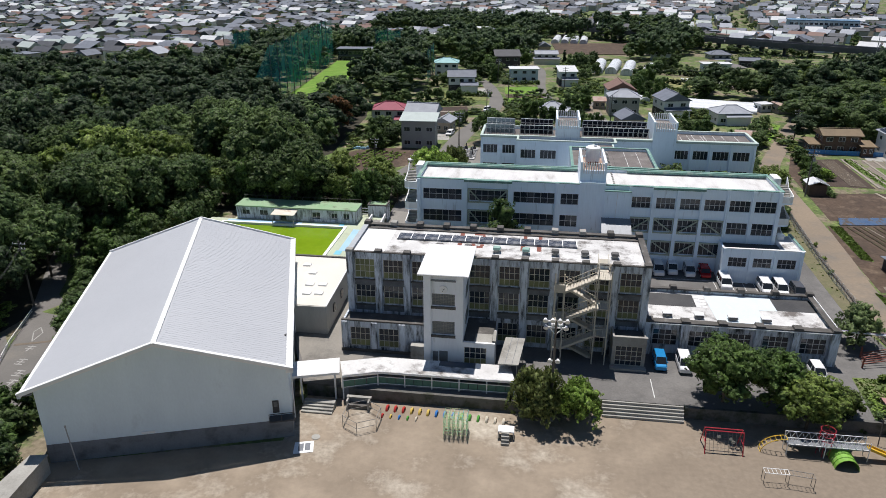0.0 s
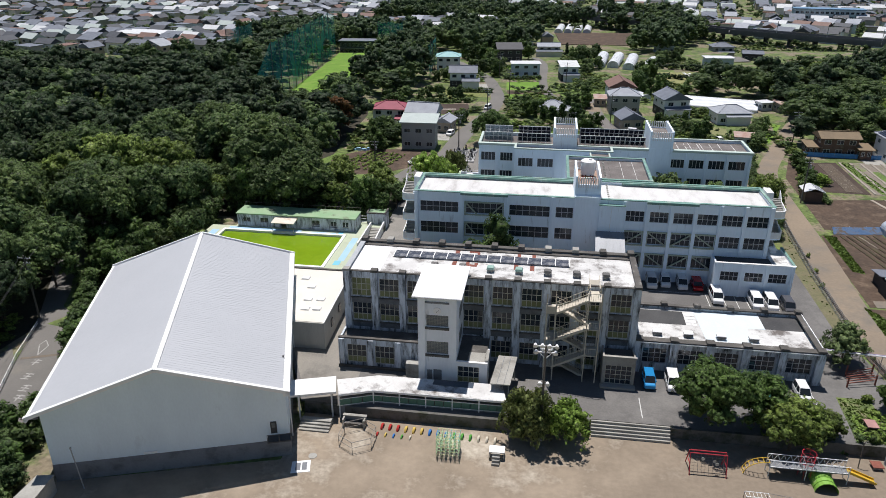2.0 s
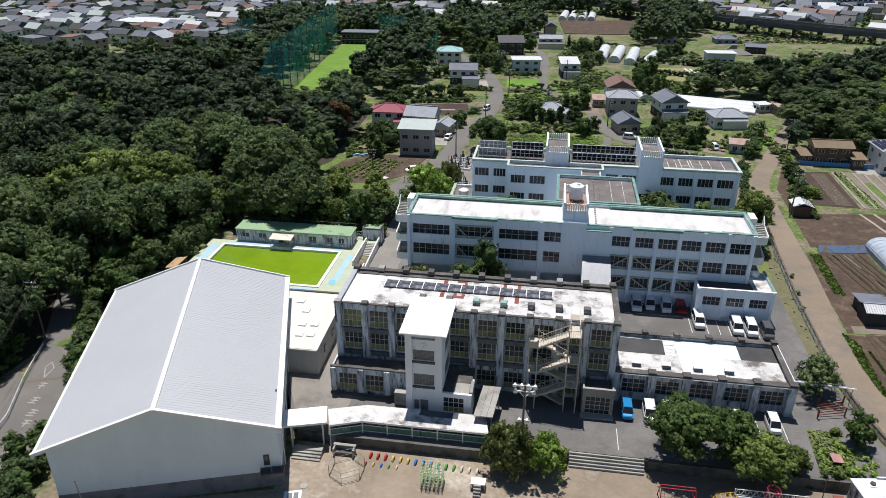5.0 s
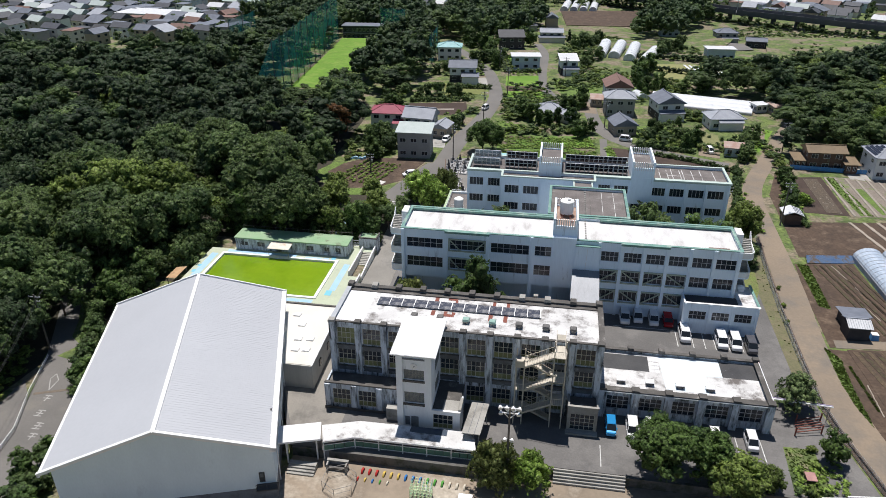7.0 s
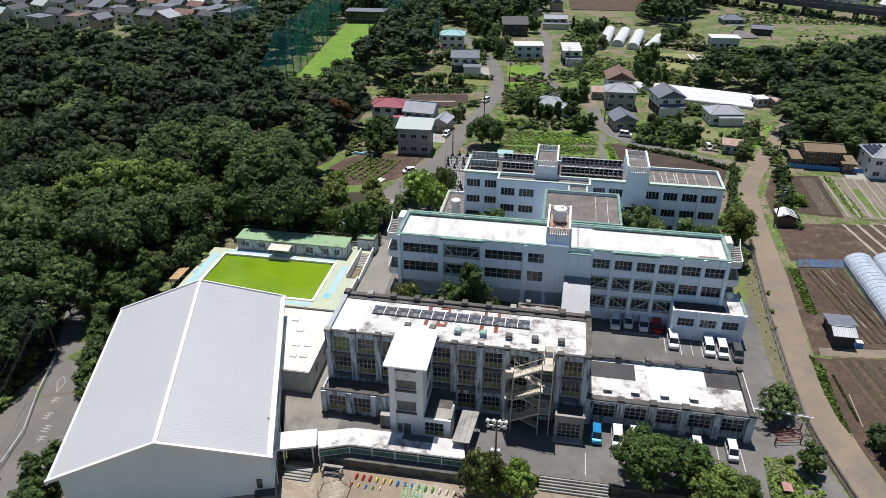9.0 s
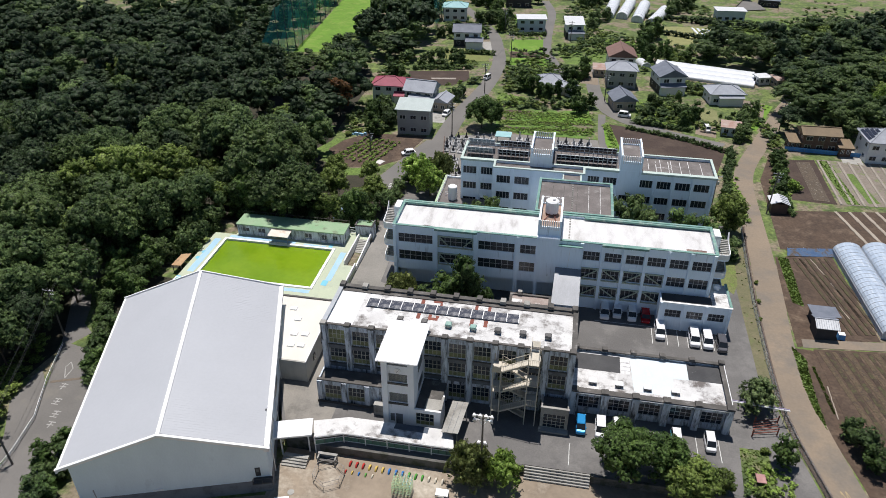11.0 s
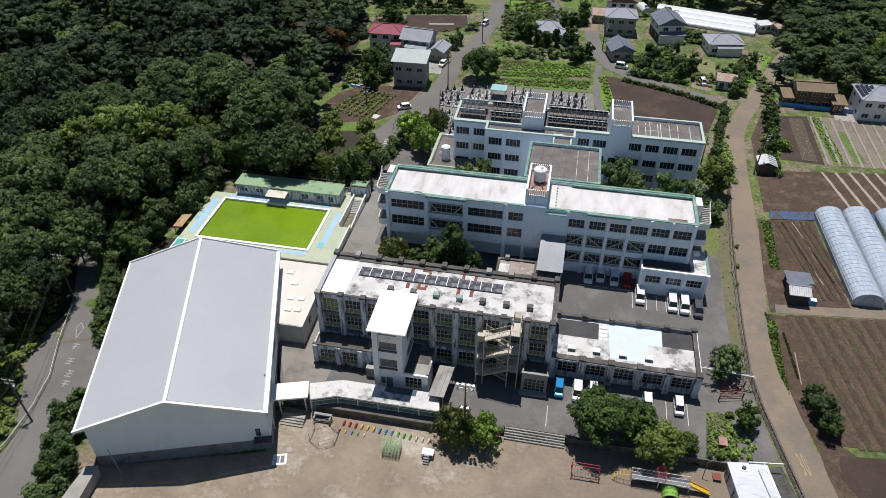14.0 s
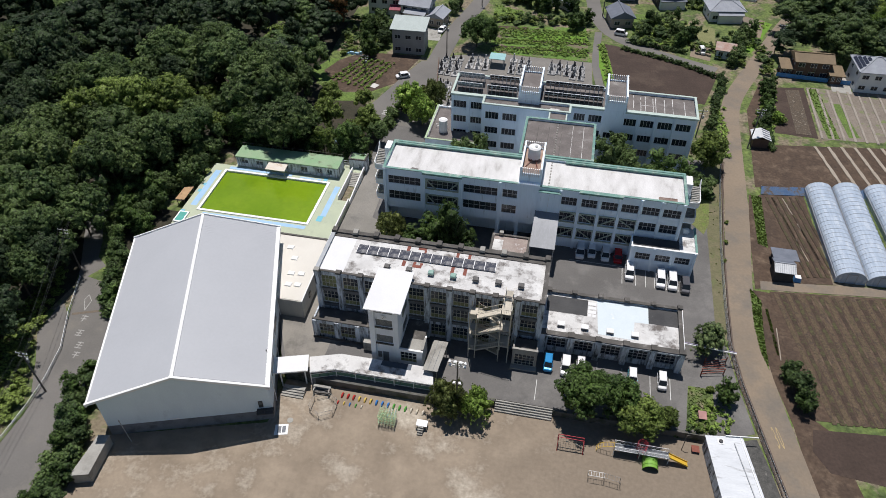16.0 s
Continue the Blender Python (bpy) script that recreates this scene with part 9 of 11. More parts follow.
def net_fence(line, h, label, step=8.0):
    ob = placed("golf_net", label, "net", line[0][0], line[0][1], height(*line[0]), "driving range nets")
    for (ax, ay), (bx, by) in zip(line, line[1:]):
        n = max(1, round(math.hypot(bx - ax, by - ay) / step))
        for i in range(n):
            x0, y0, x1, y1 = ax + (bx - ax) * i / n, ay + (by - ay) * i / n, ax + (bx - ax) * (i + 1) / n, ay + (by - ay) * (i + 1) / n
            z = height(x0, y0)
            part("pole", Geo().tube((x0, y0, z), (x0, y0, z + h + 0.5), 0.16, 6), POLE, ob)
            g = Geo()
            m = 6
            rows = [[(x0 + (x1 - x0) * p / m, y0 + (y1 - y0) * p / m + 0.5 * math.sin(p * math.pi / m) * math.sin(q * 1.3), z + h * q / 4 - (0.8 * math.sin(p * math.pi / m) if q == 4 else 0)) for p in range(m + 1)] for q in range(5)]
            for r in rows:
                g.v += r
            g.f = [(q * (m + 1) + p, q * (m + 1) + p + 1, (q + 1) * (m + 1) + p + 1, (q + 1) * (m + 1) + p) for q in range(4) for p in range(m)]
            part("net_panel", g, NETG, ob)


net_fence([(-94.2, 240), (-96.0, 260), (-101.0, 304), (-105.5, 344), (-106.5, 358)], 21, "tall green net on poles beside the driving range", 10)
tail = placed("golf_net", "slack end of the green net sloping to the ground", "net", -98, 230, TERRACE, "driving range nets")
tg = Geo()
for p in range(7):
    u = p / 6
    tg.v += [(-94.2 - 7.0 * u, 240 - 20 * u, TERRACE), (-94.2 - 7.0 * u, 240 - 20 * u, TERRACE + 2.2 + 18.8 * (1 - u) ** 1.6)]
tg.f = [(2 * p, 2 * p + 2, 2 * p + 3, 2 * p + 1) for p in range(6)]
part("net_panel", tg, NETG, tail)
part("pole", Geo().tube((-101.2, 220, TERRACE), (-101.2, 220, TERRACE + 4), 0.14, 6), POLE, tail)
net_fence([(-136, 296), (-135, 322)], 18, "tall faded green net behind the range", 12)
net_fence([(-84, 356), (-70, 350)], 17, "green net at the end of the driving range", 7)
net_fence([(-50, 326), (-49, 300)], 13, "green net beside a house", 7)
rb = thing("range_building", "long dark two-storey driving range building", "building", pose(-95, 361, height(-95, 361), 0, 0, 4))
plain_part("wall", Geo().box(-10, 10, 0, 8, 0, 6.5), WALLS["dark"], rb)
plain_part("roof", Geo().box(-10.5, 10.5, -1.0, 8.5, 6.5, 6.9), ROOFS["slate"], rb)
plain_part("balcony", Geo().box(-10, 10, -1.0, 0, 3.1, 3.4), WALLS["grey"], rb)
for i in range(10):
    for k in range(2):
        window(rb, -9 + 2 * i, -0.05, 0.8 + 3.2 * k, 1.4, 1.6, 2, 1, ALU)
via = placed("railway_viaduct", "long grey concrete railway viaduct", "viaduct", 120, 480, -5)
VIA = surf("sooty_concrete", (0.14, 0.14, 0.145), (0.1, 0.1, 0.105), 0.9, 0.2, 4, 0.1, 0.1)
VL = [(-60, 640), (20, 560), (66, 521), (114, 482), (184, 436), (250, 396), (340, 346)]
for (ax, ay), (bx, by) in zip(VL, VL[1:]):
    part("deck", Geo().beam((ax, ay, 0.4), (bx, by, 0.4), 11, 1.2), VIA, via)
    d = math.hypot(bx - ax, by - ay)
    nx, ny = (by - ay) / d * 5.5, -(bx - ax) / d * 5.5
    for s in (-1, 1):
        part("parapet", Geo().beam((ax + s * nx, ay + s * ny, 1.9), (bx + s * nx, by + s * ny, 1.9), 0.3, 1.9), VIA, via)
    for i in range(int(d / 12)):
        u = (i + 0.5) / int(d / 12)
        x, y = ax + (bx - ax) * u, ay + (by - ay) * u
        part("pier", Geo().box(x - 1.2, x + 1.2, y - 1.2, y + 1.2, -6.5, -0.1), VIA, via)
    for i in range(int(d / 40) + 1):
        u = i / (int(d / 40) + 1)
        x, y = ax + (bx - ax) * u, ay + (by - ay) * u
        part("mast", Geo().tube((x + nx, y + ny, 3), (x + nx, y + ny, 9.5), 0.18, 5), STEEL, via)


# ---- the town in the distance ----
TOWN_ROOFS = ["slate", "charcoal", "silver", "slate", "white", "brown", "slate", "black", "charcoal", "slate", "mint", "charcoal", "slate", "charcoal", "brown", "slate"]
TOWN_WALLS = ["cream", "grey", "tan", "grey", "white", "paleblue", "tan"]
town_rng = random.Random(5)
PROTO = {}


def town_proto(i):
    """Meshes of one type of distant house: wall, roof, and the panes of one face each."""
    if i not in PROTO:
        r = random.Random(100 + i)
        w, d, h = r.uniform(7.5, 11), r.uniform(6, 8), r.choice((5.4, 5.6, 5.8, 3.2))
        kind = r.choice(("gable", "hip", "hip", "gable", "shed", "flat"))
        wall, roof = Geo().box(-w / 2, w / 2, -d / 2, d / 2, -1, h).mesh("wall"), roof_geo(w, d, h, 0.4 if kind == "flat" else r.uniform(1.8, 2.9), kind, 0.45).mesh("roof")
        pane = Geo().box(-0.8, 0.8, -0.04, 0.04, 0, 1.1).mesh("window")
        wall.materials.append(WALLS[TOWN_WALLS[i % len(TOWN_WALLS)]])
        roof.materials.append(ROOFS[TOWN_ROOFS[i % len(TOWN_ROOFS)]])
        pane.materials.append(PANE)
        PROTO[i] = (wall, roof, pane, w, d, h, TOWN_WALLS[i % len(TOWN_WALLS)], TOWN_ROOFS[i % len(TOWN_ROOFS)])
    return PROTO[i]


def town_house(x, y, turn):
    wall, roof, pane, w, d, h, wn_, rn_ = town_proto(town_rng.randrange(16))
    ob = thing("house", f"{'two' if h > 4 else 'one'}-storey town house, {wn_} walls and {rn_} roof", "house", pose(x, y, height(x, y), 0, 0, turn), "houses of the town")
    plain_part("wall", wall, None, ob)
    plain_part("roof", roof, None, ob)
    for k in range(2 if h > 4 else 1):
        for i in range(2):
            plain_part("window", pane, None, ob, "", pose(-w / 4 + w / 2 * i, -d / 2 - 0.03, 0.9 + 2.7 * k))


def town_points(outline, sx, sy, turn):
    """House plots on a turned, slightly uneven street grid inside an outline."""
    c, s = math.cos(radians(turn)), math.sin(radians(turn))
    loc = [(x * c + y * s, -x * s + y * c) for x, y in outline]
    x0, x1, y0, y1 = min(p[0] for p in loc), max(p[0] for p in loc), min(p[1] for p in loc), max(p[1] for p in loc)
    pts = []
    for j in range(int((y1 - y0) / (sy + 0.5)) + 1):
        for i in range(int((x1 - x0) / sx) + 1):
            if i % 9 == 8:
                continue
            u, v = x0 + sx * i + town_rng.uniform(-1, 1), y0 + (sy - 3.0) * j + 7.0 * (j // 2) + town_rng.uniform(-0.8, 0.8)
            x, y = u * c - v * s, u * s + v * c
            hit = False
            for (ax, ay), (bx, by) in zip(outline, outline[1:] + outline[:1]):
                if (ay > y) != (by > y) and x < (bx - ax) * (y - ay) / (by - ay) + ax:
                    hit = not hit
            if hit and -0.93 * y - 40 < x < 0.47 * y + 45 and town_rng.random() < 0.93:
                pts.append((x, y, turn + town_rng.choice((0, 0, 90, 0)) + town_rng.uniform(-9, 9)))
    return pts


near = town_points([(-345, 316), (-250, 312), (-186, 322), (-164, 340), (-160, 372), (-182, 405), (-198, 470), (-480, 470)], 14.5, 13.0, -14)
near += town_points([(118, 512), (190, 462), (300, 400), (330, 470), (330, 560), (110, 560)], 13, 11.5, -30)
near.sort(key=lambda p: p[1])
for p in near[:190]:
    town_house(*p)
far = near[190:]
for o, t in (([(-480, 470), (-198, 470), (-150, 480), (-60, 486), (-6, 506), (-4, 545), (-140, 560), (-520, 560)], -14), ([(-900, 560), (-140, 562), (-118, 640), (22, 602), (60, 540), (420, 560), (480, 760), (-900, 760)], -10), ([(-1000, 760), (480, 760), (620, 1050), (-1000, 1050)], -22), ([(-60, 432), (-8, 414), (8, 440), (-40, 470)], 8)):
    far += town_points(o, 15.0, 14.0, t)
sets = {}
for x, y, t in far:
    i = town_rng.randrange(16)
    wall, roof, pane, w, d, h, wn_, rn_ = town_proto(i)
    c, s = math.cos(radians(t)), math.sin(radians(t))
    z = height(x, y)
    for me, key in ((wall, "w" + wn_), (roof, "r" + rn_)):
        g = sets.setdefault(key, Geo())
        k = len(g.v)
        g.v += [(x + c * v.co.x - s * v.co.y, y + s * v.co.x + c * v.co.y, z + v.co.z) for v in me.vertices]
        g.f += [tuple(k + q for q in f.vertices) for f in me.polygons]
for key, g in sets.items():
    mat = WALLS[key[1:]] if key[0] == "w" else ROOFS[key[1:]]
    single("town_walls" if key[0] == "w" else "town_roofs", g, mat, f"far {key[1:]} house {'walls' if key[0] == 'w' else 'roofs'} of the town", "town", kind="stuff")
blk = thing("apartment_building", "long white apartment block in the town", "building", pose(205, 590, height(205, 590), 0, 0, -8))
plain_part("wall", Geo().box(-24, 24, -6, 6, 0, 11), WALLS["paleblue"], blk)
plain_part("roof", Geo().box(-24.5, 24.5, -6.5, 6.5, 11, 11.6), ROOFS["blue"], blk)
for k in range(3):
    for i in range(14):
        window(blk, -22 + 3.4 * i, -6.05, 1.2 + 3.4 * k, 2.2, 1.6, 2, 1, ALU)
hall2 = thing("warehouse", "long low white-roofed hall at the edge of town", "building", pose(-232, 405, height(-232, 405), 0, 0, -6))
plain_part("wall", Geo().box(-22, 22, -9, 9, 0, 6), WALLS["grey"], hall2)
plain_part("roof", Geo().box(-23, 23, -10, 10, 6, 6.5), ROOFS["white"], hall2)
glass = thing("glasshouse", "long ridged glasshouse in the town", "greenhouse", pose(262, 560, height(262, 560), 0, 0, -12))
for i in range(5):
    plain_part("bay", roof_geo(50, 7, 3.4, 1.8, "gable", 0.0), FILM, glass, "", pose(0, 7.2 * i, 0))
plain_part("wall", Geo().box(-25, 25, -3.5, 32.3, 0, 3.35), FILM, glass)


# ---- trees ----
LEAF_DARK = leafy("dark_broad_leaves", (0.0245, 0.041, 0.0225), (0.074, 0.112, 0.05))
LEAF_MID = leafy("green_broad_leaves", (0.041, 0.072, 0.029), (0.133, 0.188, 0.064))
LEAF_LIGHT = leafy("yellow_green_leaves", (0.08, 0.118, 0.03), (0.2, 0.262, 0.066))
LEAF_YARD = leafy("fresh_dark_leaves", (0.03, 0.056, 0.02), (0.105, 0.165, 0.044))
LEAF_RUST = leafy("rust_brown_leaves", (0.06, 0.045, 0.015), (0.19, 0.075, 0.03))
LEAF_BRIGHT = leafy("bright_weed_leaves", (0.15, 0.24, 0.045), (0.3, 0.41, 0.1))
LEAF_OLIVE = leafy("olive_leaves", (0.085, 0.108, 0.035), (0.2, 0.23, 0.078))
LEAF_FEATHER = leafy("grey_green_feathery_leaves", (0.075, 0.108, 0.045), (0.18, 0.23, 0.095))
rng = np.random.default_rng(7)
ICO_V, ICO_F = None, None
PETALS, SPREAD = 5, 1.12


def ico():
    b = bmesh.new()
    bmesh.ops.create_icosphere(b, subdivisions=1, radius=1.0)
    v = np.array([p.co[:] for p in b.verts])
    f = np.array([[p.index for p in q.verts] for q in b.faces])
    b.free()
    return v, f


ICO_V, ICO_F = ico()


def crown(r, h, clumps, leaves, size, droop=0.0, cone=0.0, r_in=0.36, dome=0.0):
    """Vertices, triangles and leaf triangles of a crown of radius r and height h, its foot at z 0: clumps of small leaf sprays round leafy cores."""
    cs, rs = [], []
    for i in range(clumps):
        a, u = rng.uniform(0, 2 * math.pi), math.sqrt(rng.uniform(0.02, 1))
        z = rng.uniform(0.18, 0.88)
        if rng.uniform() < dome:
            z = 0.3 + 0.55 * math.sqrt(max(0.0, 1 - u * u)) + rng.uniform(-0.08, 0.08)
            cs.append((r * 0.8 * u * math.cos(a), r * 0.8 * u * math.sin(a), h * z))
            rs.append(r * rng.uniform(0.7, 1.3) * r_in)
            continue
        wide = (1 - cone * z) * math.sqrt(max(0.08, 1 - (1.7 * (z - 0.45)) ** 2))
        cs.append((r * 0.72 * u * wide * math.cos(a), r * 0.72 * u * wide * math.sin(a), h * z))
        rs.append(r * rng.uniform(0.75, 1.25) * r_in * (1 - 0.3 * cone * z))
    cs.append((0, 0, h * 0.55))
    rs.append(r * 0.5 * (1 - 0.3 * cone))
    cs, rs = np.array(cs), np.array(rs)
    flat = min(1.0, h / (1.7 * r))
    tv, tf = [], []
    for c, q in zip(cs, rs):
        bump = ICO_V * (q * 0.78) * (1 + 0.18 * rng.standard_normal((len(ICO_V), 1)))
        bump[:, 2] *= max(flat, 0.7)
        tf.append(ICO_F + sum(len(t) for t in tv))
        tv.append(bump + c)
    tv, tf = np.concatenate(tv), np.concatenate(tf)
    n_sp = max(8, leaves // PETALS)
    k = rng.choice(len(cs), n_sp, p=rs ** 2 / (rs ** 2).sum())
    d = rng.standard_normal((n_sp, 3))
    d[:, 2] += 0.55
    d /= np.linalg.norm(d, axis=1, keepdims=True)
    squash = np.array((1, 1, max(flat, 0.7)))
    p = cs[k] + d * rs[k, None] * rng.uniform(0.9, 1.2, (n_sp, 1)) * squash
    inside = np.zeros(n_sp, bool)
    for c, q in zip(cs, rs):
        inside |= np.linalg.norm((p - c) / squash, axis=1) < q * 0.84
    p, d = p[~inside], d[~inside]
    n = d + np.array((0, 0, 0.5)) + 0.58 * rng.standard_normal(d.shape)
    n /= np.linalg.norm(n, axis=1, keepdims=True)
    t = np.cross(n, rng.standard_normal(n.shape))
    t /= np.linalg.norm(t, axis=1, keepdims=True)
    if droop:
        n = n * (1 - droop) + d * np.array((1, 1, 0)) * droop
        n /= np.linalg.norm(n, axis=1, keepdims=True)
        t = t * (1 - droop) + np.array((0, 0, -droop)) * 1.4
        high = np.argsort(-p[:, 2])[:len(p) // 2]
        hook = rng.choice(high, 260)
        j = rng.integers(260, size=len(p) * 2 // 3)
        fall = rng.uniform(0, 1, (len(j), 1))
        out = p[hook[j]] * np.array((1, 1, 0)) / r
        p[:len(j)] = p[hook[j]] + out * np.sqrt(fall) * 1.1 - np.array((0, 0, 1)) * fall * h * 0.42 + 0.09 * rng.standard_normal((len(j), 3))
        p[:, 2] = np.maximum(p[:, 2], 0.15)
    b = np.cross(n, t)
    s = size * SPREAD * rng.uniform(0.6, 1.4, (len(p), 1))
    spray = [p + n * s * 0.22]
    for i in range(PETALS):
        far = s * rng.uniform(0.65, 1.25, (len(p), 1))
        sink = n * s * rng.uniform(0.0, 0.5, (len(p), 1))
        for e in (-0.4, 0.4):
            a = 2 * math.pi * (i + e * rng.uniform(0.7, 1.1, (len(p), 1))) / PETALS
            spray.append(p + (t * np.cos(a) + b * np.sin(a)) * far - sink)
    return tv, tf, np.stack(spray, 1).reshape(-1, 3)


def leaf_mesh(name, tv, tf, qv, material):
    """A mesh of triangles tf over tv, then of leaf sprays in qv: a middle and two tips for each leaf."""
    step = 2 * PETALS + 1
    star = np.array([(0, 1 + 2 * i, 2 + 2 * i) for i in range(PETALS)])
    tris = np.concatenate([tf, (len(tv) + step * np.arange(len(qv) // step)[:, None, None] + star).reshape(-1, 3)])
    me = bpy.data.meshes.new(name)
    me.vertices.add(len(tv) + len(qv))
    me.vertices.foreach_set("co", np.concatenate([tv, qv]).astype(np.float32).ravel())
    me.loops.add(3 * len(tris))
    me.loops.foreach_set("vertex_index", tris.astype(np.int32).ravel())
    me.polygons.add(len(tris))
    me.polygons.foreach_set("loop_start", (3 * np.arange(len(tris))).astype(np.int32))
    me.polygons.foreach_set("loop_total", np.full(len(tris), 3, np.int32))
    me.update(calc_edges=True)
    me.materials.append(material)
    return me


def trunk_geo(h, r, spread):
    """A tapered trunk with a few limbs."""
    g = Geo().tube((0, 0, -0.3), (0, 0, h * 0.45), r, 7, r * 0.75).tube((0, 0, h * 0.43), (0.1, 0.05, h * 0.8), r * 0.7, 6, r * 0.3)
    for i in range(4):
        a = 1.6 * i + 0.5
        g.tube((0, 0, h * (0.33 + 0.06 * i)), (spread * math.cos(a), spread * math.sin(a), h * (0.58 + 0.05 * i)), r * 0.45, 5, r * 0.15)
    return g


KINDS = {}


def tree_kind(key, r, h, foot, clumps, leaves, size, material, variants=3, droop=0.0, cone=0.0, r_in=0.36, trunk_r=0.18, dome=0.0):
    """Prepares meshes of a kind of tree: crowns from foot up to h, and trunks."""
    made = []
    for i in range(variants):
        tv, tf, qv = crown(r, h - foot, clumps, leaves, size, droop, cone, r_in, dome)
        tv[:, 2] += foot
        qv[:, 2] += foot
        tm = trunk_geo(h * 0.85, trunk_r, r * 0.45).mesh("trunk")
        tm.materials.append(BARK)
        made.append((leaf_mesh("crown", tv, tf, qv, material), tm))
    KINDS[key] = made


tree_kind("wood_dark", 5.6, 13.0, 2.6, 40, 7000, 0.33, LEAF_DARK, 4, r_in=0.25, dome=0.75)
tree_kind("wood_mid", 5.8, 12.0, 2.2, 40, 7000, 0.33, LEAF_MID, 4, r_in=0.25, dome=0.75)
tree_kind("wood_light", 4.6, 10.5, 2.0, 30, 4400, 0.33, LEAF_LIGHT, 2, r_in=0.27, dome=0.6)
tree_kind("yard_dark", 4.6, 8.0, 0.9, 60, 9600, 0.25, LEAF_YARD, 2, r_in=0.22, dome=0.7)
tree_kind("yard_light", 4.0, 7.2, 0.8, 48, 8200, 0.24, LEAF_LIGHT, 2, r_in=0.25, dome=0.5)
tree_kind("willowy", 3.5, 6.8, 0.2, 46, 8800, 0.26, LEAF_OLIVE, 1, droop=0.7, r_in=0.22)
tree_kind("willow_green", 3.3, 6.4, 0.2, 44, 8200, 0.26, LEAF_BRIGHT, 1, droop=0.5, r_in=0.22)
tree_kind("garden", 2.2, 4.6, -0.5, 18, 1900, 0.24, LEAF_MID, 3, r_in=0.34, trunk_r=0.1)
tree_kind("garden_dark", 2.2, 5.4, -0.5, 18, 1900, 0.24, LEAF_YARD, 3, r_in=0.34, trunk_r=0.12)
tree_kind("shrub", 1.1, 1.5, -0.35, 8, 640, 0.17, LEAF_MID, 3, r_in=0.42, trunk_r=0.05)
tree_kind("shrub_light", 1.1, 1.5, -0.35, 8, 640, 0.17, LEAF_LIGHT, 2, r_in=0.42, trunk_r=0.05)
tree_kind("feathery", 3.0, 6.4, 0.0, 30, 3600, 0.26, LEAF_FEATHER, 1, droop=0.25, r_in=0.26, trunk_r=0.12)
tree_kind("conifer", 1.7, 9.0, 0.4, 22, 1200, 0.3, LEAF_DARK, 2, cone=0.85, r_in=0.36, trunk_r=0.12)
tree_kind("rusty", 3.2, 10, 2.5, 14, 1100, 0.45, LEAF_RUST, 1)


def tree(key, x, y, s=1.0, label="", category="tree", group="", name="tree", sz=None, z=None):
    me = KINDS[key]
    c, t = me[rng.integers(len(me))]
    ob = thing(name, label, category, Matrix.LocRotScale((x, y, height(x, y) if z is None else z), Euler((0, 0, rng.uniform(0, 6.28))), (s, s, sz or s)), group)
    plain_part("trunk", t, None, ob)
    plain_part("crown", c, None, ob)
    return ob


def inside(x, y, outline):
    hit = False
    for (ax, ay), (bx, by) in zip(outline, outline[1:] + outline[:1]):
        if (ay > y) != (by > y) and x < (bx - ax) * (y - ay) / (by - ay) + ax:
            hit = not hit
    return hit


def scatter(outline, step, jitter=0.35):
    xs, ys = [p[0] for p in outline], [p[1] for p in outline]
    pts, row = [], 0
    y = min(ys)
    while y < max(ys):
        x = min(xs) + (step / 2 if row % 2 else 0)
        while x < max(xs):
            px, py = x + step * jitter * rng.uniform(-1, 1), y + step * jitter * rng.uniform(-1, 1)
            if inside(px, py, outline):
                pts.append((px, py))
            x += step
        y += step * 0.87
        row += 1
    return pts


def in_reach(x, y, pad=14):
    return -0.93 * y - 12 - pad < x < 0.47 * y + 18 + pad


# the wood west of the lane and round the pool
WOOD_NEAR = [(-71, 44), (-76, 62), (-78, 71), (-76.2, 79), (-77.5, 87), (-79, 95), (-75, 103), (-73, 112), (-72.5, 114), (-69.5, 122), (-68, 133), (-30.5, 133), (-27, 141), (-30, 155), (-41, 160), (-54, 166), (-56, 190), (-200, 190), (-200, 60), (-90, 30)]
rest = []
for x, y in scatter(WOOD_NEAR, 8.3, 0.45):
    if in_reach(x, y, 8) and y > 160:
        rest.append((x, y))
    elif in_reach(x, y, 8):
        u = rng.uniform()
        if 155 < y < 175 and -62 < x:
            u = 0.9
        k = "wood_dark" if u < (0.18 if x > -105 else 0.5) else "wood_mid" if u < (0.8 if x > -105 else 0.95) else "wood_light"
        low = 0.72 if y < 66 else 0.6 if x > -60 and y > 139 else 1.0
        if low == 0.6:
            k = "wood_light" if u < 0.6 else "wood_mid"
        tree(k, x, y, low * rng.choice((0.75, 0.9, 1.0, 1.15, 1.3, 1.55)) * rng.uniform(0.92, 1.08), {"wood_dark": "tall dark green broadleaf tree in the dense wood", "wood_mid": "tall mid-green broadleaf tree in the dense wood", "wood_light": "yellow-green broadleaf tree in the dense wood"}[k], group="trees of the wood")
tree("rusty", -58.5, 198, 1.25, "broadleaf tree with rust-brown dying leaves", group="trees of the wood")


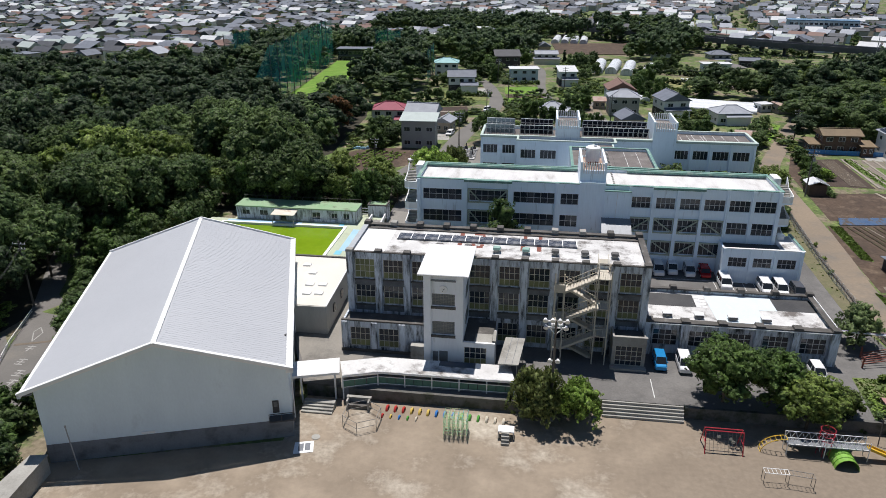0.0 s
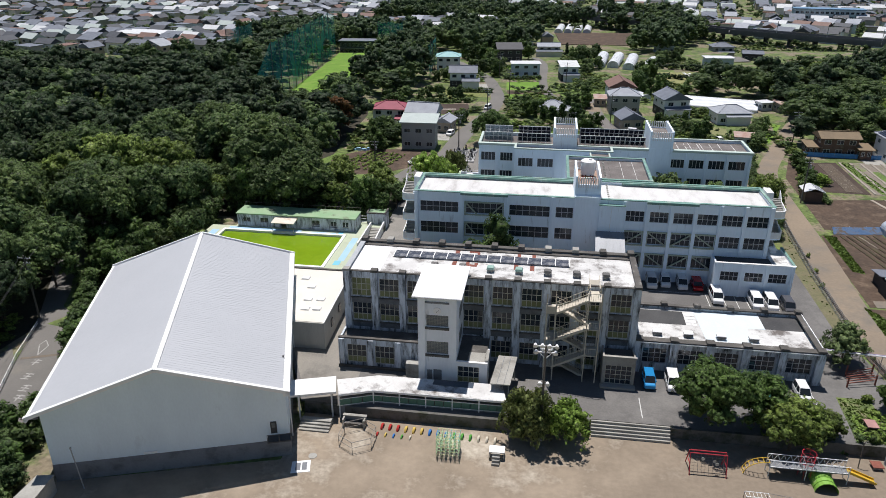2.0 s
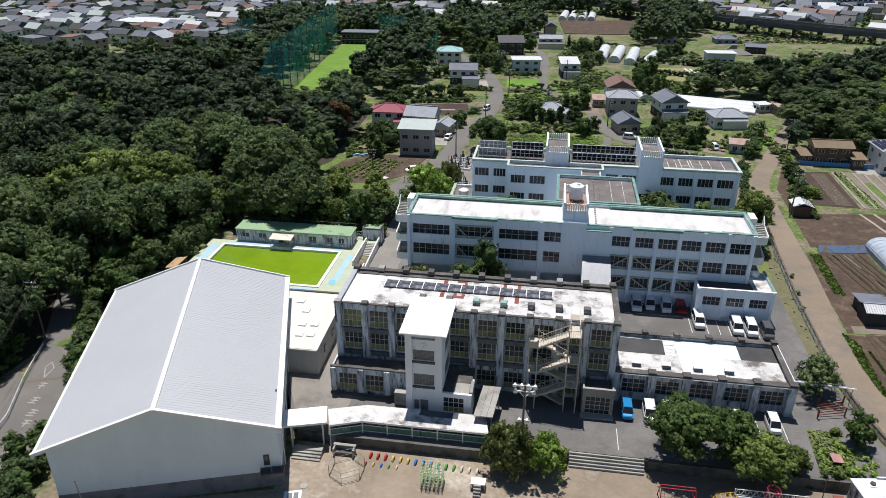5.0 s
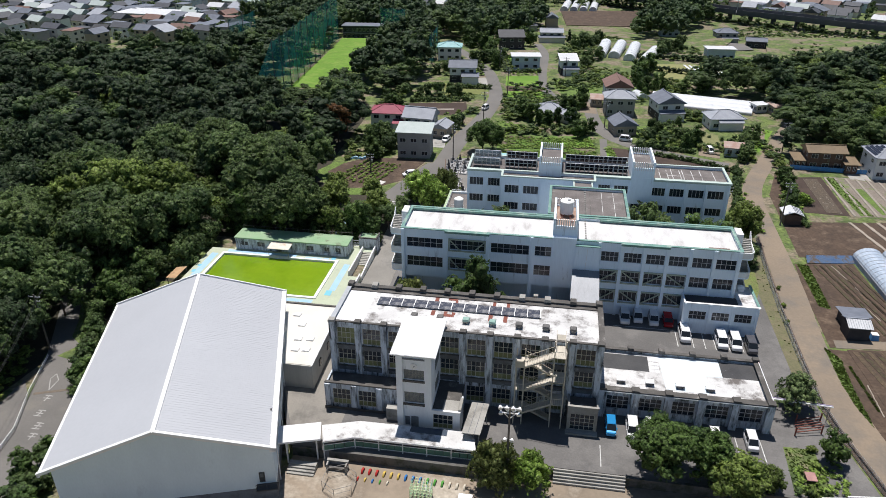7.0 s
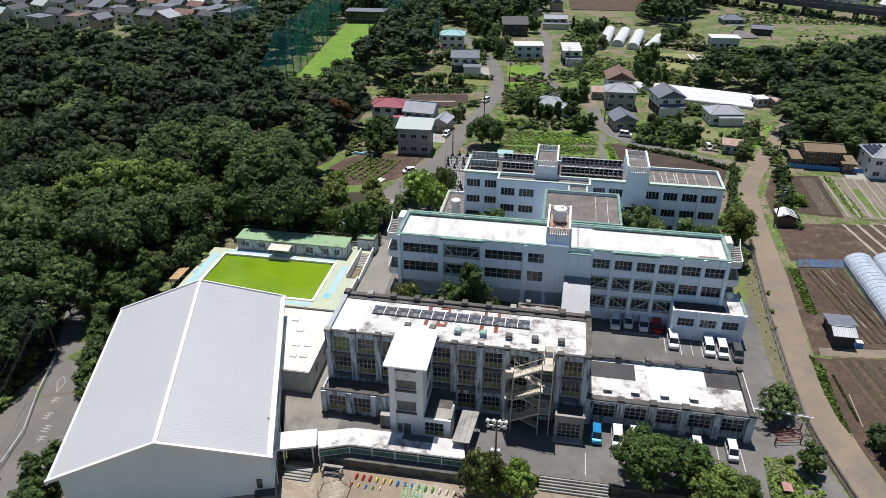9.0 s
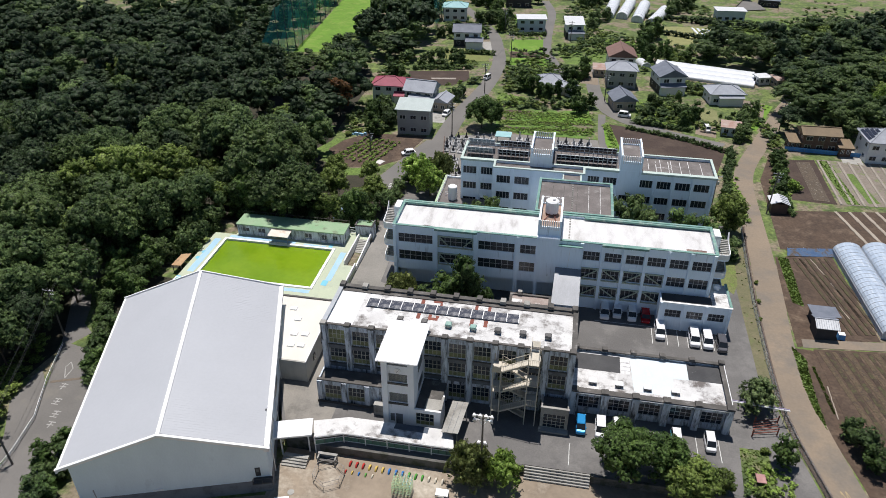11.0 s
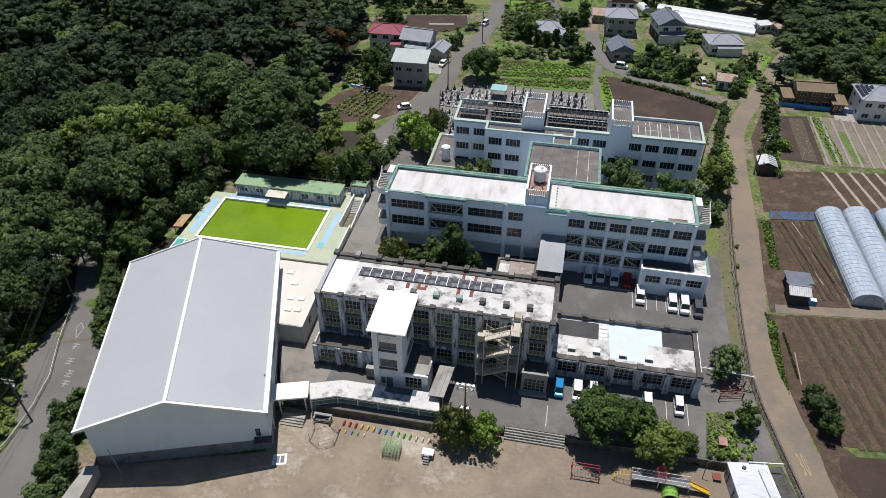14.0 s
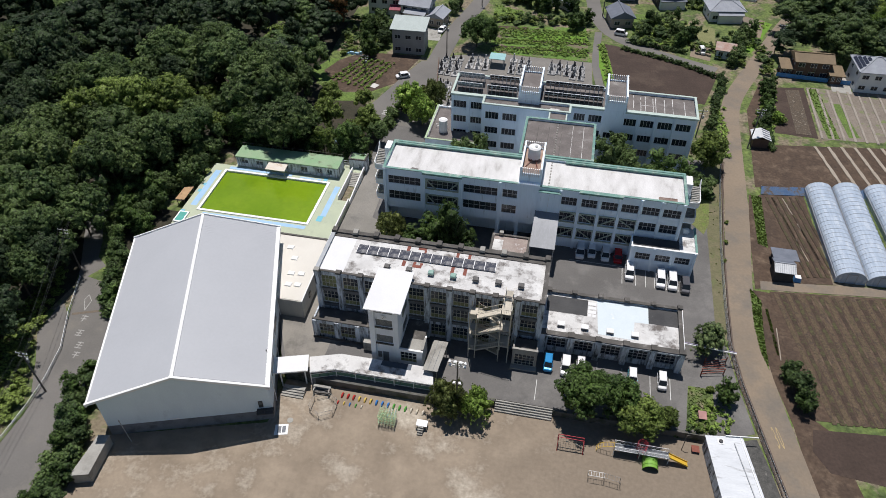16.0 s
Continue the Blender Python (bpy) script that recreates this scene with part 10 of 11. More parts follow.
def woodland(name, pts, material, label, r=(3.6, 8.0), h=(8.0, 15.5), leaves=820, size=0.42, clumps=17):
    """A distant wood in one mesh: many crowns of coarser sprays."""
    shapes = [crown(1.0, 2.3, clumps, leaves, size / 4.0, r_in=0.36 if clumps < 10 else 0.3, dome=0.6 if clumps > 10 else 0.0) for _ in range(6)]
    tvs, tfs, qvs, base = [], [], [], 0
    for x, y in pts:
        tv, tf, qv = shapes[rng.integers(6)]
        rr, hh, a = rng.uniform(*r), rng.uniform(*h), rng.uniform(0, 6.28)
        m = np.array(((math.cos(a) * rr, -math.sin(a) * rr, 0), (math.sin(a) * rr, math.cos(a) * rr, 0), (0, 0, hh * 0.78 / 2.3)))
        o = np.array((x, y, height(x, y) + hh * 0.18))
        tvs.append(tv @ m.T + o)
        tfs.append(tf + base)
        qvs.append(qv @ m.T + o)
        base += len(tv)
    me = leaf_mesh(name, np.concatenate(tvs), np.concatenate(tfs), np.concatenate(qvs), material)
    return tagged(new(name, me), label, "wood", kind="stuff")


FAR_WEST = [(-56, 190), (-57, 225), (-60, 240), (-48, 262), (-50, 300), (-52, 338), (-60, 372), (-78, 372), (-75, 310), (-74, 262), (-84, 244), (-96, 236), (-107, 240), (-107, 300), (-108, 372), (-148, 392), (-142, 340), (-148, 316), (-165, 286), (-200, 280), (-330, 300), (-330, 190)]
def before_range(x, y):
    return 204 < y < 262 and abs(x + 90 - 0.45 * (253 - y)) < 8.5


allpts = [p for p in scatter(FAR_WEST, 7.8, 0.42) if in_reach(*p)] + rest
lowered = [p for p in allpts if before_range(*p) and p[1] < 240]
allpts = [p for p in allpts if not before_range(*p)]
beside = [p for p in allpts if 236 < p[1] < 266 and -82 < p[0] < -58]
allpts = [p for p in allpts if p not in beside]
woodland("wood", beside, LEAF_MID, "green trees beside the driving range", r=(3.4, 5.6), h=(8.0, 10.0))
woodland("wood", lowered, LEAF_MID, "lower green trees before the driving range", r=(2.8, 4.8), h=(5.0, 6.8))
cut = rng.uniform(size=len(allpts))
deep = [p for p in allpts if p[1] > 262]
allpts = [p for p in allpts if p[1] <= 262]
woodland("wood", [p for i, p in enumerate(deep) if i % 4], LEAF_DARK, "dense dark green broadleaf wood farther back", leaves=380, size=0.55)
woodland("wood", deep[::4], LEAF_MID, "dense mid-green broadleaf wood farther back", leaves=380, size=0.55)
woodland("wood", [p for p, u in zip(allpts, cut) if u < (0.82 if p[0] < -85 else 0.5)], LEAF_DARK, "dense dark green broadleaf wood")
woodland("wood", [p for p, u in zip(allpts, cut) if (0.82 if p[0] < -85 else 0.5) <= u < 0.96], LEAF_MID, "dense mid-green broadleaf wood")
woodland("wood", [p for p, u in zip(allpts, cut) if u >= 0.96], LEAF_LIGHT, "yellow-green trees in the wood", h=(7, 11))
EAST = [(60, 285), (57, 272), (66, 267), (74, 264), (79, 246), (80.5, 237), (74.5, 216), (74, 206.5), (96, 204), (112, 201), (190, 190), (230, 326), (146, 332), (128, 326), (106, 311), (74, 284)]
allpts = [p for p in scatter(EAST, 7.4, 0.42) if in_reach(*p)]
cut = rng.uniform(size=len(allpts))
woodland("wood", [p for p, u in zip(allpts, cut) if u < 0.22], LEAF_DARK, "dense dark green wood on the rise")
woodland("wood", [p for p, u in zip(allpts, cut) if 0.22 <= u < 0.88], LEAF_MID, "dense mid-green wood on the rise", h=(8, 13))
woodland("wood", [p for p, u in zip(allpts, cut) if u >= 0.88], LEAF_LIGHT, "yellow-green trees of the wood on the rise", h=(6, 11))
BACK = [[(-150, 392), (-112, 374), (-56, 378), (-58, 420), (-100, 470), (-180, 470), (-178, 405)], [(-62, 385), (-30, 352), (-28, 372), (-12, 380), (-14, 410), (-60, 430)], [(44, 404), (66, 396), (76, 430), (92, 452), (100, 540), (64, 545), (58, 460), (46, 430)],
        [(-60, 430), (-14, 416), (-6, 440), (-5, 500), (-70, 500)], [(42, 572), (98, 560), (100, 606), (40, 626)], [(-12, 560), (-4, 543), (34, 542), (46, 520), (56, 512), (60, 519), (38, 541), (20, 555), (-8, 578)], [(-140, 560), (-20, 540), (20, 600), (-120, 640)]]
allpts = [p for o in BACK for p in scatter(o, 7.5) if in_reach(*p, 30)]
cut = rng.uniform(size=len(allpts))
woodland("wood", [p for p, u in zip(allpts, cut) if u < 0.55], LEAF_DARK, "distant dark green belt of trees", r=(4, 6.5), h=(10, 17), leaves=290, size=0.65)
woodland("wood", [p for p, u in zip(allpts, cut) if u >= 0.55], LEAF_MID, "distant green belt of trees", r=(4, 6.5), h=(9, 15), leaves=290, size=0.65)

sheet("forest_floor", [(-200, 112), (-80.5, 112), (-72.5, 114), (-69.5, 122), (-68, 131.5), (-30.5, 131.5), (-29, 141), (-31, 155), (-41, 160), (-54, 166), (-56, 190), (-57, 225), (-60, 240), (-72, 252), (-112, 250), (-150, 300), (-330, 300)], LITTER, "dark leaf litter under the trees", lift=0.012)
for i in range(9):
    tree("garden_dark" if i % 3 else "wood_light", -66 + 4.3 * i + rng.uniform(-1, 1), 133 + rng.uniform(-0.6, 2.2), rng.uniform(1.4, 2.0) if i % 3 else 0.75, "dense green tree behind the pool house", group="trees along the pool")
for i in range(8):
    tree("garden" if i % 2 else "garden_dark", -79.5 + 1.1 * i + rng.uniform(-0.8, 0.8), 109 + 3.0 * i, rng.uniform(1.2, 1.7), "dense green tree beside the pool", group="trees along the pool")
floor_west = Geo()
for ya, yb in ((40, 62), (62, 72), (72, 84), (84, 90), (90, 96), (96, 104), (104, 112)):
    xa, xb = np.interp((ya, yb), (40, 62, 72, 84, 90, 96, 104, 112), (-72, -76, -77, -75.4, -77.2, -80, -84, -87))
    floor_west.poly([(-125, ya, height(-125, ya) + 0.03), (xa, ya, height(xa, ya) + 0.03), (xb, yb, height(xb, yb) + 0.03), (-125, yb, height(-125, yb) + 0.03)])
    if ya >= 84:
        floor_west.poly([(xa + 6.2, ya, height(xa, ya) + 0.03), (-63.9, ya, height(-64, ya) + 0.03), (-63.9, yb, height(-64, yb) + 0.03), (xb + 6.2, yb, height(xb, yb) + 0.03)])
single("forest_floor", floor_west, LITTER, "dark leaf litter under the trees beside the lane", "ground", kind="structure")
for x, y in scatter([(-66.5, 96), (-66, 108), (-73, 113), (-77, 106), (-73, 98)], 3.6):
    tree("garden" if rng.uniform() < 0.5 else "garden_dark", x, y, rng.uniform(1.1, 1.6), "dense green tree between the lane and the pool", group="trees along the pool")
# single trees about the school
for k, x, y, s, sz, lab in (
        ("yard_dark", 23.0, 74.4, 1.12, 1.0, "large dark green camphor-like tree beside the yard steps"), ("yard_dark", 28.4, 74.8, 0.84, 0.84, "dark green tree beside the yard steps"),
        ("yard_light", 32.0, 72.3, 1.08, 0.92, "yellow-green tree at the edge of the yard"), ("yard_light", 36.4, 73.6, 0.5, 0.45, "low yellow-green tree at the edge of the yard"),
        ("willowy", 1.2, 70.4, 1.08, 1.0, "drooping olive-green tree beside the covered walkway"), ("willow_green", 5.9, 70.5, 1.05, 0.85, "bright green drooping tree beside the yard steps"),
        ("feathery", 43.6, 90.4, 1.12, 1.0, "airy grey-green tree by the boundary fence"), ("garden_dark", 45.6, 79.6, 1.0, 0.95, "dark green tree by the boundary fence"),
        ("garden_dark", -4.1, 106.4, 2.0, 2.45, "tall pointed dark green tree before the middle building"), ("garden_dark", -8.6, 107.0, 1.9, 1.7, "dark green tree before the middle building"), ("garden", -2.6, 105.6, 1.4, 1.0, "green tree before the middle building"),
        ("willowy", -17.6, 108.2, 0.95, 1.0, "brownish green tree before the middle building"), ("garden_dark", -13.0, 107.0, 1.3, 0.8, "round dark green tree before the middle building"), ("shrub_light", -10.0, 105.0, 1.45, 1.4, "clipped round bright green shrub"),
        ("garden", -5.0, 133.5, 1.9, 2.3, "green tree between the school blocks"), ("garden", -8.2, 134.5, 1.3, 1.9, "green tree between the school blocks"),
        ("garden", 24.8, 138.6, 2.1, 2.5, "green tree between the school blocks"), ("garden", 28.6, 135.0, 1.9, 2.3, "dark green tree between the school blocks"), ("garden", 31.5, 132.5, 1.7, 2.0, "low green tree between the school blocks"),
        ("garden_dark", 35.5, 133.0, 2.2, 2.1, "spreading dark green pine between the school blocks"), ("garden_dark", 39.8, 132.5, 1.9, 1.95, "dark green tree between the school blocks"),
        ("yard_light", 47.4, 146.5, 1.12, 1.3, "bright green broadleaf tree beside the lane"), ("garden", 45.8, 137, 1.5, 1.0, "green tree beside the lane"),
        ("willow_green", -21.0, 151.5, 1.35, 1.35, "pale yellow-green tree at the corner of the school"), ("willow_green", -25.0, 157, 1.4, 1.3, "green tree at the corner of the school"), ("willowy", -20.0, 160, 1.2, 1.2, "green tree at the corner of the school"),
        ("yard_dark", -14.6, 196.5, 1.15, 1.15, "large dark green tree behind the graveyard"), ("yard_dark", -12.0, 199, 0.8, 0.95, "dark green tree behind the graveyard"),
        ("garden", 57.1, 87.6, 1.05, 0.8, "dark green bush beside the lane"), ("garden", 57.8, 84.4, 1.2, 0.95, "dark green bush beside the lane"), ("garden_dark", 58.4, 80.8, 1.0, 0.8, "green bush beside the lane")):
    tree(k, x, y, s, lab, sz=sz)
tree("willow_green", 66.8, 172.0, 0.62, "bright yellow-green shrub at the field corner", "bush", name="bush", sz=0.42)
for x, y, q in ((99.5, 222.5, 1.5), (103.0, 224.5, 1.7), (105.5, 221.0, 1.4)):
    tree("willow_green", x, y, q * 0.8, "bright yellow-green bamboo at the edge of the wood", sz=q)
# bushes between the lane and the gymnasium
for i in range(36):
    y = 41 + 1.65 * i
    if 66.5 < y < 78:
        continue
    x = np.interp(y, (43.6, 51, 57, 61.4, 67.7, 78.8, 86, 93.5, 102), (-56.5, -58.2, -61, -61.8, -61.4, -66.5, -69.6, -73.4, -78)) + 2.0 + rng.uniform(-0.4, 0.4)
    if y < 65 and i % 2:
        x += 2.4
    tree("garden" if i % 3 else "garden_dark", x, y, rng.uniform(0.85, 1.15), "dense green bush between the lane and the gymnasium", "bush", "bushes beside the gymnasium", "bush", sz=rng.uniform(0.6, 0.9))
woodland("scrub", scatter([(-75, 36), (-68.2, 44), (-68, 54), (-68.4, 59.5), (-71.8, 65.5), (-75.4, 71.5), (-76.2, 84), (-80, 88), (-82, 72), (-92, 36)], 1.9), LEAF_LIGHT, "leafy green scrub on the bank beside the lane", r=(0.9, 1.9), h=(0.9, 2.4), leaves=170, size=0.9, clumps=6)
for x, y in scatter([(-65.8, 114.5), (-65.2, 124), (-60.5, 131), (-70.5, 128), (-74, 108), (-67.5, 108), (-67.5, 114)], 3.2):
    tree("garden", x, y, rng.uniform(0.8, 1.3), "green tree along the pool fence", group="trees along the pool")

woodland("plot_weeds", scatter([(40.0, 73.4), (44.0, 73.4), (47.2, 74.6), (46.4, 79.0), (43.4, 79.6), (40.6, 78)], 1.0, 0.45), LEAF_BRIGHT, "bright green weeds and shrubs of the garden plot", r=(0.4, 0.9), h=(0.3, 1.0), leaves=110, size=0.9, clumps=4)
woodland("low_scrub", [p for p in scatter([(-74, 258), (-84, 240), (-90, 228), (-100, 230), (-106, 236), (-106, 262), (-96, 262), (-84, 268), (-78, 300)], 4.2) if not -96 < p[0] < -81 or p[1] < 257], LEAF_MID, "low green scrub before the driving range", r=(1.6, 2.6), h=(1.2, 2.6), leaves=200, size=1.0, clumps=6)
GARDENS = [([(58, 306), (72, 302), (84, 300), (98, 318), (84, 330), (70, 334)], 5.5), ([(-10, 262), (2, 262), (4, 274), (-12, 272)], 3.6), ([(-14, 262), (4, 262), (8, 250), (2, 236), (-10, 236)], 3.4), ([(-34, 226), (-22, 232), (-20, 244), (-24, 236)], 3.0), ([(34, 256), (48, 258), (46, 266), (36, 266)], 2.8), ([(48, 238), (56, 236), (54, 246), (48, 248)], 1.9), ([(4, 284), (12, 286), (14, 276), (6, 268)], 3.0), ([(70, 300), (110, 322), (140, 346), (120, 352), (80, 330)], 4.5), ([(56, 350), (70, 352), (72, 366), (60, 368)], 3.6), ([(110, 352), (170, 352), (190, 372), (120, 392)], 6.0), ([(-60, 262), (-50, 262), (-50, 290), (-60, 300)], 4.0), ([(-12, 218), (14, 222), (16, 216), (-12, 213)], 2.4), ([(-13, 228), (-4, 228), (-4, 250), (-14, 254)], 3.0), ([(30, 209), (46, 206), (47, 225), (33, 224)], 2.6), ([(48, 206), (62, 200), (64, 214), (56, 218), (56, 210), (48, 213)], 2.8),
           ([(-22, 300), (-14, 296), (-16, 330), (-28, 336)], 3.4), ([(12, 276), (34, 272), (34, 300), (16, 312), (12, 300)], 3.6), ([(14, 320), (22, 330), (22, 362), (10, 366), (4, 340), (4, 318)], 3.8), ([(46, 268), (60, 274), (64, 290), (44, 292)], 3.6),
           ([(-56, 226), (-48, 226), (-48, 262), (-58, 250)], 3.2), ([(-42, 250), (-24, 252), (-24, 257), (-42, 256)], 2.6), ([(-53, 183), (-40, 186), (-40, 206), (-56, 210)], 3.4), ([(-40, 286), (-24, 290), (-28, 312), (-46, 306)], 3.6), ([(52, 330), (92, 316), (96, 330), (62, 344)], 3.8), ([(-8, 380), (40, 384), (36, 396), (-10, 396)], 4.2), ([(100, 402), (170, 402), (200, 380), (220, 392), (120, 462), (96, 440)], 5.0), ([(66, 196), (70, 196), (69, 212), (66, 216)], 2.2)]
undergrowth = [p for o, st in GARDENS for p in scatter(o, st * 0.68, 0.5) if rng.uniform() < 0.8]
pick = rng.uniform(size=len(undergrowth))
woodland("garden_shrubs", [p for p, u in zip(undergrowth, pick) if u < 0.5], LEAF_MID, "green garden shrubs among the houses", r=(1.0, 2.4), h=(1.0, 3.4), leaves=85, size=1.05, clumps=2)
woodland("garden_shrubs", [p for p, u in zip(undergrowth, pick) if u >= 0.5], LEAF_LIGHT, "yellow-green garden shrubs among the houses", r=(0.9, 2.1), h=(0.7, 2.6), leaves=85, size=1.05, clumps=2)
WEEDS = [([(-13, 227), (-3, 224), (-5, 214), (-13, 213)], 1.5), ([(20.9, 206), (22.3, 206), (26.4, 180), (24.4, 180)], 0.9), ([(61, 212), (64, 210), (73, 231), (70, 233)], 1.4), ([(-12, 256), (4, 257), (7, 247), (-12, 246)], 1.9), ([(31, 228), (47, 225), (46, 208), (31, 211)], 2.2), ([(14, 284), (34, 280), (34, 272), (16, 269)], 2.2),
         ([(51.4, 152), (53.4, 152), (54.4, 176), (51.6, 174)], 1.0), ([(63, 160), (66.0, 168), (69.6, 192), (66.6, 190), (62.2, 172)], 1.3), ([(-14, 296), (-2, 298), (-2, 292), (-14, 290)], 1.6), ([(16, 300), (34, 296), (34, 288), (16, 290)], 2.4)]
weeds = [p for o, st in WEEDS for p in scatter(o, st, 0.5) if rng.uniform() < 0.85]
woodland("weeds", weeds, LEAF_BRIGHT, "bright green weeds and leafy vegetables", r=(0.5, 1.1), h=(0.3, 0.9), leaves=50, size=1.4, clumps=2)
TOWN_GREEN = [(-345, 316), (-186, 322), (-160, 372), (-150, 480), (-10, 492), (60, 546), (190, 462), (300, 400), (480, 760), (-900, 760)]
woodland("town_trees", [p for p in scatter(TOWN_GREEN, 14.5, 0.5) if in_reach(*p, 20) and rng.uniform() < 0.8], LEAF_MID, "garden trees scattered through the town", r=(1.6, 4.4), h=(3.0, 8.5), leaves=50, size=1.7, clumps=3)
belt = []
for (ax, ay), (bx, by) in zip(VL[1:], VL[2:]):
    d = math.hypot(bx - ax, by - ay)
    for i in range(int(d / 3.2)):
        u = i * 3.2 / d
        belt.append((ax + (bx - ax) * u - (ay - by) / d * 8.5 + rng.uniform(-1.5, 1.5), ay + (by - ay) * u - (bx - ax) / d * 8.5 + rng.uniform(-1.5, 1.5)))
woodland("viaduct_scrub", belt, LEAF_MID, "green scrub along the foot of the viaduct", r=(2.0, 3.6), h=(3.0, 6.0), leaves=110, size=1.3, clumps=6)


# ---- hedges, gardens and rows of crops ----
def row_of(key, a, b, step, s, label, category="bush", group="", name="bush", sz=None, wob=0.4):
    n = max(1, int(math.hypot(b[0] - a[0], b[1] - a[1]) / step))
    for i in range(n + 1):
        u = i / n
        q = s * rng.uniform(0.8, 1.2)
        tree(key, a[0] + (b[0] - a[0]) * u + rng.uniform(-wob, wob), a[1] + (b[1] - a[1]) * u + rng.uniform(-wob, wob), q, label, category, group, name, sz=(sz or s) * rng.uniform(0.85, 1.15))


def hedge(a, b, r, h, label, material=LEAF_MID):
    """One clipped hedge from a to b, as one leafy mesh."""
    n = max(2, int(math.hypot(b[0] - a[0], b[1] - a[1]) / (r * 1.1)))
    tvs, tfs, qvs, base = [], [], [], 0
    for i in range(n + 1):
        u = i / n
        tv, tf, qv = crown(r * rng.uniform(0.9, 1.15), h * rng.uniform(0.9, 1.1) + 0.3, 6, 260, 0.2, r_in=0.45)
        x, y = a[0] + (b[0] - a[0]) * u + rng.uniform(-0.15, 0.15), a[1] + (b[1] - a[1]) * u + rng.uniform(-0.15, 0.15)
        o = np.array((x, y, height(x, y) - 0.3))
        tvs.append(tv + o)
        tfs.append(tf + base)
        qvs.append(qv + o)
        base += len(tv)
    tagged(new("hedge", leaf_mesh("hedge", np.concatenate(tvs), np.concatenate(tfs), np.concatenate(qvs), material)), label, "hedge", "hedges")


HEDGE = "clipped green hedge along the lane"
hedge((28, 204), (44, 198), 0.95, 1.23, HEDGE)
hedge((44, 198), (55, 191), 1.00, 1.30, HEDGE)
row_of("shrub", (55, 190), (52.0, 176), 1.8, 1.4, "leafy green bush beside the lane", group="bushes beside the lane")
row_of("garden", (51.4, 172), (48.8, 156), 3.4, 0.75, "green bush beside the lane", group="bushes beside the lane", sz=0.6)
row_of("garden_dark", (63.2, 168), (66.8, 188), 2.9, 0.8, "dark green bush on the earth bank", group="bushes on the bank", sz=0.62, wob=0.9)
row_of("shrub", (61.5, 164), (68.5, 193), 2.0, 1.1, "small green bush on the earth bank", group="bushes on the bank", wob=1.0)
tree("shrub_light", 67.4, 171.5, 1.9, "bright yellow-green bush at the field corner", "bush", name="bush", sz=1.2)
hedge((64.0, 158), (64.4, 166), 0.80, 1.04, HEDGE)
hedge((-26, 250), (-46, 246), 1.30, 1.69, HEDGE)
row_of("garden", (-30, 254), (-56, 252), 3.6, 1.1, "green garden tree behind the tilled plot", "tree", "garden trees", "tree", wob=1.6)
row_of("garden_dark", (-45, 225), (-52, 240), 3.6, 1.1, "dark green garden tree by the house", "tree", "garden trees", "tree", wob=1.0)
row_of("garden", (-24.4, 221), (-27.5, 214), 2.6, 0.9, "green garden tree by the house", "tree", "garden trees", "tree")
row_of("garden", (-45.5, 206), (-40.5, 192), 3.6, 1.1, "green garden tree by the grey house", "tree", "garden trees", "tree", wob=1.2)
row_of("garden_dark", (-49, 200), (-44, 184), 4.0, 1.15, "dark green tree by the grey house", "tree", "garden trees", "tree", wob=1.2)
row_of("garden_dark", (-6, 234), (0, 226), 2.8, 1.15, "dark green garden tree round the small house", "tree", "garden trees", "tree", wob=1.0)
row_of("garden_dark", (4, 226), (13, 227), 3.0, 1.0, "dark green garden tree round the small house", "tree", "garden trees", "tree", wob=1.0)
row_of("garden_dark", (10, 240), (14, 249), 3.0, 1.25, "dark green garden tree between the houses", "tree", "garden trees", "tree", wob=1.2)
row_of("garden_dark", (13, 213), (17, 219), 3.0, 1.0, "dark green garden tree by the path", "tree", "garden trees", "tree")
row_of("garden", (32, 214), (44, 217), 2.6, 0.85, "green garden tree before the houses", "tree", "garden trees", "tree", wob=2.0)
row_of("garden", (34, 222), (46, 226), 2.8, 0.9, "green garden tree before the houses", "tree", "garden trees", "tree", wob=2.0)
row_of("garden_dark", (44, 208), (48, 216), 2.8, 1.0, "dark green garden tree before the houses", "tree", "garden trees", "tree")
hedge((31, 208.5), (46, 205), 1.00, 1.30, HEDGE)
row_of("shrub", (48, 222), (58, 220), 2.0, 0.7, "small clipped garden bush on the lawn", group="garden bushes", wob=2.5)
row_of("garden", (60, 212), (66, 222), 2.8, 1.1, "green tree beside the lane", "tree", "garden trees", "tree", wob=1.2)
row_of("garden", (58, 199), (61, 207), 2.6, 0.95, "green tree beside the shed", "tree", "garden trees", "tree")
row_of("shrub", (49, 246), (56, 244), 1.5, 0.9, "leafy crop row behind the house", group="crop rows", wob=1.5)
row_of("shrub", (49, 242), (56, 240), 1.5, 0.9, "leafy crop row behind the house", group="crop rows", wob=1.5)
row_of("garden_dark", (34, 268), (50, 276), 3.6, 1.3, "dark green tree behind the houses", "tree", "trees behind the houses", "tree", wob=2.5)
row_of("garden_dark", (34, 284), (43, 306), 3.8, 1.5, "dark green tree behind the houses", "tree", "trees behind the houses", "tree", wob=2.0)
row_of("garden_dark", (58, 276), (64, 290), 3.6, 1.5, "dark green tree at the wood's edge", "tree", "trees behind the houses", "tree", wob=1.5)
hedge((36, 338), (92, 322), 1.70, 2.38, "dark clipped hedge across the fields", LEAF_DARK)
hedge((40, 312), (72, 300), 1.50, 2.10, "dark clipped hedge across the fields", LEAF_DARK)
hedge((12, 288), (36, 284), 1.30, 1.82, "green hedge between the gardens")
hedge((-16, 296), (-2, 298), 1.20, 1.68, "green hedge before the pale blue house")
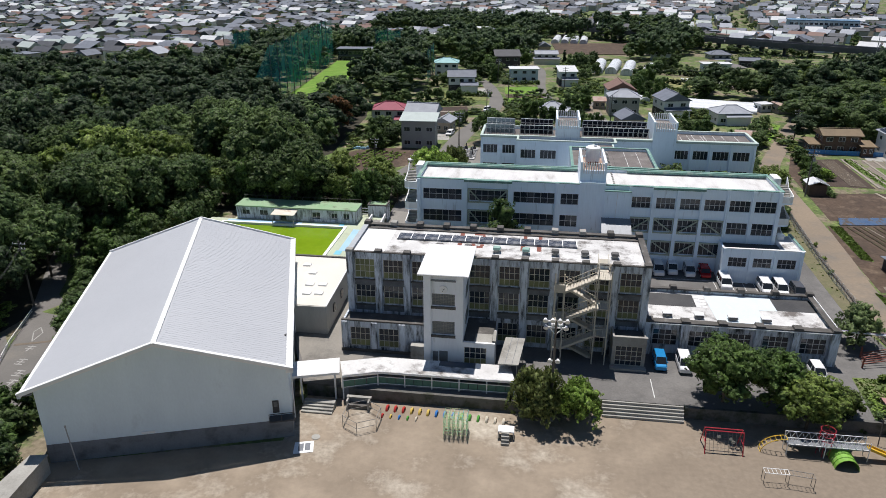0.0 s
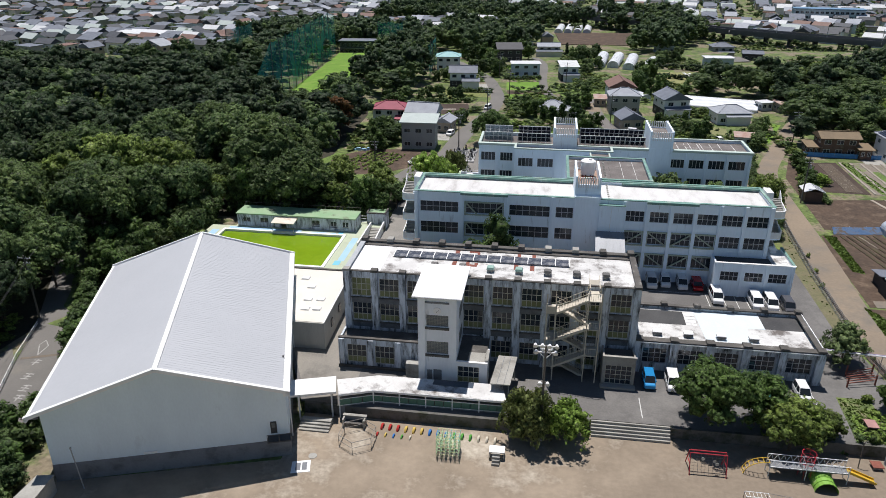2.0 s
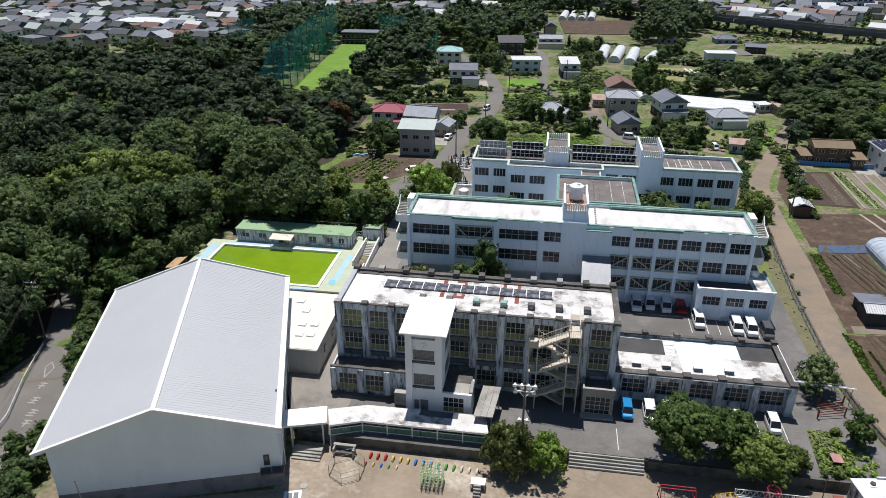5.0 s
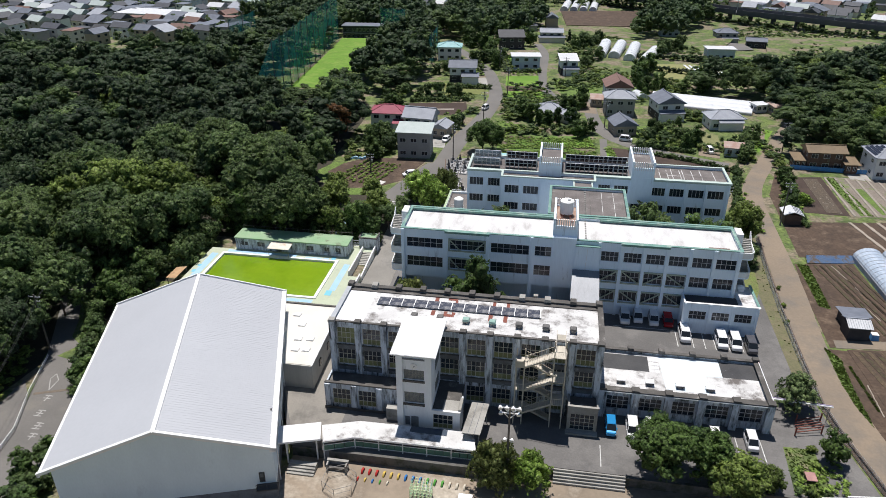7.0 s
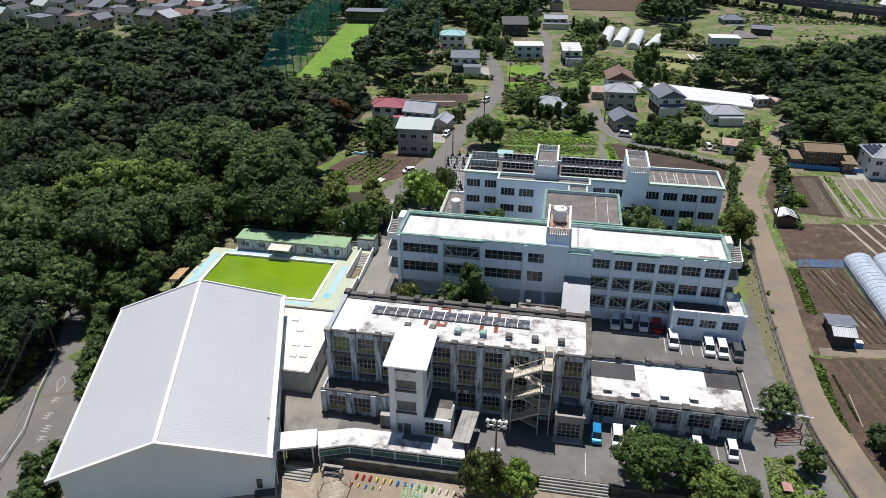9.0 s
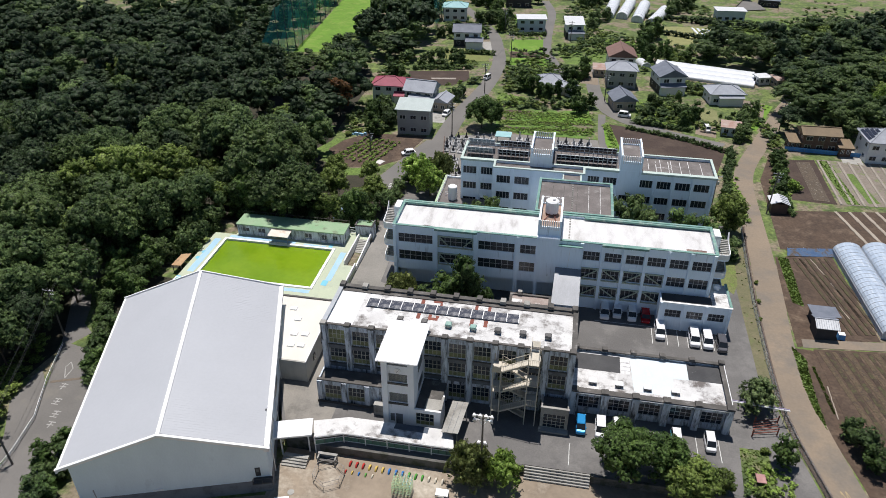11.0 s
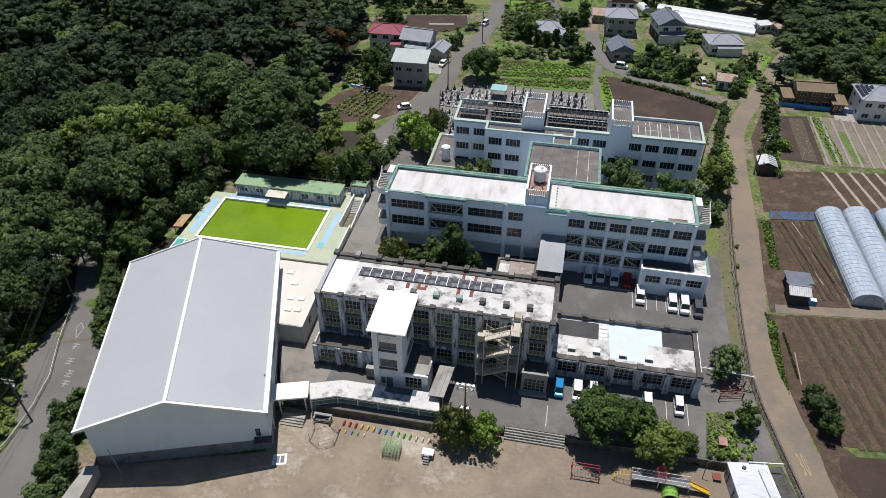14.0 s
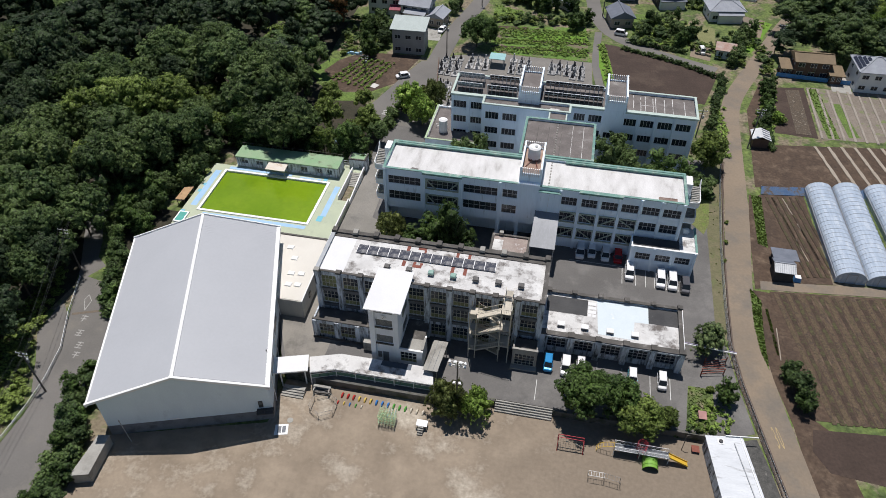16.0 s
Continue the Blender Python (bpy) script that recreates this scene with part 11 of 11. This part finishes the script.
row_of("garden", (-20, 322), (-30, 310), 3.2, 1.2, "green tree along the lane", "tree", "garden trees", "tree", wob=1.5)
row_of("garden_dark", (-20, 300), (-26, 332), 4.0, 1.2, "dark green tree along the lane", "tree", "garden trees", "tree", wob=1.6)
row_of("garden_dark", (-26, 338), (-38, 352), 4.4, 1.6, "dark green tree along the lane", "tree", "garden trees", "tree", wob=1.6)
row_of("garden_dark", (-10, 356), (-26, 366), 4.4, 1.7, "dark green tree behind the black house", "tree", "garden trees", "tree", wob=2)
row_of("garden", (16, 312), (22, 330), 3.4, 1.2, "green tree in the gardens", "tree", "garden trees", "tree", wob=2)
row_of("garden", (14, 352), (22, 372), 3.8, 1.4, "green tree in the gardens", "tree", "garden trees", "tree", wob=2)
tree("conifer", 9.5, 366, 1.0, "dark conical tree beside the farmhouse", "tree")
row_of("garden", (50, 340), (62, 362), 4.0, 1.4, "green tree by the greenhouses", "tree", "garden trees", "tree", wob=2)
row_of("garden", (-44, 290), (-40, 300), 3.0, 1.1, "green tree by the netted house", "tree", "garden trees", "tree", wob=2)
hedge((-20, 268), (-42, 268), 1.30, 1.69, HEDGE)
rows = [((-9.8 + rng.uniform(-1, 1) + (9 if k in (3, 4, 8) else 0), 194.8 + 1.12 * k), (18.0 - (6 if k in (5, 6, 11) else 0), 196.6 + 1.14 * k), 0.62) for k in range(15)]
rows += [((-50.5 + 1.75 * k, 169.2 - 0.55 * k), (-45.6 + 1.6 * k, 183.4 - 0.4 * k), 0.5) for k in range(7)]
crops = [(ax + (bx - ax) * u + rng.uniform(-0.3, 0.3), ay + (by - ay) * u + rng.uniform(-0.3, 0.3)) for (ax, ay), (bx, by), s in rows for u in np.arange(0, 1, 1.0 / (math.hypot(bx - ax, by - ay) / s)) if rng.uniform() < 0.86]
woodland("vegetable_rows", crops, LEAF_BRIGHT, "low leafy vegetable rows in the kitchen gardens", r=(0.35, 0.75), h=(0.35, 0.8), leaves=54, size=1.5, clumps=3)
row_of("shrub_light", (42.4, 74), (43.8, 81), 2.6, 0.8, "bright green bush on the garden plot", group="garden plot bushes", wob=0.8)
row_of("shrub", (36, 72.8), (43.6, 73.2), 1.6, 0.6, "low green bush above the retaining wall", group="garden plot bushes")
row_of("shrub_light", (49.2, 115), (50.3, 127), 6.0, 0.55, "small light green bush along the fence", group="fence bushes")
row_of("garden", (-30, 146), (-27.5, 160), 3.0, 0.9, "green bush beside the gravel lot", group="bushes beside the lot", sz=0.7)

# grass tufts on the bank and beside the lanes
tufts = []
for o, n in (([(46.2, 97), (47.6, 97), (49.4, 126), (51.2, 150), (48.0, 150), (46.8, 126)], 120), ([(39.5, 73.3), (44.2, 73.3), (44.2, 82.0), (40.2, 82.0)], 420), ([(56.9, 138.5), (59.0, 138.2), (58.2, 121), (56.4, 122)], 1600), ([(53.2, 108), (54.9, 105), (54.3, 98.5), (54.2, 91.7), (54.1, 88.2), (53.2, 92.5), (52.85, 98.2)], 1800), ([(55.4, 103), (55.8, 103), (56.3, 92), (55.9, 92)], 700), ([(77.4, 191), (80.2, 191), (81.2, 166.4), (78.4, 166.2)], 700)):
    xs, ys = [p[0] for p in o], [p[1] for p in o]
    while n:
        x, y = rng.uniform(min(xs), max(xs)), rng.uniform(min(ys), max(ys))
        n -= 1
        if inside(x, y, o):
            a, h = rng.uniform(0, 6.28), rng.uniform(0.06, 0.26)
            z = height(x, y) + 0.02
            c, s = math.cos(a) * 0.13, math.sin(a) * 0.13
            tufts += [(x - c, y - s, z), (x + c, y + s, z), (x + c * 1.6, y + s * 1.6, z + h), (x - c * 1.2, y - s * 1.2, z + h * 0.9)]
tg = Geo()
tg.v, tg.f = tufts, [tuple(range(k, k + 4)) for k in range(0, len(tufts), 4)]
single("grass_tufts", tg, LEAF_LIGHT, "uneven tufts of weedy grass", "grass", kind="stuff")
